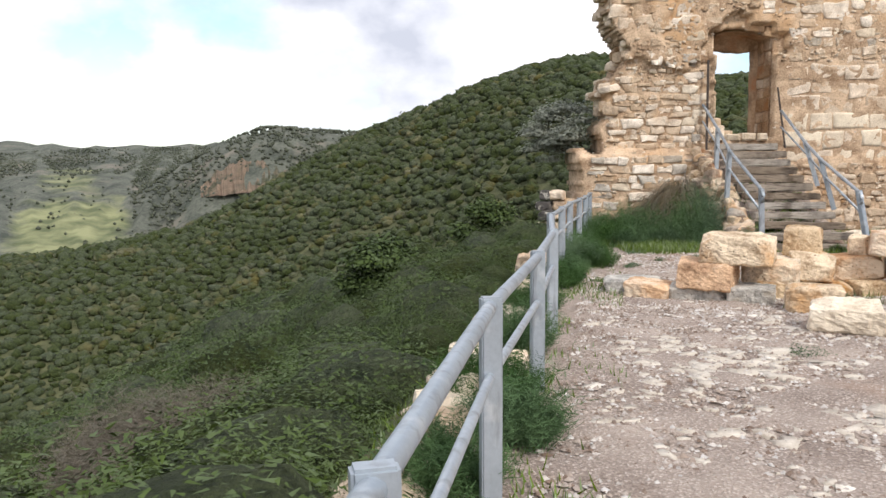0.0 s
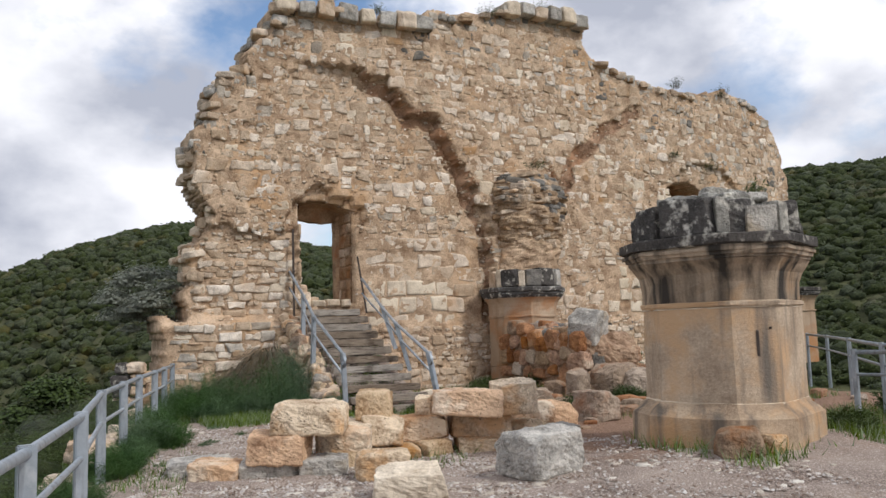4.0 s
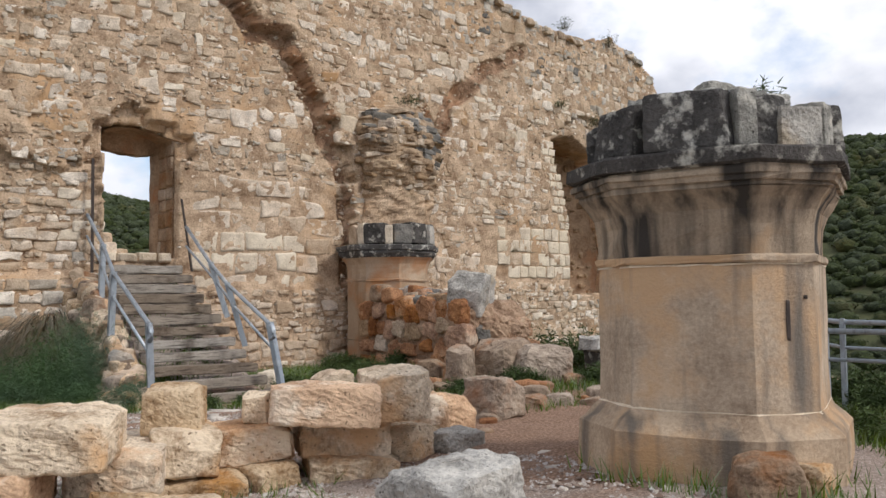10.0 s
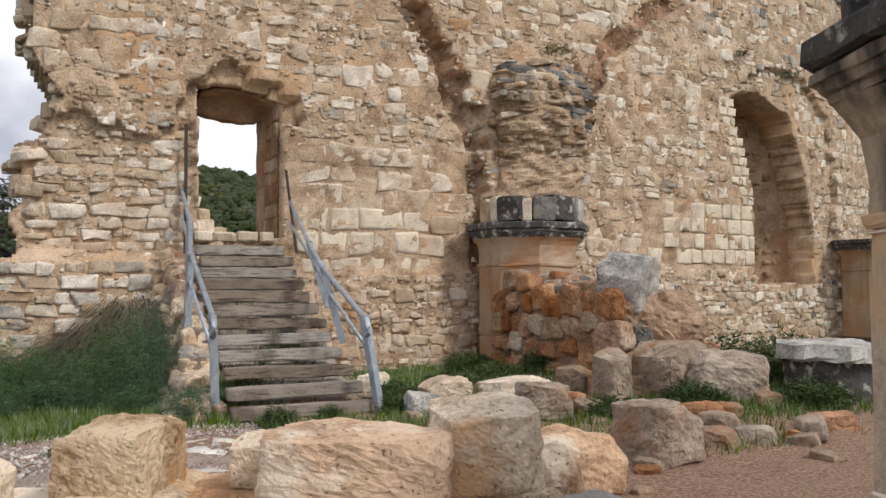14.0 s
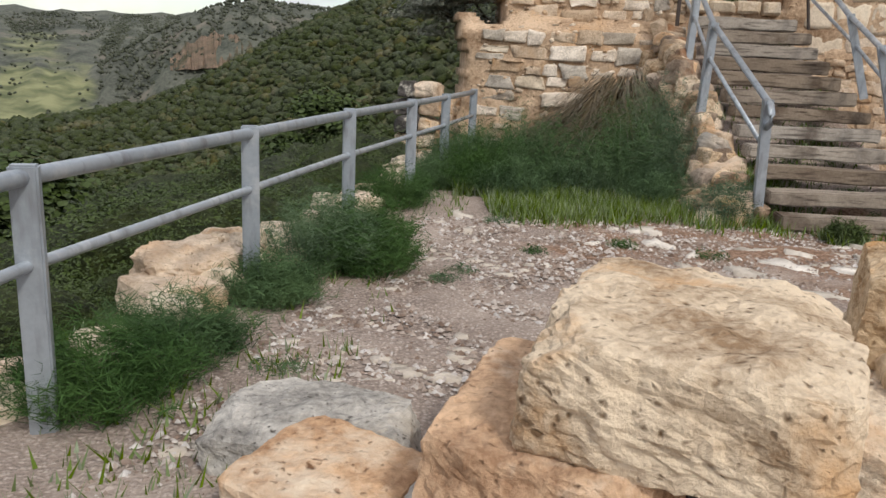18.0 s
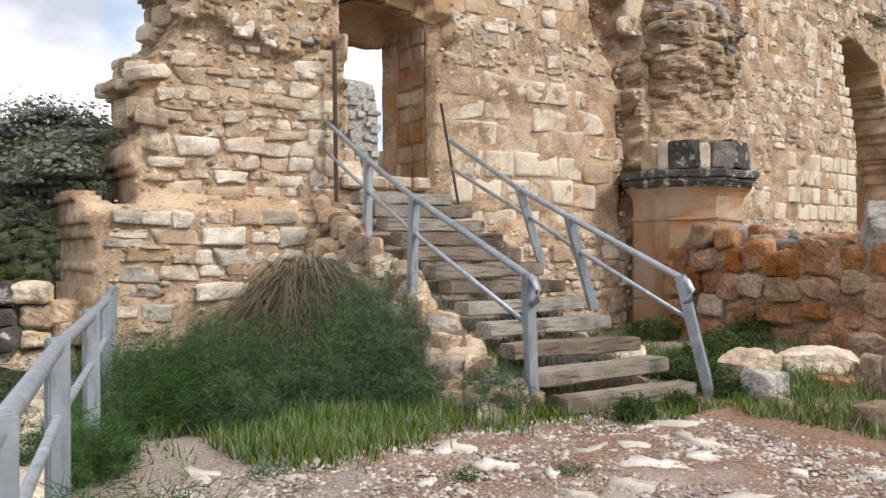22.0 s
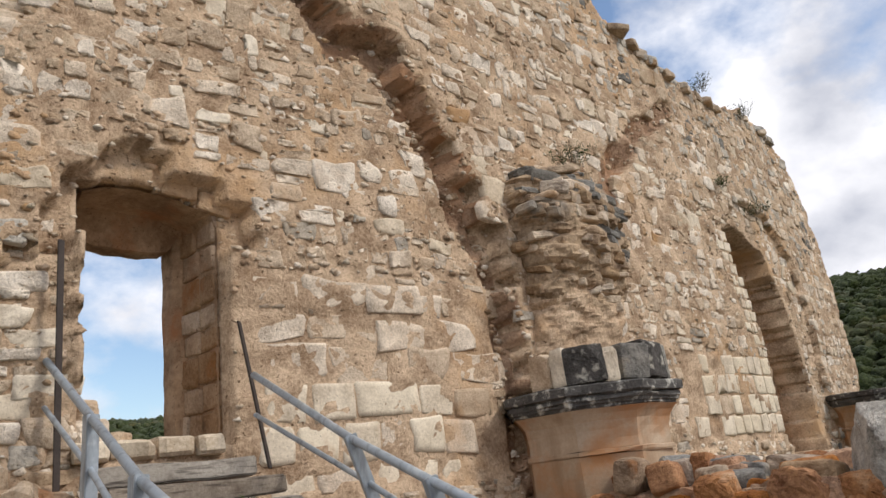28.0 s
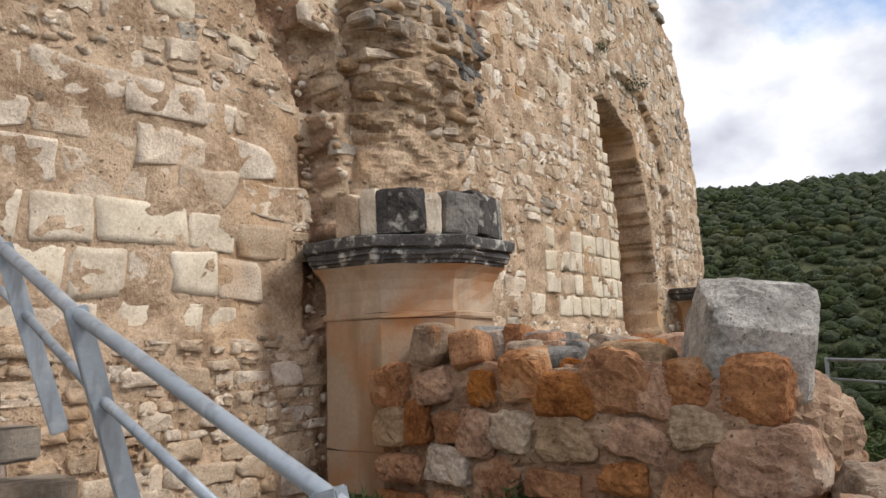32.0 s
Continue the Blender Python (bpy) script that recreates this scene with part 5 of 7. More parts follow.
def build_stair():
    stair = empty("outdoor_stair", tuple(stair_point(0, 0, 0)), "outdoor stair of weathered timber sleepers set in earth", "stair")
    inv = stair.matrix_world.inverted()
    r = random.Random(5)
    for i in range(12):
        z = 0.045 + i * 0.182
        v = 0.10 + i * 0.375
        w = 1.62 - 0.018 * i
        deep, high = (0.245, 0.135) if i < 6 else (0.285, 0.16)
        me = bar_mesh("sleeper", (w, deep, high), M_wood, 0.014, (0, 0, -high), 0.010, i)
        m = Matrix.Translation(stair_point(0.02 + r.uniform(-.03, .03), v, z + 0.10)) @ pose(0, 0, 0, r.uniform(-1, 1), r.uniform(-.8, .8), -6 + r.uniform(-1.2, 1.2))
        under("sleeper", me, stair, m=inv @ m)
    return stair


stair = build_stair()


def rail_post(parent, foot, top, w=0.075, d=0.03, turn=0):
    foot, top = Vector(foot), Vector(top)
    v = (top - foot)
    me = bar_mesh("post", (w, d, v.length), M_steel, 0.006)
    m = Matrix.Translation(foot) @ v.to_track_quat("Z", "Y").to_matrix().to_4x4() @ pose(0, 0, 0, 0, 0, turn)
    return under("post", me, parent, m=parent.matrix_world.inverted() @ m)


def handrail(label, feet, tops, head, hook):
    rail = empty("handrail", feet[0], label, "handrail")
    inv = rail.matrix_world.inverted()
    for a, b in zip(feet, tops):
        rail_post(rail, a, b, 0.092, 0.092, 0)
    def pipe(nm, pts, rad):
        v, f = tube(pts, rad, 10)
        me = mesh_of(nm, [inv @ Vector(p) for p in v], f, M_steel, True)
        under(nm, me, rail)
    pts = [Vector(t) + Vector((0, 0, -0.02)) for t in tops] + [Vector(head)]
    first = pts[0]
    d = (pts[1] - pts[0]).normalized()
    curl = [first - d * 0.02, first - d * 0.09 + Vector((0, 0, 0.0)), first - d * 0.14 + Vector((0, 0, -0.06)), first - d * 0.13 + Vector((0, 0, -0.15)), first - d * 0.05 + Vector((0, 0, -0.22))]
    pipe("top_rail", curl[::-1] + pts, 0.033)
    low = [Vector(a) * 0.36 + Vector(b) * 0.64 for a, b in zip(feet, tops)] + [Vector(head) + Vector((0, 0, -0.38))]
    pipe("lower_rail", low, 0.023)
    return rail


handrail("grey steel handrail along the stair beside the bank", ((3.80, 13.40, -0.05), (3.84, 15.29, 0.90), (4.10, 16.63, 1.45), (4.20, 18.00, 2.05)),
         ((3.75, 13.41, 1.20), (3.87, 15.29, 1.97), (4.12, 16.63, 2.49), (4.23, 18.0, 3.20)), (4.24, 18.05, 3.25), True)
handrail("grey steel handrail with leaning posts along the stair", ((5.58, 12.86, -0.05), (5.76, 14.50, 0.72), (5.90, 15.46, 1.18)),
         ((5.48, 13.14, 1.15), (5.49, 14.62, 1.78), (5.64, 15.60, 2.16)), (5.92, 17.35, 2.93), True)
for nm, foot, top, lab in (("iron_bar", (4.25, 17.66, 2.02), (4.25, 17.70, 4.17), "upright dark iron bar beside the doorway"), ("iron_bar", (6.02, 17.30, 2.05), (5.90, 17.55, 3.50), "slanting dark iron bar beside the doorway")):
    v = Vector(top) - Vector(foot)
    ob = new(nm, bar_mesh(nm, (0.055, 0.02, v.length), M_iron, 0.004))
    ob.matrix_world = Matrix.Translation(foot) @ v.to_track_quat("Z", "Y").to_matrix().to_4x4()
    tagged(ob, lab, "iron bar")

# ---- fences ----


def fence(label, posts, height=1.02, lean=0):
    fn = empty("railing", (*posts[0], land1(*posts[0])), label, "railing")
    inv = fn.matrix_world.inverted()
    tops = []
    for x, y in posts:
        z = max(land1(x, y), -0.25)
        m = Matrix.Translation((x, y, z - 0.15)) @ pose(0, 0, 0, 0, 0, 12)
        under("post", bar_mesh("post", (0.10, 0.06, height - z + 0.15), M_steel, 0.008), fn, m=inv @ m)
        tops.append(Vector((x, y, height)))
    for nm, drop, rad in (("top_rail", 0.045, 0.033), ("middle_rail", 0.37, 0.023)):
        pts = [t + Vector((0, 0, -drop)) for t in tops]
        v, f = tube(pts, rad, 10)
        under(nm, mesh_of(nm, [inv @ Vector(p) for p in v], f, M_steel, True), fn)
    return fn


fence("galvanised steel pipe railing along the terrace edge", ((-3.75, -4.0), (-3.32, -1.9), (-2.87, 0.20), (-2.45, 2.22), (-1.93, 4.20), (-1.48, 6.18), (-1.03, 8.93), (-0.56, 10.67), (-0.10, 12.40), (0.42, 14.1), (0.84, 15.5), (1.33, 17.3)))
fence("galvanised steel pipe railing at the far terrace edge", ((18.6, 14.0), (16.0, 11.6), (13.2, 9.2), (10.2, 6.7), (9.9, 4.2), (9.6, 1.5)), 1.18)
fence("short galvanised steel railing behind the octagonal pier", ((9.0, 6.4), (9.3, 4.0), (9.5, 1.5)), 1.12)

# ---- rubble stub in front of the wall pier ----


def rubble_stub():
    stub = empty("masonry_stub", (9.90, 14.25, 0.10), "low stub wall of reddish rubble masonry", "masonry stub", rz=-6)
    core = rock_mesh("core", (0.82, 1.73, 0.675), 600, M_redmortar, 26, 12, 0.075, 9, 4, 0.9)
    under("core", core, stub, m=pose(0, 0, -0.05))
    r = np.random.default_rng(9)
    for face, lo, hi in (("west", -1.72, 1.72), ("south", -0.81, 0.81)):
        pts = []
        for z0 in (0.12, 0.46, 0.82, 1.14):
            s = lo + r.uniform(0, 0.2)
            while s < hi:
                pts.append((s, z0 + r.normal(0, 0.07)))
                s += r.uniform(0.24, 0.62)
        pts = np.array(pts)
        tree_ = kdtree.KDTree(len(pts))
        for k, p in enumerate(pts):
            tree_.insert((p[0] * SQ, p[1], 0), k)
        tree_.balance()
        for k in range(len(pts)):
            poly = cell_of(k, tree_, pts)
            if poly is None:
                continue
            poly = np.clip(poly, -0.36, 0.36)
            half, mid = (poly.max(0) - poly.min(0)) / 2, (poly.max(0) + poly.min(0)) / 2
            c, z = pts[k] + mid
            if z > (1.24 if face == "west" else 1.06) or c < lo or c > hi:
                continue
            q = r.random()
            me = rock_mesh("rubble_stone", (half[0] * r.uniform(0.66, 0.96), 0.13, half[1] * r.uniform(0.66, 0.96)), 6000 + int(r.integers(9000)), M_red if q < 0.84 else (M_springer if q < 0.95 else M_lichen), 8, 6, 0.15, 3.4, 13, 0.60)
            m = pose(0, 0, -half[1], 0, 0, 0)
            tilt = pose(0, 0, 0, r.uniform(-6, 6), r.uniform(-14, 14), 0)
            m = (pose(-0.75, -c, z, 0, 0, -90) if face == "west" else pose(c, -1.66, z)) @ tilt @ m
            under("rubble_stone", me, stub, m=m)
    for i in range(58):
        me = rock_mesh("rubble_stone", (r.uniform(.10, .30), r.uniform(.10, .25), r.uniform(.07, .18)), 700 + i, (M_springer, M_red, M_boulder, M_red, M_lichen, M_red)[i % 6], 8, 7, 0.09)
        y = r.uniform(-0.7, 1.65)
        under("rubble_stone", me, stub, m=pose(r.uniform(-.68, .55), y, 1.16 + 0.11 * max(0, y), r.uniform(-15, 15), r.uniform(-15, 15), r.uniform(0, 180)))
    return stub


rubble_stub()
ob = new("fallen_block", rock_mesh("fallen_block", (0.47, 0.37, 0.38), 661, M_grey, 16, 12, 0.06, 2.8, 12, 0.62))
ob.matrix_world = pose(9.50, 12.98, 1.24, 6, -12, 28)
tagged(ob, "large grey weathered block lying on the stub wall", "stone block")

# ---- dry-stacked blocks ----
BLOCKS = (
    (1.20, 8.25, 0.43, 0.56, 0.40, 0.34, -24), (2.26, 8.80, 0.26, 0.32, 0.44, 0.34, -25), (2.95, 8.66, 0.12, 0.22, 0.44, 0.26, -28), (3.30, 8.12, 0.45, 0.31, 0.44, 0.34, -31), (4.06, 8.16, 0.27, 0.32, 0.42, 0.44, -28),
    (0.84, 8.30, 0.38, 0.50, 0.08, 0.32, -24), (1.78, 8.62, 0.34, 0.52, 0.12, 0.34, -27), (2.34, 8.78, 0.26, 0.60, 0.12, 0.34, -21), (2.91, 8.66, 0.34, 0.42, 0.14, 0.31, -28), (3.66, 8.46, 0.40, 0.42, 0.13, 0.33, -26),
    (0.12, 8.38, 0.28, 0.26, -0.10, 0.27, -30), (0.72, 8.18, 0.33, 0.26, -0.10, 0.26, -28), (1.24, 7.90, 0.26, 0.26, -0.11, 0.28, -24), (1.70, 8.25, 0.24, 0.28, -0.13, 0.27, -34), (2.36, 8.42, 0.34, 0.30, -0.13, 0.27, -24), (2.86, 8.30, 0.20, 0.22, -0.13, 0.28, 6), (3.58, 8.18, 0.37, 0.34, -0.13, 0.28, -25))


def stacked_blocks():
    r = random.Random(3)
    for k, (x, y, hx, hy, z, h, turn) in enumerate(BLOCKS):
        me = rock_mesh("stone_block", (hx, hy, h / 2 * 1.04), 800 + k, M_grey if k in (11, 12) else (M_honey if k in (3, 5, 8, 10) else M_block), 26 if k < 6 else 16, 14, 0.06, 4.6, 10, 0.80)
        ob = new("stone_block", me)
        ob.matrix_world = pose(x, y, z, r.uniform(-4, 4), r.uniform(-4, 4), turn + r.uniform(-4, 4))
        tagged(ob, "squared honey-coloured block topping the dry-stacked row" if k < 5 else ("squared honey-coloured block in the dry-stacked row" if k < 10 else "squared weathered block at the foot of the row"), "stone block", "dry-stacked blocks")


stacked_blocks()
for i, (x, y, sx, sy, sz, rz, m_, lab) in enumerate((
        (1.62, 7.20, 0.30, 0.24, 0.16, -20, M_block, "rough tan boulder lying before the stacked row"),
        (1.45, 6.10, 0.36, 0.24, 0.17, -28, M_pale, "pale grey slab-like boulder on the path"),
        (2.95, 6.10, 0.42, 0.34, 0.24, 10, M_grey, "large grey boulder on the path"),
        (0.06, 8.78, 0.40, 0.28, 0.10, -14, M_grey, "flat slab behind the stacked row"),
        (4.30, 8.30, 0.22, 0.24, 0.17, 25, M_block, "upright block at the end of the row"),
        (4.75, 8.60, 0.20, 0.18, 0.12, -30, M_block, "small tan boulder on the red earth"),
        (4.90, 8.25, 0.25, 0.20, 0.10, 10, M_grey, "low grey boulder on the red earth"),
        (5.15, 9.00, 0.52, 0.36, 0.25, 24, M_honey, "tilted honey-coloured block on the red earth"),
        (6.65, 9.5, 0.34, 0.30, 0.26, 5, M_boulder, "rounded grey-brown boulder among the grass"),
        (8.35, 12.0, 0.26, 0.22, 0.32, 15, M_boulder, "pointed grey-brown boulder at the stub wall"),
        (7.00, 11.6, 0.22, 0.30, 0.20, 60, M_boulder, "grey-brown boulder beside the stair foot"),
        (9.3, 12.0, 0.55, 0.40, 0.34, 12, M_boulder, "broad tan boulder before the stub wall"),
        (9.6, 11.4, 0.45, 0.40, 0.30, -25, M_boulder, "broad tan boulder in the grass"),
        (6.6, 13.1, 0.36, 0.22, 0.17, 5, M_stone, "pale flat-topped block in the grass"),
        (7.5, 12.9, 0.50, 0.24, 0.14, -8, M_stone, "long pale block in the grass"),
        (8.3, 12.7, 0.20, 0.20, 0.18, 30, M_boulder, "small tan boulder in the grass"),
        (5.95, 12.55, 0.18, 0.16, 0.15, 0, M_grey, "small grey boulder at the handrail foot"),
        (6.1, 14.3, 0.24, 0.20, 0.16, 40, M_pale, "pale stone beside the stair"),
        (4.62, 4.92, 0.24, 0.18, 0.14, -25, M_boulder, "small reddish stone at the pier's foot"),
        (4.98, 4.80, 0.16, 0.14, 0.10, 20, M_block, "small tan stone at the pier's foot"),
        (-3.74, 6.85, 0.16, 0.14, 0.15, 20, M_lichen, "grey rock showing on the wooded slope"),
        (-3.50, 6.95, 0.14, 0.13, 0.13, -15, M_lichen, "grey rock showing on the wooded slope"),
        (-0.92, 10.75, 0.34, 0.26, 0.15, 40, M_stone, "weathered rock at the terrace edge"),
        (-0.80, 11.15, 0.22, 0.20, 0.15, -10, M_block, "weathered rock at the terrace edge"))):
    ob = new("boulder", rock_mesh("boulder", (sx, sy, sz), 900 + i, m_, 16, 9, 0.13 if "terrace edge" in lab else 0.08, 3.4, 13, 0.68))
    ob.matrix_world = pose(x, y, land1(x, y) - 0.03, 0, 0, rz)
    tagged(ob, lab, "boulder")

rr_ = random.Random(99)
for i in range(64):
    x, y = rr_.uniform(5.6, 12.6), rr_.uniform(8.6, 12.9)
    s_ = rr_.uniform(0.08, 0.24)
    ob = new("rock", rock_mesh("rock", (s_, s_ * rr_.uniform(.6, .95), s_ * rr_.uniform(.35, .7)), 980 + i, (M_red, M_boulder, M_boulder)[i % 3], 8, 7, 0.09, 2.4, 10, 0.66))
    ob.matrix_world = pose(x, y, land1(x, y) - 0.04, rr_.uniform(-10, 10), rr_.uniform(-10, 10), rr_.uniform(0, 180))
    tagged(ob, ("reddish rock half buried in the red earth", "tan rock half buried in the red earth", "grey rock half buried in the red earth")[i % 3], "rock", "rocks on the red earth")

# ---- rubble edge beside the stair, and the column stump ----
for i in range(126):
    rr_ = random.Random(70 + i)
    v_, tier = 0.35 + (i % 42) * 0.112 + rr_.uniform(-.05, .05), i // 42
    u_ = -0.93 - 0.15 * tier - rr_.uniform(0.0, 0.12)
    p = stair_point(u_, v_, 0)
    low_z, high_z = land1(*stair_point(-1.35, v_, 0)[:2]), min(2.0, max(0.0, v_ * 0.475 - 0.1))
    ob = new("edge_stone", rock_mesh("edge_stone", (rr_.uniform(.10, .22), rr_.uniform(.10, .20), rr_.uniform(.07, .17)), 2600 + i, (M_stone, M_boulder, M_block, M_springer)[i % 4], 5, 8, 0.11, 2.6, 11, 0.64))
    ob.matrix_world = pose(p.x, p.y, max(low_z - 0.08, low_z + (high_z - low_z) * (1 - 0.42 * tier) - 0.20), rr_.uniform(-18, 18), rr_.uniform(-18, 18), rr_.uniform(0, 180))
    tagged(ob, "rough pale rubble stone edging the stair", "stone", "stones edging the stair")
stump = empty("column_stump", (11.2, 11.0, land1(11.2, 11.0)), "low blackened octagonal column stump with slab top", "column stump")
v, f = ring_stack(((0.62, -0.1), (0.60, 0.2), (0.58, 0.50)), 8, 10, 0.02, 5)
under("drum", mesh_of("drum", v, f, M_black), stump)
v, f = ring_stack(((0.68, 0.50), (0.70, 0.56), (0.68, 0.70), (0.60, 0.73)), 8, 10, 0.025, 6)
under("slab", mesh_of("slab", v, f, M_grey), stump)

# ---- pale stones of the terrace edge ----


def edging():
    edge = empty("terrace_edging", (-2.0, 5.0, -0.3), "rough dry-stone edging of pale stones along the terrace", "stone edging")
    inv = edge.matrix_world.inverted()
    r = random.Random(44)
    y, i = -2.4, 0
    while y < 17.2:
        for lay in range(2):
            x = float(fence_x(y)) - r.uniform(0.30, 0.62) - 0.08 * lay
            me = rock_mesh("edging_stone", (r.uniform(.12, .26), r.uniform(.12, .24), r.uniform(.08, .15)), 2200 + i, M_pale if i % 3 else M_stone, 8, 9, 0.09, 2.4, 11, 0.66)
            under("edging_stone", me, edge, m=inv @ pose(x, y + r.uniform(-.1, .1), -0.30 + 0.20 * (1 - lay), r.uniform(-10, 10), r.uniform(-10, 10), r.uniform(0, 180)))
            i += 1
        y += r.uniform(0.26, 0.42)


edging()

low = empty("low_ruined_wall", (0.42, 18.25, -0.2), "low ruined wall of dark and tan stones at the railing's end", "ruined wall")
rr_ = random.Random(12)
for i in range(5):
    for j in range(5):
        me = rock_mesh("wall_stone", (rr_.uniform(.13, .24), rr_.uniform(.16, .26), rr_.uniform(.10, .16)), 2900 + i * 5 + j, (M_black if j == 0 and i > 1 else (M_stone, M_block, M_springer)[(i + 2 * j) % 3]), 8, 7, 0.12, 2.8, 13, 0.62)
        if 0.26 * i < 1.36 - 0.16 * j:
            under("wall_stone", me, low, m=pose(0.30 * j + rr_.uniform(-.03, .03), rr_.uniform(-.07, .07), 0.25 * i, rr_.uniform(-6, 6), rr_.uniform(-6, 6), -12 + rr_.uniform(-18, 18)))

# ---- the woods on the slopes ----


def ico(sub):
    bm = bmesh.new()
    bmesh.ops.create_icosphere(bm, subdivisions=sub, radius=1.0)
    v = np.array([tuple(p.co) for p in bm.verts]); f = np.array([[q.index for q in g.verts] for g in bm.faces])
    bm.free()
    return v, f


ICO = {k: ico(k) for k in (1, 2, 3)}


def card_ball(r, n, size, flat=0.75, up=0.7, shell=(0.7, 1.05), loose=0.42):
    """n leaf cards about a unit ball: corner offsets as quads."""
    d = r.normal(size=(n, 3)); d /= np.linalg.norm(d, axis=1, keepdims=True)
    d[:, 2] = np.abs(d[:, 2]) * 0.75 + d[:, 2] * 0.25
    c = d * r.uniform(*shell, (n, 1))
    nn = d * 0.8 + r.normal(0, loose, (n, 3)) + np.array([0, 0, up]); nn /= np.linalg.norm(nn, axis=1, keepdims=True)
    a = np.cross(nn, r.normal(size=(n, 3))); a /= np.linalg.norm(a, axis=1, keepdims=True)
    b = np.cross(nn, a)
    s = size * r.uniform(0.6, 1.4, (n, 1))
    return np.stack([c - a * s - b * s * flat, c + a * s - b * s * flat * 0.6, c + a * s * 0.8 + b * s * flat, c - a * s * 0.7 + b * s * flat * 0.9], 1)


def woods():
    """Trees of the slopes as many leaf clumps round a dark core, finer near by."""
    r = np.random.default_rng(31)
    balls = {"edge": [card_ball(r, 3400, 0.0265, 0.55, up=0.5, shell=(0.72, 1.08), loose=0.6)[:, :3] for _ in range(4)], "close": [card_ball(r, 1700, 0.028, 0.6, up=0.5, shell=(0.75, 1.08), loose=0.5)[:, :3] for _ in range(5)], "near": [card_ball(r, 900, 0.034, 0.6, up=0.5, shell=(0.80, 1.06), loose=0.4)[:, :3] for _ in range(8)],
             "mid": [card_ball(r, 50, 0.145, 0.6, up=0.45, shell=(0.84, 1.12), loose=0.5)[:, :3] for _ in range(10)], "far": [card_ball(r, 8, 0.24, 0.6, up=0.45, shell=(0.86, 1.1), loose=0.45)[:, :3] for _ in range(10)]}
    cores = []
    for q in range(8):
        o = r.random(3) * 40
        cores.append({k: ICO[k][0] * np.array([0.92 + 0.34 * n3(*(p * 1.5 + o)) + 0.16 * n3(*(p * 4 + o)) for p in ICO[k][0]])[:, None] for k in (1, 2, 3)})
    store = {k: [] for k in balls}
    CV, CF, cn = [], [], 0
    spots = []
    for x in np.arange(-46, 8, 1.75):                       # the near slopes, on a grid
        for y in np.arange(-14, 46, 1.75):
            spots.append((x + r.uniform(-.8, .8), y + r.uniform(-.8, .8), 1.9))
    for x in np.arange(8, 44, 2.0):
        for y in np.arange(-4, 46, 2.0):
            spots.append((x + r.uniform(-.9, .9), y + r.uniform(-.9, .9), 2.1))
    for y in np.arange(-8, 20, 0.95):                       # low shrubs just below the railing
        for k in range(5):
            spots.append((float(fence_x(y)) - 1.38 - k * 0.95 + r.uniform(-.4, .4), y + r.uniform(-.4, .4), 2.0))
        for k in range(2):
            spots.append((float(fence_x(y)) - 1.12 + r.uniform(-.12, .08), y + 0.48 * k + r.uniform(-.2, .2), 1.0))
    d = 30.0
    while d < 1150:
        s = float(np.interp(d, [30, 60, 150, 330, 420, 1150], [1.9, 2.0, 2.4, 3.3, 9.0, 15.0]))
        for a in np.arange(-64, 104, math.degrees(s / d)):
            aa = radians(a) + r.uniform(-.5, .5) * s / d
            dd = d + r.uniform(-.5, .5) * s
            spots.append((dd * math.sin(aa), 6 + dd * math.cos(aa), -s))
        d += s * 0.86
    for x, y, s in spots:
        out = max(float(fence_x(y)) - 0.75 - x, y - 20.5, x - 14.5)
        rr = math.hypot(x, y - 6)
        ring, s = s < 0, abs(s)
        if math.hypot(x + 5.4, y - 5.9) < 1.5 or math.hypot(x + 3.62, y - 6.6) < 0.55 or (y < 0.5 and x < 8 and x > -30) or out < 0.22 or r.random() < 0.06 or (not ring and rr > 46 and x < 8):
            continue
        if ring and ((-46 < x < 8 and -14 < y < 46 and rr < 46) or (8 < x < 44 and -4 < y < 46)):
            continue
        if 10 < x < 22 and y < 20.5 and out < 3.0:
            continue
        az = math.degrees(math.atan2(x + 1, y - 2))
        if rr > 420 or rr > 60 and (30 < az < 48 or az < -52 or az > 100):
            continue
        size = s * r.uniform(0.36, 0.86) * (0.5 if out < 4 else (0.75 if out < 9 else 1.0))
        kind = "edge" if out < 5.5 and 0 < y < 16 and x < 2 else "close" if (out < 7 or (rr < 22 and az < 14)) and -6 < y < 24 and x < 4 else ("near" if rr < 29 and az < 14 else ("mid" if rr < 150 else "far"))
        b = balls[kind][r.integers(len(balls[kind]))]
        t = r.uniform(0, 6.283)
        c, sn = math.cos(t), math.sin(t)
        rot = np.array([[c, sn, 0], [-sn, c, 0], [0, 0, 1]])
        sc = np.array([size * r.uniform(.85, 1.25), size * r.uniform(.85, 1.25), size * r.uniform(.50, .90)])
        z = land1(x, y) + sc[2] * 0.35
        at = np.array([x, y, z])
        store[kind].append((b * sc) @ rot + at)
        fine = 2 if rr < 34 else 1
        core = (cores[r.integers(8)][fine] * sc * (0.78 if rr < 29 else 0.94)) @ rot + at
        CV.append(core); CF.append(ICO[fine][1] + cn); cn += len(core)
    for k, mat in (("edge", M_leaf), ("close", M_leaf), ("near", M_leaf), ("mid", M_maquis), ("far", M_maquis)):
        q = np.concatenate(store[k])
        ob = new("woodland", fast_mesh("woodland", q.reshape(-1, 3), np.arange(q.shape[0] * q.shape[1]).reshape(-1, q.shape[1]), mat))
        tagged(ob, "dense dark-green evergreen maquis covering the hillsides", "woodland", kind="stuff")
    ob = new("woodland", fast_mesh("woodland", np.concatenate(CV), np.concatenate(CF), M_canopy, smooth=True))
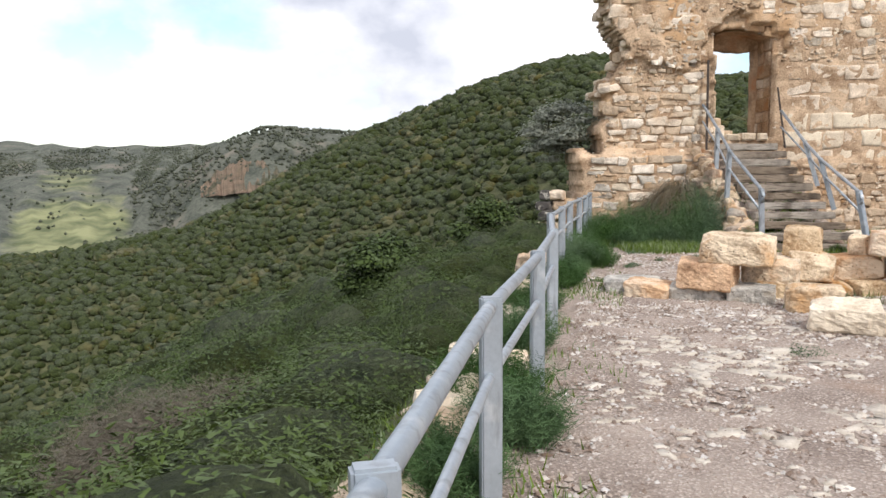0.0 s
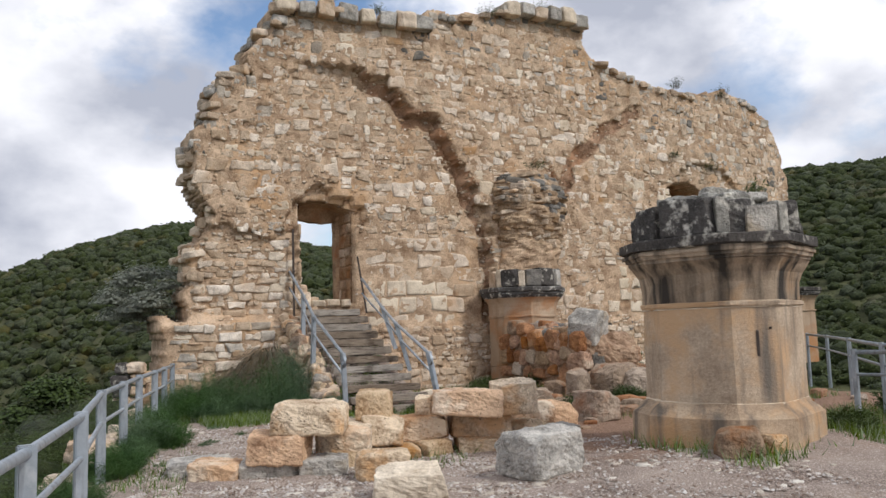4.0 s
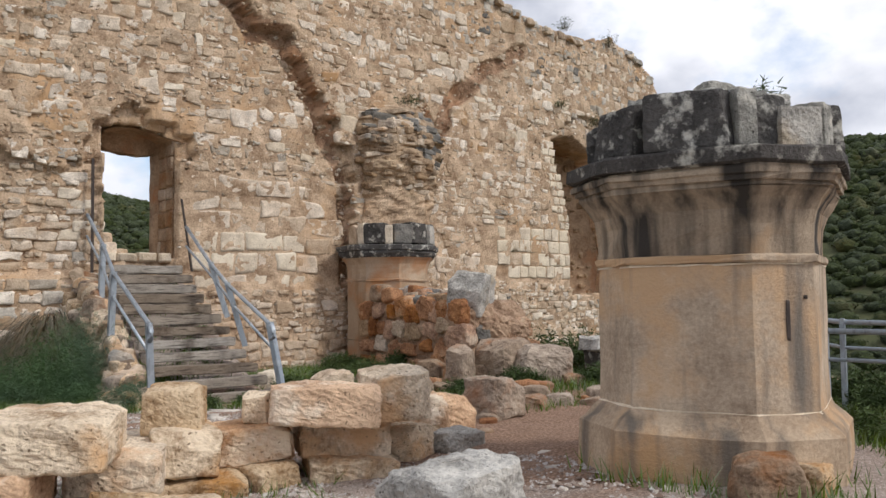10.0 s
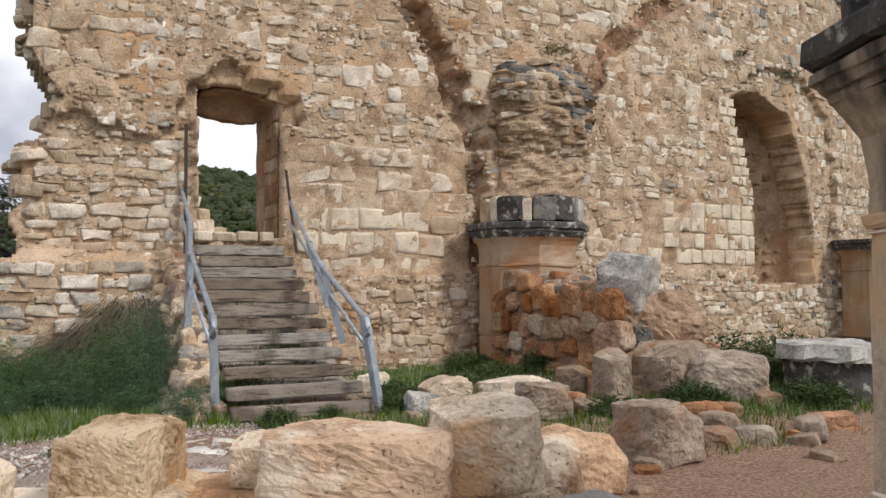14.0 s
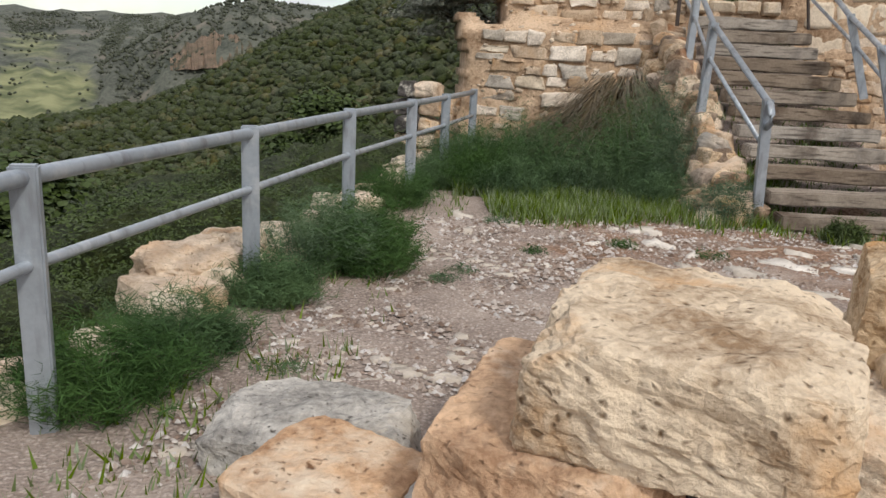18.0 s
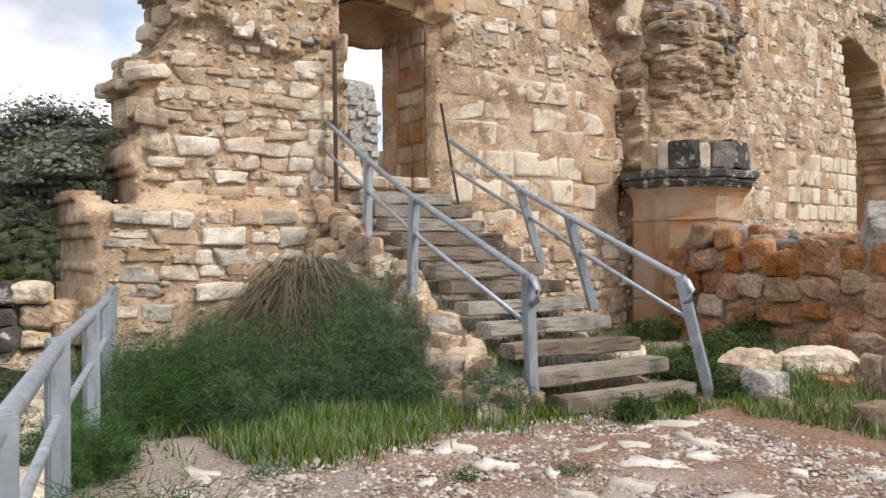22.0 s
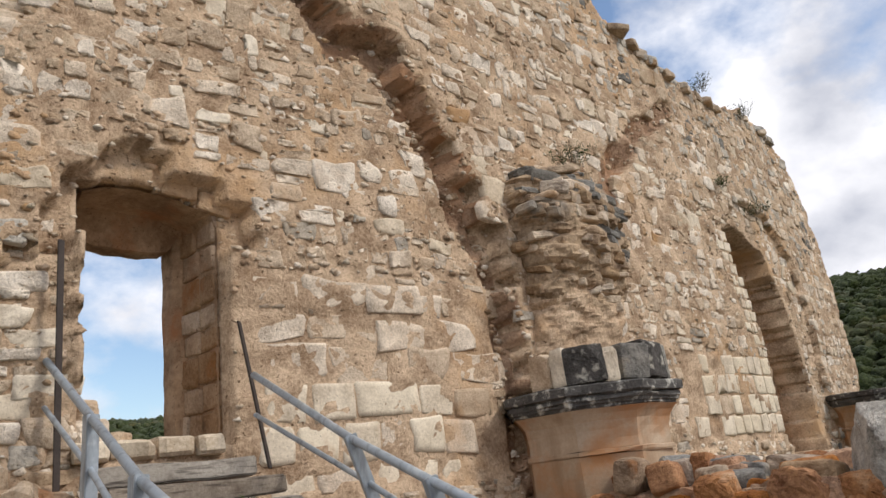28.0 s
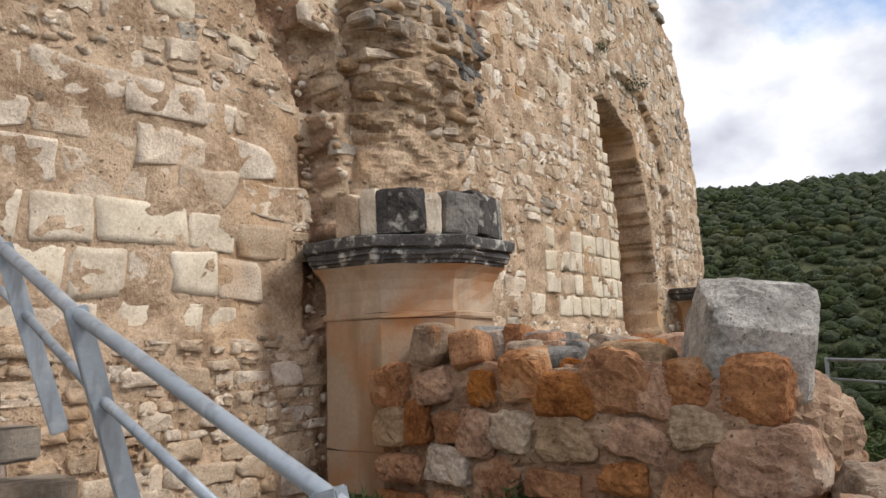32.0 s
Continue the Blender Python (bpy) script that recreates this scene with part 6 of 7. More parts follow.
    tagged(ob, "rounded crowns of the evergreen maquis", "woodland", kind="stuff")
    # scattered small bushes on the slopes beyond the valley
    n = 34000
    a, d = np.radians(r.uniform(-46, 6, n)), np.sqrt(r.uniform(400 ** 2, 1080 ** 2, n))
    x, y = d * np.sin(a), 6 + d * np.cos(a)
    keep = np.array([n3(p * 0.012, q * 0.012, 9.0) for p, q in zip(x, y)]) + r.normal(0, 0.2, n) > -0.12
    az = np.degrees(np.arctan2(x + 1, y - 2))
    keep &= ~((az < -20) & (az > -33) & (d < 880) & (r.random(n) < 0.94))
    x, y = x[keep], y[keep]
    n = len(x)
    s = r.uniform(0.9, 2.0, n)
    oc = np.array([(1, 0, 0), (0, 1, 0), (-1, 0, 0), (0, -1, 0), (0, 0, 1.0), (0, 0, -0.7)])
    fc = np.array([(0, 1, 4), (1, 2, 4), (2, 3, 4), (3, 0, 4), (1, 0, 5), (2, 1, 5), (3, 2, 5), (0, 3, 5)])
    v = oc[None] * s[:, None, None] * r.uniform(0.75, 1.3, (n, 6, 1)) + np.stack([x, y, land(x, y) + s * 0.4], 1)[:, None, :]
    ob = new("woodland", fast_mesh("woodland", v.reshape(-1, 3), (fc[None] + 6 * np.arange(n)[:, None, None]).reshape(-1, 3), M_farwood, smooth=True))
    tagged(ob, "scattered far hillside bushes with haze mixed into their colour", "woodland", kind="stuff")


woods()


def fronds(r, n, height, spread, width):
    """Feathery upright stems as thin triangles round the origin."""
    a = r.uniform(0, 6.283, n); rad = spread * np.sqrt(r.random(n)) * 0.55
    base = np.stack([rad * np.cos(a), rad * np.sin(a), np.zeros(n)], 1)
    lean = np.stack([np.cos(a), np.sin(a), np.zeros(n)], 1) * (rad / spread)[:, None] * r.uniform(0.3, 1.2, (n, 1)) * height * 0.8
    h = height * r.uniform(0.45, 1.05, n) * (1 - 0.45 * (rad / (spread * .56)) ** 2)
    tip = base + lean + np.stack([r.normal(0, .08, n) * height, r.normal(0, .08, n) * height, h], 1)
    side = np.stack([-np.sin(a + r.normal(0, 1, n)), np.cos(a + r.normal(0, 1, n)), np.zeros(n)], 1) * width
    return base, tip, side


def plume(r, n_stem, per, height, spread, leaf, thin=0.10):
    """A feathery bush: stems with many hair-thin leaflets. Returns triangles."""
    base, tip, side = fronds(r, n_stem, height, spread, 0.004)
    tri = []
    stems = np.stack([base - side, base + side, tip], 1)
    for _ in range(per):
        t = r.uniform(0.25, 1.0, (n_stem, 1))
        p = base + (tip - base) * t + r.normal(0, 0.02, (n_stem, 3))
        d = r.normal(size=(n_stem, 3)); d[:, 2] = np.abs(d[:, 2]) * 0.5 + 0.1; d /= np.linalg.norm(d, axis=1, keepdims=True)
        e = np.cross(d, r.normal(size=(n_stem, 3))); e /= np.linalg.norm(e, axis=1, keepdims=True)
        L = leaf * r.uniform(0.5, 1.3, (n_stem, 1))
        tri.append(np.stack([p - e * L * thin, p + e * L * thin, p + d * L], 1))
    return stems, np.concatenate(tri)


def tri_object(name, tris, material, label, category, kind=""):
    q = np.asarray(tris).reshape(-1, 3)
    ob = new(name, fast_mesh(name, q, np.arange(len(q)).reshape(-1, 3), material))
    return tagged(ob, label, category, kind=kind)


def plant(name, made, leaf_mat, stem_mat, label, category, at):
    ob = empty(name, at, label, category)
    for nm, tris, m_ in (("stem_clump", made[0], stem_mat), ("foliage", made[1], leaf_mat)):
        q = tris.reshape(-1, 3)
        under(nm, fast_mesh(nm, q, np.arange(len(q)).reshape(-1, 3), m_), ob)
    return ob


def droop(r, n, height, spread):
    """A tussock of long blades that rise and hang over: triangles of the rising and of the hanging parts."""
    a = r.uniform(0, 6.283, n)
    out = np.stack([np.cos(a), np.sin(a), np.zeros(n)], 1)
    base = out * r.uniform(0, 0.12, (n, 1))
    far = spread * r.uniform(0.35, 1.0, (n, 1))
    out = out + np.array([-0.25, -0.45, 0])
    mid = base + out * far * 0.45 + np.array([0, 0, 1]) * height * r.uniform(0.35, 1.05, (n, 1)) + r.normal(0, 0.06, (n, 3))
    tip = mid + out * far * 0.65 - np.array([0, 0, 1]) * height * r.uniform(0.4, 1.2, (n, 1)) + r.normal(0, 0.05, (n, 3))
    side = np.stack([-np.sin(a), np.cos(a), np.zeros(n)], 1) * 0.006
    return np.stack([base - side, base + side, mid], 1), np.stack([mid - side, mid + side, tip], 1)


PATH_WEEDS = ((0.62, 11.08), (1.38, 11.95), (2.16, 12.27), (2.79, 11.98), (1.24, 13.08), (-0.24, 9.53), (0.56, 5.17), (2.02, 4.07), (2.43, 4.03), (0.75, 11.35))


def bushes():
    r = np.random.default_rng(50)
    # feathery fennel: on the bank and along the railing
    for x, y, h, s in ((1.3, 15.3, 0.80, 0.55), (1.75, 15.45, 0.90, 0.6), (2.0, 15.05, 0.75, 0.6), (1.2, 14.8, 0.52, 0.5), (3.0, 15.25, 0.95, 0.55), (3.4, 15.35, 1.05, 0.42), (2.8, 14.9, 0.78, 0.5), (3.3, 14.85, 0.78, 0.42), (2.35, 14.8, 0.5, 0.5), (1.55, 14.55, 0.42, 0.5), (3.1, 14.35, 0.42, 0.45), (0.95, 15.5, 0.6, 0.5), (1.25, 16.2, 0.6, 0.5), (2.35, 15.6, 0.62, 0.5), (1.8, 16.0, 0.5, 0.5),
                       (-0.22, 11.35, 0.66, 0.5), (0.0, 11.75, 0.58, 0.48), (0.1, 11.3, 0.5, 0.4), (-0.45, 10.6, 0.36, 0.35), (0.25, 13.8, 0.5, 0.45), (0.75, 14.9, 0.45, 0.4), (-0.9, 9.2, 0.42, 0.45), (-0.75, 9.7, 0.38, 0.42), (-1.5, 7.4, 0.45, 0.4),
                       (-1.9, 5.6, 0.55, 0.4), (-2.3, 4.0, 0.5, 0.42), (-2.65, 2.5, 0.42, 0.36), (-2.2, 3.2, 0.45, 0.3), (3.5, 13.5, 0.42, 0.32), (3.75, 13.9, 0.45, 0.3)):
        h = h * (1.22 if y > 14.2 and x > 0.9 else 1.0)
        t = plume(r, 240, 44, h * 0.95, s * 1.1, 0.078, 0.030)
        plant("fennel_bush", t, M_fennel, M_fennel, "feathery dark-green wild fennel bush", "bush", (x, y, land1(x, y) - 0.03))
    for x, y, h, s in ((-4.95, 5.5, 1.1, 0.7), (-5.45, 5.9, 1.2, 0.75), (-4.6, 5.9, 1.0, 0.65), (-5.75, 6.4, 1.0, 0.7)):
        t = plume(r, 1500, 14, h, s, 0.15, 0.014)
        plant("bare_shrub", t, M_twig, M_twig, "grey-brown twiggy bare shrub on the slope", "shrub", (x, y, land1(x, y) - 0.05))
    # a broom-like dry tussock above the bank
    for x, y, h, s in ((3.35, 16.75, 0.70, 0.85), (3.0, 16.6, 0.68, 0.95), (2.6, 16.7, 0.55, 0.9), (3.2, 16.2, 0.52, 0.9), (2.8, 16.25, 0.46, 0.95), (2.3, 16.5, 0.42, 0.8), (3.5, 16.35, 0.5, 0.6), (2.0, 16.8, 0.34, 0.7)):
        t = droop(r, 1500, h * 0.80, s * 1.15)
        plant("dry_tussock", t, M_dry, M_dry, "drooping brown dry tussock on the bank", "grass tussock", (x, y, land1(x, y) - 0.03))
    # leafy shrubs among the fallen stones
    for x, y, h, s in ((8.9, 11.2, 0.35, 0.5), (10.3, 10.6, 0.4, 0.6), (7.7, 11.2, 0.3, 0.45), (9.6, 12.7, 0.5, 0.5), (7.2, 14.0, 0.35, 0.6), (8.2, 14.3, 0.35, 0.6), (10.9, 12.7, 0.85, 0.8), (11.7, 12.2, 0.9, 0.8), (12.4, 12.4, 0.7, 0.6), (9.2, 14.6, 0.45, 0.4), (8.6, 15.9, 0.4, 0.5), (11.2, 6.9, 0.5, 0.6), (10.4, 6.4, 0.4, 0.5), (7.3, 5.4, 0.35, 0.35), (4.9, 12.72, 0.2, 0.16), (4.3, 12.7, 0.24, 0.2), (5.75, 12.85, 0.26, 0.25), (6.1, 13.3, 0.3, 0.3), (6.2, 13.8, 0.3, 0.3)):
        t = plume(r, 170, 20, h, s, min(0.11, 0.2 * h + 0.01))
        plant("shrub", t, M_leaf, M_dry, "low green shrub among the fallen stones", "shrub", (x, y, land1(x, y) - 0.03))
    for i in range(20):
        p = stair_point(r.uniform(-0.75, 0.75), 0.10 + 0.375 * (i % 11) + 0.22, 0)
        t = plume(r, 40, 8, r.uniform(0.10, 0.17), r.uniform(0.10, 0.22), 0.05)
        plant("step_weed", t, M_leaf if i % 2 else M_grass, M_leaf, "small green weed growing between the sleepers", "weed", (p.x, p.y, 0.02 + 0.182 * (i % 11)))
    for x, y in PATH_WEEDS:
        t = plume(r, 80, 6, r.uniform(0.03, 0.06), r.uniform(0.14, 0.28), 0.035)
        plant("path_weed", t, M_fennel, M_leaf, "low tuft of weeds growing in the gravel path", "weed", (x, y, land1(x, y) - 0.005))
    for x, y, z, h, s in ((5.2, 17.6, 10.1, 0.5, 0.3), (6.6, 17.5, 10.0, 0.35, 0.25), (9.9, 17.2, 10.45, 0.45, 0.4), (11.8, 17.2, 10.9, 0.35, 0.4), (17.3, 17.2, 9.3, 0.5, 0.3), (19.6, 17.3, 9.3, 0.55, 0.25), (11.0, 16.7, 6.0, 0.35, 0.4), (5.9, 5.5, 3.05, 0.25, 0.15), (18.6, 17.1, 6.6, 0.4, 0.4), (16.9, 17.1, 6.9, 0.3, 0.3)):
        t = plume(r, 60, 5, h, s, 0.07)
        plant("wall_plant", t, M_leaf, M_dry, "small weed rooted in the ruined masonry", "weed", (x, y, z))


bushes()


def grass():
    """Green blades on the bank, along the railing, at the pier and round the fallen stones."""
    r = np.random.default_rng(61)
    tris = []
    for x0, x1, y0, y1, n, h in ((1.2, 4.0, 12.7, 15.2, 13000, 0.15), (0.9, 3.7, 14.4, 16.4, 14000, 0.16), (1.6, 4.2, 15.6, 17.9, 12000, 0.10), (6.0, 9.4, 12.2, 14.6, 9000, 0.17), (6.2, 9.5, 14.6, 16.8, 5000, 0.16), (5.2, 8.4, 10.8, 13.0, 7000, 0.13), (6.8, 13.5, 9.3, 13.0, 15000, 0.16),
                                (6.3, 11.5, 4.0, 8.0, 9000, 0.14), (4.3, 6.7, 4.4, 6.6, 4500, 0.16), (3.7, 5.7, 12.5, 15.2, 16000, 0.12), (3.9, 5.5, 15.0, 17.2, 2500, 0.10), (-3.4, -1.2, -1.5, 7.5, 8000, 0.08), (-1.6, 1.0, 7.5, 15.0, 9000, 0.09), (0.2, 3.9, 7.2, 9.2, 1600, 0.12)):
        x, y = r.uniform(x0, x1, n), r.uniform(y0, y1, n)
        patch = np.array([n3(a * 0.8, b * 0.8, 5.5) + 0.4 * n3(a * 2.6, b * 2.6, 1.5) for a, b in zip(x, y)])
        edge = np.minimum.reduce([x - x0, x1 - x, y - y0, y1 - y])
        keep = (patch * 1.1 + 0.5 * np.clip(edge, 0, 1.1) + r.normal(0, 0.22, n) > 0.30)
        front = np.array([13.05 + 0.9 * n3(a * 0.9, 3.0, 1.0) + 0.4 * n3(a * 3, 1.0, 1.0) for a in x])
        keep &= ~((x < 4.1) & (y > 12.0) & (y < front + r.normal(0, 0.14, n)) & (x > 0.8))
        keep &= ~((x < 1.2) & (x - fence_x(y) > 0.75) & (y < 13.5))
        x, y = x[keep], y[keep]
        z = land(x, y) - 0.01
        k = len(x)
        a = r.uniform(0, 6.283, k)
        hh = h * r.uniform(0.4, 1.3, k)
        w = 0.006 + 0.004 * r.random(k)
        b = np.stack([x, y, z], 1)
        s = np.stack([np.cos(a) * w, np.sin(a) * w, np.zeros(k)], 1)
        tip = b + np.stack([r.normal(0, .35, k) * hh, r.normal(0, .35, k) * hh, hh], 1)
        tris.append(np.stack([b - s, b + s, tip], 1))
    tri_object("grass", np.concatenate(tris), M_grass, "fresh green grass and herbs", "grass", "stuff")


grass()


def path_stones():
    """Flat stones bedded in the path, and the gravel between."""
    r = np.random.default_rng(71)
    placed = []
    def flat(name, x, y, rad, mat, thick):
        k = 9 if rad < 0.15 else 14
        t = np.linspace(0, 2 * np.pi, k, endpoint=False) + r.uniform(-.3, .3, k)
        q = rad * r.uniform(0.30, 1.30, k)
        st = r.uniform(0.45, 0.9)
        ring = np.stack([q * np.cos(t), q * np.sin(t) * st, np.zeros(k)], 1)
        top = ring * 0.93 + np.array([0, 0, thick]) + np.stack([np.zeros(k), np.zeros(k), r.normal(0, 0.25 * thick, k)], 1)
        V = np.concatenate([ring - np.array([0, 0, 0.03]), top, [[0, 0, thick * 1.05]]])
        F = [(i, (i + 1) % k, k + (i + 1) % k) for i in range(k)] + [(i, k + (i + 1) % k, k + i) for i in range(k)] + [(k + i, k + (i + 1) % k, 2 * k) for i in range(k)]
        return V, np.array(F)
    n = 0
    tries = 0
    while n < 283 and tries < 9000:
        tries += 1
        x, y = (r.uniform(-2.8, 5.2), r.uniform(0.6, 7.6)) if r.random() < 0.5 else (r.uniform(-1.2, 4.6), r.uniform(7.6, 13.4))
        if x - float(fence_x(y)) < 0.45 or math.hypot(x - 5.45, y - 5.75) < 1.2 or (y > 12.6 and x > 3.6):
            continue
        if n3(x * 0.55, y * 0.55, 8.8) < -0.08 and r.random() < 0.8:
            continue
        rad = r.uniform(0.04, 0.11) if r.random() < 0.84 else r.uniform(0.13, 0.26)
        if any((x - a) ** 2 + (y - b) ** 2 < (rad + c) ** 2 * 0.8 for a, b, c in placed):
            continue
        placed.append((x, y, rad)); n += 1
        V, F = flat("path_stone", x, y, rad, M_slab, r.uniform(0.003, 0.011))
        under("path_stone", fast_mesh("path_stone", V, F, M_slab), ground, m=pose(x, y, land1(x, y) + 0.0, r.normal(0, 3), r.normal(0, 3), r.uniform(0, 360)))
    for x, y, rad in ((3.64, 12.2, 0.22), (4.06, 11.96, 0.26), (4.46, 12.39, 0.24), (3.34, 11.72, 0.24), (2.89, 11.57, 0.15), (3.77, 11.69, 0.16), (3.29, 12.21, 0.2), (2.47, 11.64, 0.16), (2.55, 12.9, 0.2), (2.2, 12.3, 0.14), (2.5, 12.4, 0.16), (2.65, 12.0, 0.14)):
        V, F = flat("path_stone", x, y, rad, M_slab, r.uniform(0.012, 0.022))
        under("path_stone", fast_mesh("path_stone", V, F, M_slab), ground, m=pose(x, y, land1(x, y) + 0.004, r.normal(0, 3), r.normal(0, 3), r.uniform(0, 360)))
    vs, fs, nv = [], [], 0
    for _ in range(5200):
        x, y = (r.uniform(-2.9, 5.2), r.uniform(0.2, 7.6)) if r.random() < 0.55 else (r.uniform(-1.2, 4.6), r.uniform(7.6, 13.2))
        if x - float(fence_x(y)) < 0.35 or math.hypot(x - 5.45, y - 5.75) < 1.15 or (y > 12.5 and x > 3.6) or (y > 9 and x > 4.2) or n3(x * 0.9, y * 0.9, 4.4) < 0.30 * r.random() - 0.10:
            continue
        V, F = flat("path_stone", x, y, 0.018 + 0.085 * r.random() ** 2.4, M_slab, r.uniform(0.003, 0.009))
        vs.append(V + np.array([x, y, land1(x, y)])); fs.append(F + nv); nv += len(V)
    for q in range(230):                                # worn faces of bedrock in the trodden ground, some of them in outcrops
        if q < 170:
            ox, oy = ((0.1, 3.35), (0.6, 3.05), (-0.6, 5.5), (-0.5, 4.7))[q % 4]
            x, y = ox + r.normal(0, 0.36), oy + r.normal(0, 0.24)
        else:
            x, y = r.uniform(-1.6, 4.6), r.uniform(0.3, 5.2)
        if x - float(fence_x(y)) < 0.6 or math.hypot(x - 5.45, y - 5.75) < 1.3 or (q >= 170 and n3(x * 0.5, y * 0.5, 4.4) < -0.05):
            continue
        V, F = flat("path_stone", x, y, r.uniform(0.05, 0.17), M_slab, r.uniform(0.002, 0.008))
        t = r.uniform(0, 6.28)
        V = V @ np.array([[math.cos(t), math.sin(t), 0], [-math.sin(t), math.cos(t), 0], [0, 0, 1]])
        vs.append(V + np.array([x, y, land1(x, y) + 0.004])); fs.append(F + nv); nv += len(V)
    tagged(under("path_stones", fast_mesh("path_stones", np.concatenate(vs), np.concatenate(fs), M_slab), ground), kind="stuff")
    oct_v = np.array([(1, 0, -0.2), (-1, 0, -0.2), (0, 1, -0.2), (0, -1, -0.2), (0, 0, 1)], float)
    oct_f = np.array([(0, 2, 4), (2, 1, 4), (1, 3, 4), (3, 0, 4)])
    m = 66000
    near = r.random(m) < 0.52
    x = np.where(near, r.uniform(-3.0, 4.8, m), r.uniform(-1.3, 4.8, m)); y = np.where(near, r.uniform(0.3, 8.0, m), r.uniform(7.0, 13.2, m))
    ok = (x - fence_x(y) > 0.2) & (np.hypot(x - 5.45, y - 5.75) > 1.0)
    x, y = x[ok], y[ok]
    m = len(x)
    z = land(x, y)
    s = (0.008 + 0.021 * r.random(m) ** 2.2)[:, None, None]
    v = oct_v[None] * s * r.uniform(0.5, 1.5, (m, 5, 1)) * np.array([1, 1, 0.6])
    t = r.uniform(0, 6.283, m)
    c, sn = np.cos(t)[:, None], np.sin(t)[:, None]
    v = np.stack([v[..., 0] * c - v[..., 1] * sn, v[..., 0] * sn + v[..., 1] * c, v[..., 2]], -1)
    v += np.stack([x, y, z + 0.004], -1)[:, None, :]
    f = oct_f[None] + (np.arange(m) * 5)[:, None, None]
    tagged(under("gravel", fast_mesh("gravel", v.reshape(-1, 3), f.reshape(-1, 3), M_pebble), ground), kind="stuff")


path_stones()

# ---- far cliff, keep beyond the doorway, silver tree ----


def far_cliff():
    azs, hs = np.linspace(-15.4, -8.2, 120), np.linspace(0, 1, 16)
    V, F = [], []
    for i, az_ in enumerate(azs):
        k = i / 119
        lo, hi = -1.9 + 0.7 * k + 0.10 * n3(az_ * 1.7, 3, 0), -0.5 + 1.2 * math.sin(min(1.0, k * 1.2 + 0.1) * 2.5) + 0.16 * n3(az_ * 1.2, 0, 0)
        for j, h in enumerate(hs):
            el_ = lo + (max(hi, lo + 0.1) - lo) * h * (0.25 + 0.75 * math.sin(math.pi * min(max(k, 0.02), 0.98)) ** 0.45) * (1 + 0.22 * n3(az_ * 2.2, 7, 1))
            eh = float(np.interp(az_, [-17, -13.7, -11, -7.4], [0.2, 2.0, 3.0, 2.8]))
            rise = 760 * math.tan(radians(eh)) + 1.5
            d = 590.0
            for _ in range(12):                         # where the ray meets the hillside
                d = 760 - 220 * math.sqrt(max(0.0, (rise - 1.6 - d * math.tan(radians(el_))) / 90))
            d = d - 1.6 + 3 * n3(az_ * 0.9, h, 1.0) + 3.5 * n3(az_ * 3.6, h * 1.2, 2.0) + 2.5 * n3(az_ * 9, h * 2, 5.0)
            V.append((-2.0 + d * math.sin(radians(az_)), d * math.cos(radians(az_)), 1.6 + d * math.tan(radians(el_))))
    for i in range(119):
        for j in range(15):
            a = i * 16 + j
            F.append((a, a + 16, a + 17, a + 1))
    ob = new("cliff", mesh_of("cliff", V, F, M_cliff))
    tagged(ob, "reddish limestone cliff band on the far hillside", "cliff", kind="structure")


far_cliff()


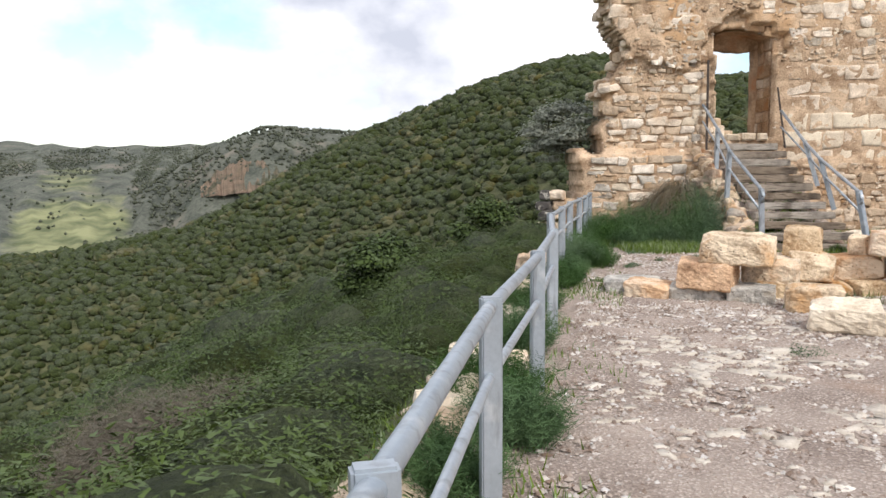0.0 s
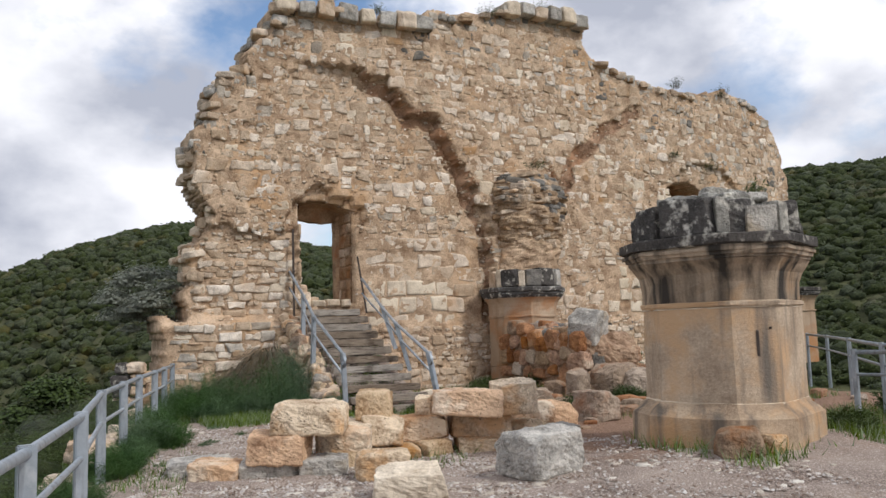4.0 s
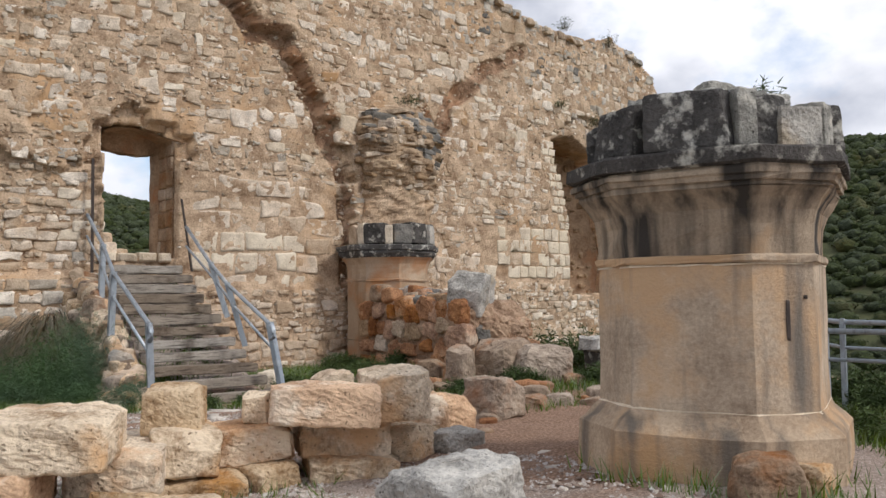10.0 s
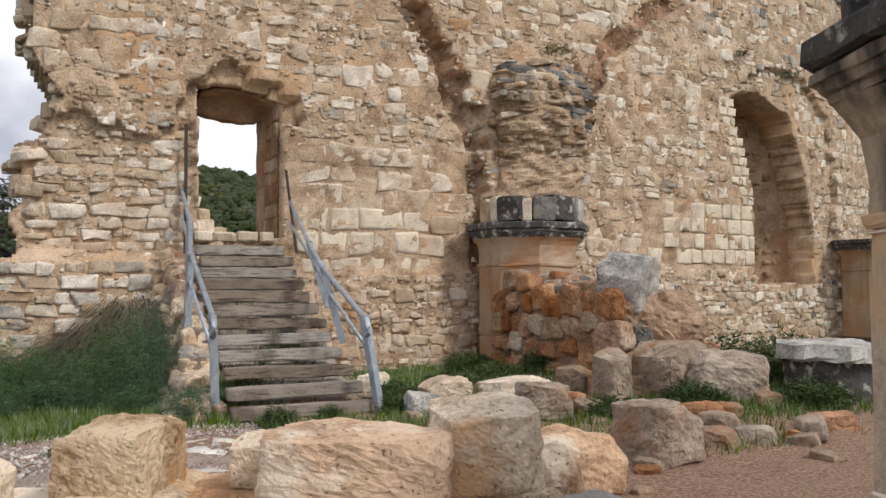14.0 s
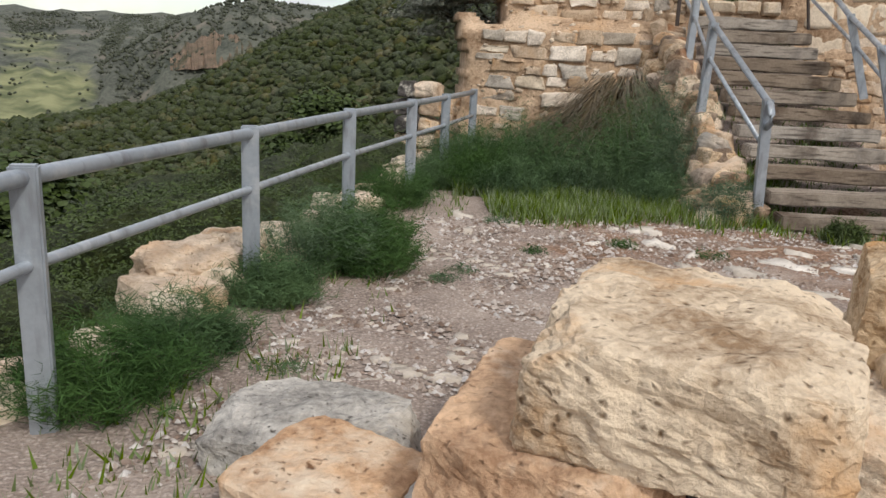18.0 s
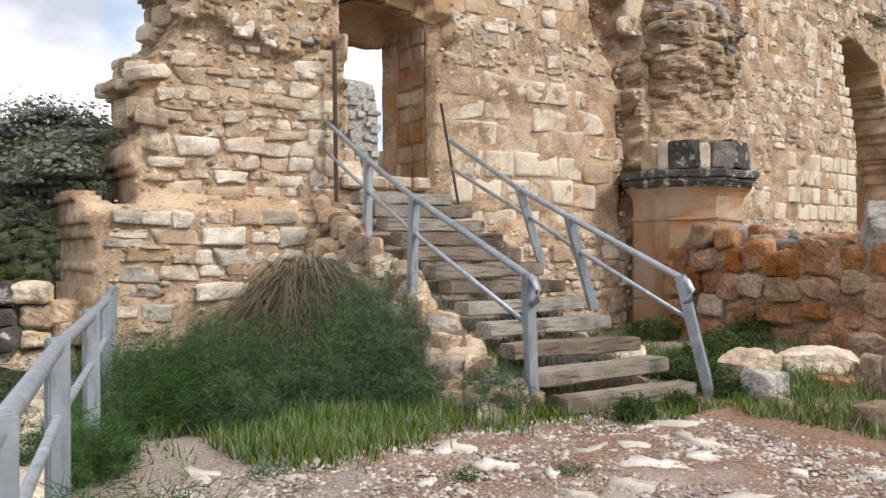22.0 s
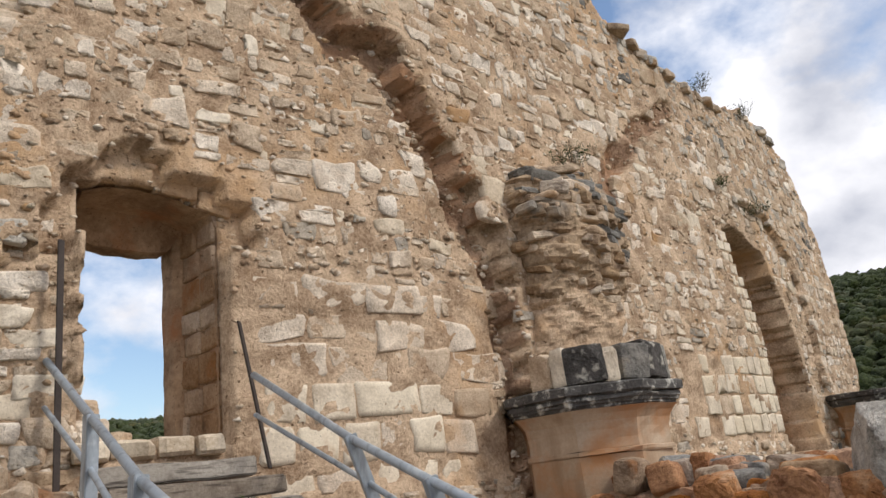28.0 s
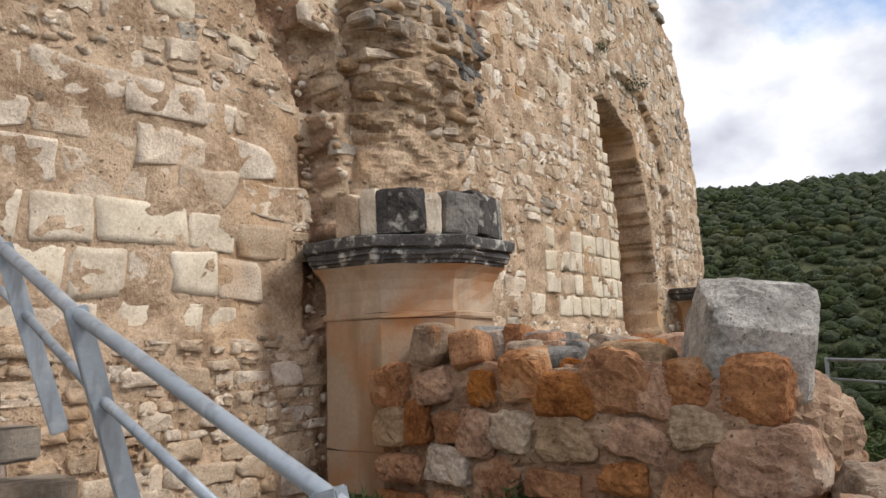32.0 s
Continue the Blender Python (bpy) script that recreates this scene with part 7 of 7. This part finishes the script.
def keep_tower():
    tower = empty("castle_keep", (33.0, 67.0, land1(33, 67)), "distant broken stone tower seen through the doorway", "tower")
    r = np.random.default_rng(4)
    base = land1(33, 67)
    top = 1.5 + 66 * math.tan(radians(10.7))
    h = top - base
    wall_ = rock_mesh("wall", (1.7, 1.7, h / 2), 3000, M_grey, 12, 14, 0.02, 3, 2, 0.95)
    under("wall", wall_, tower)
    for i in range(70):
        me = rock_mesh("stone", (r.uniform(.25, .5), 0.2, r.uniform(.2, .35)), 3010 + i, M_grey if i % 2 else M_stone, 3, 8, 0.06)
        face = i % 2
        c, z = r.uniform(-1.5, 1.5), h - r.uniform(0.2, 7)
        under("stone", me, tower, m=pose(c, -1.7, z) if face else pose(-1.7, c, z, 0, 0, 90))
    for c in (-1.2, -0.1, 1.0):
        under("merlon", rock_mesh("merlon", (0.4, 0.5, 0.5), 3100, M_grey, 5, 9, 0.05), tower, m=pose(c, -1.2, h - 0.1))


keep_tower()


def tree(name, at, height, crown, leaf_mat, label, seed, n=2600, leaf=0.05, open_=0.62):
    r = np.random.default_rng(seed)
    tr = empty(name, at, label, "tree")
    V, F = [], []
    tips = []
    def limb(p, d, length, rad, depth):
        pts, q = [p], p
        for k in range(4):
            d = (d + Vector(r.normal(0, 0.16, 3))).normalized()
            q = q + d * length / 4
            pts.append(q)
        v, f = tube(pts, [rad * (1 - 0.16 * k) for k in range(5)], 6)
        o = len(V)
        V.extend(v); F.extend([tuple(i + o for i in g) for g in f])
        if depth == 0:
            tips.append(q)
            return
        for _ in range(3 if depth > 1 else 4):
            nd = (d + Vector(r.normal(0, open_, 3)) + Vector((0, 0, 0.15))).normalized()
            limb(q, nd, length * 0.68, rad * 0.5, depth - 1)
        tips.append(q)
    limb(Vector((0, 0, -0.3)), Vector((0, 0, 1)), height * 0.42, height * 0.03, 3)
    under("trunk", mesh_of("trunk", V, F, M_bark), tr)
    quads = []
    for p in tips:
        b = card_ball(r, max(20, n // len(tips)), leaf / 0.5, shell=(0.1, 1.0))
        quads.append(b * crown * r.uniform(0.7, 1.2) * np.array([1, 1, 0.8]) + np.array(p))
    q = np.concatenate(quads).reshape(-1, 3)
    under("crown", fast_mesh("crown", q, np.arange(len(q)).reshape(-1, 4), leaf_mat), tr)
    return tr


tree("silver_tree", (2.45, 20.3, land1(2.45, 20.3)), 3.9, 0.52, M_olive, "grey-leaved tree standing beyond the wall's end", 7, 22000, 0.028, 0.48)
for i, (x, y, top, m_, lab) in enumerate(((-0.6, 19.6, 0.5, M_leaf, "yellowish-green bushy tree on the slope"),
                                         (-3.2, 13.6, -0.9, M_leaf, "green leafy tree on the slope below the railing"))):
    z = land1(x, y)
    tree("slope_tree", (x, y, z), max(1.6, (top - z) * 0.85), 0.5, m_, lab, 8 + i, 9000, 0.035)

# ---- facing stones last ----
lay_stones()
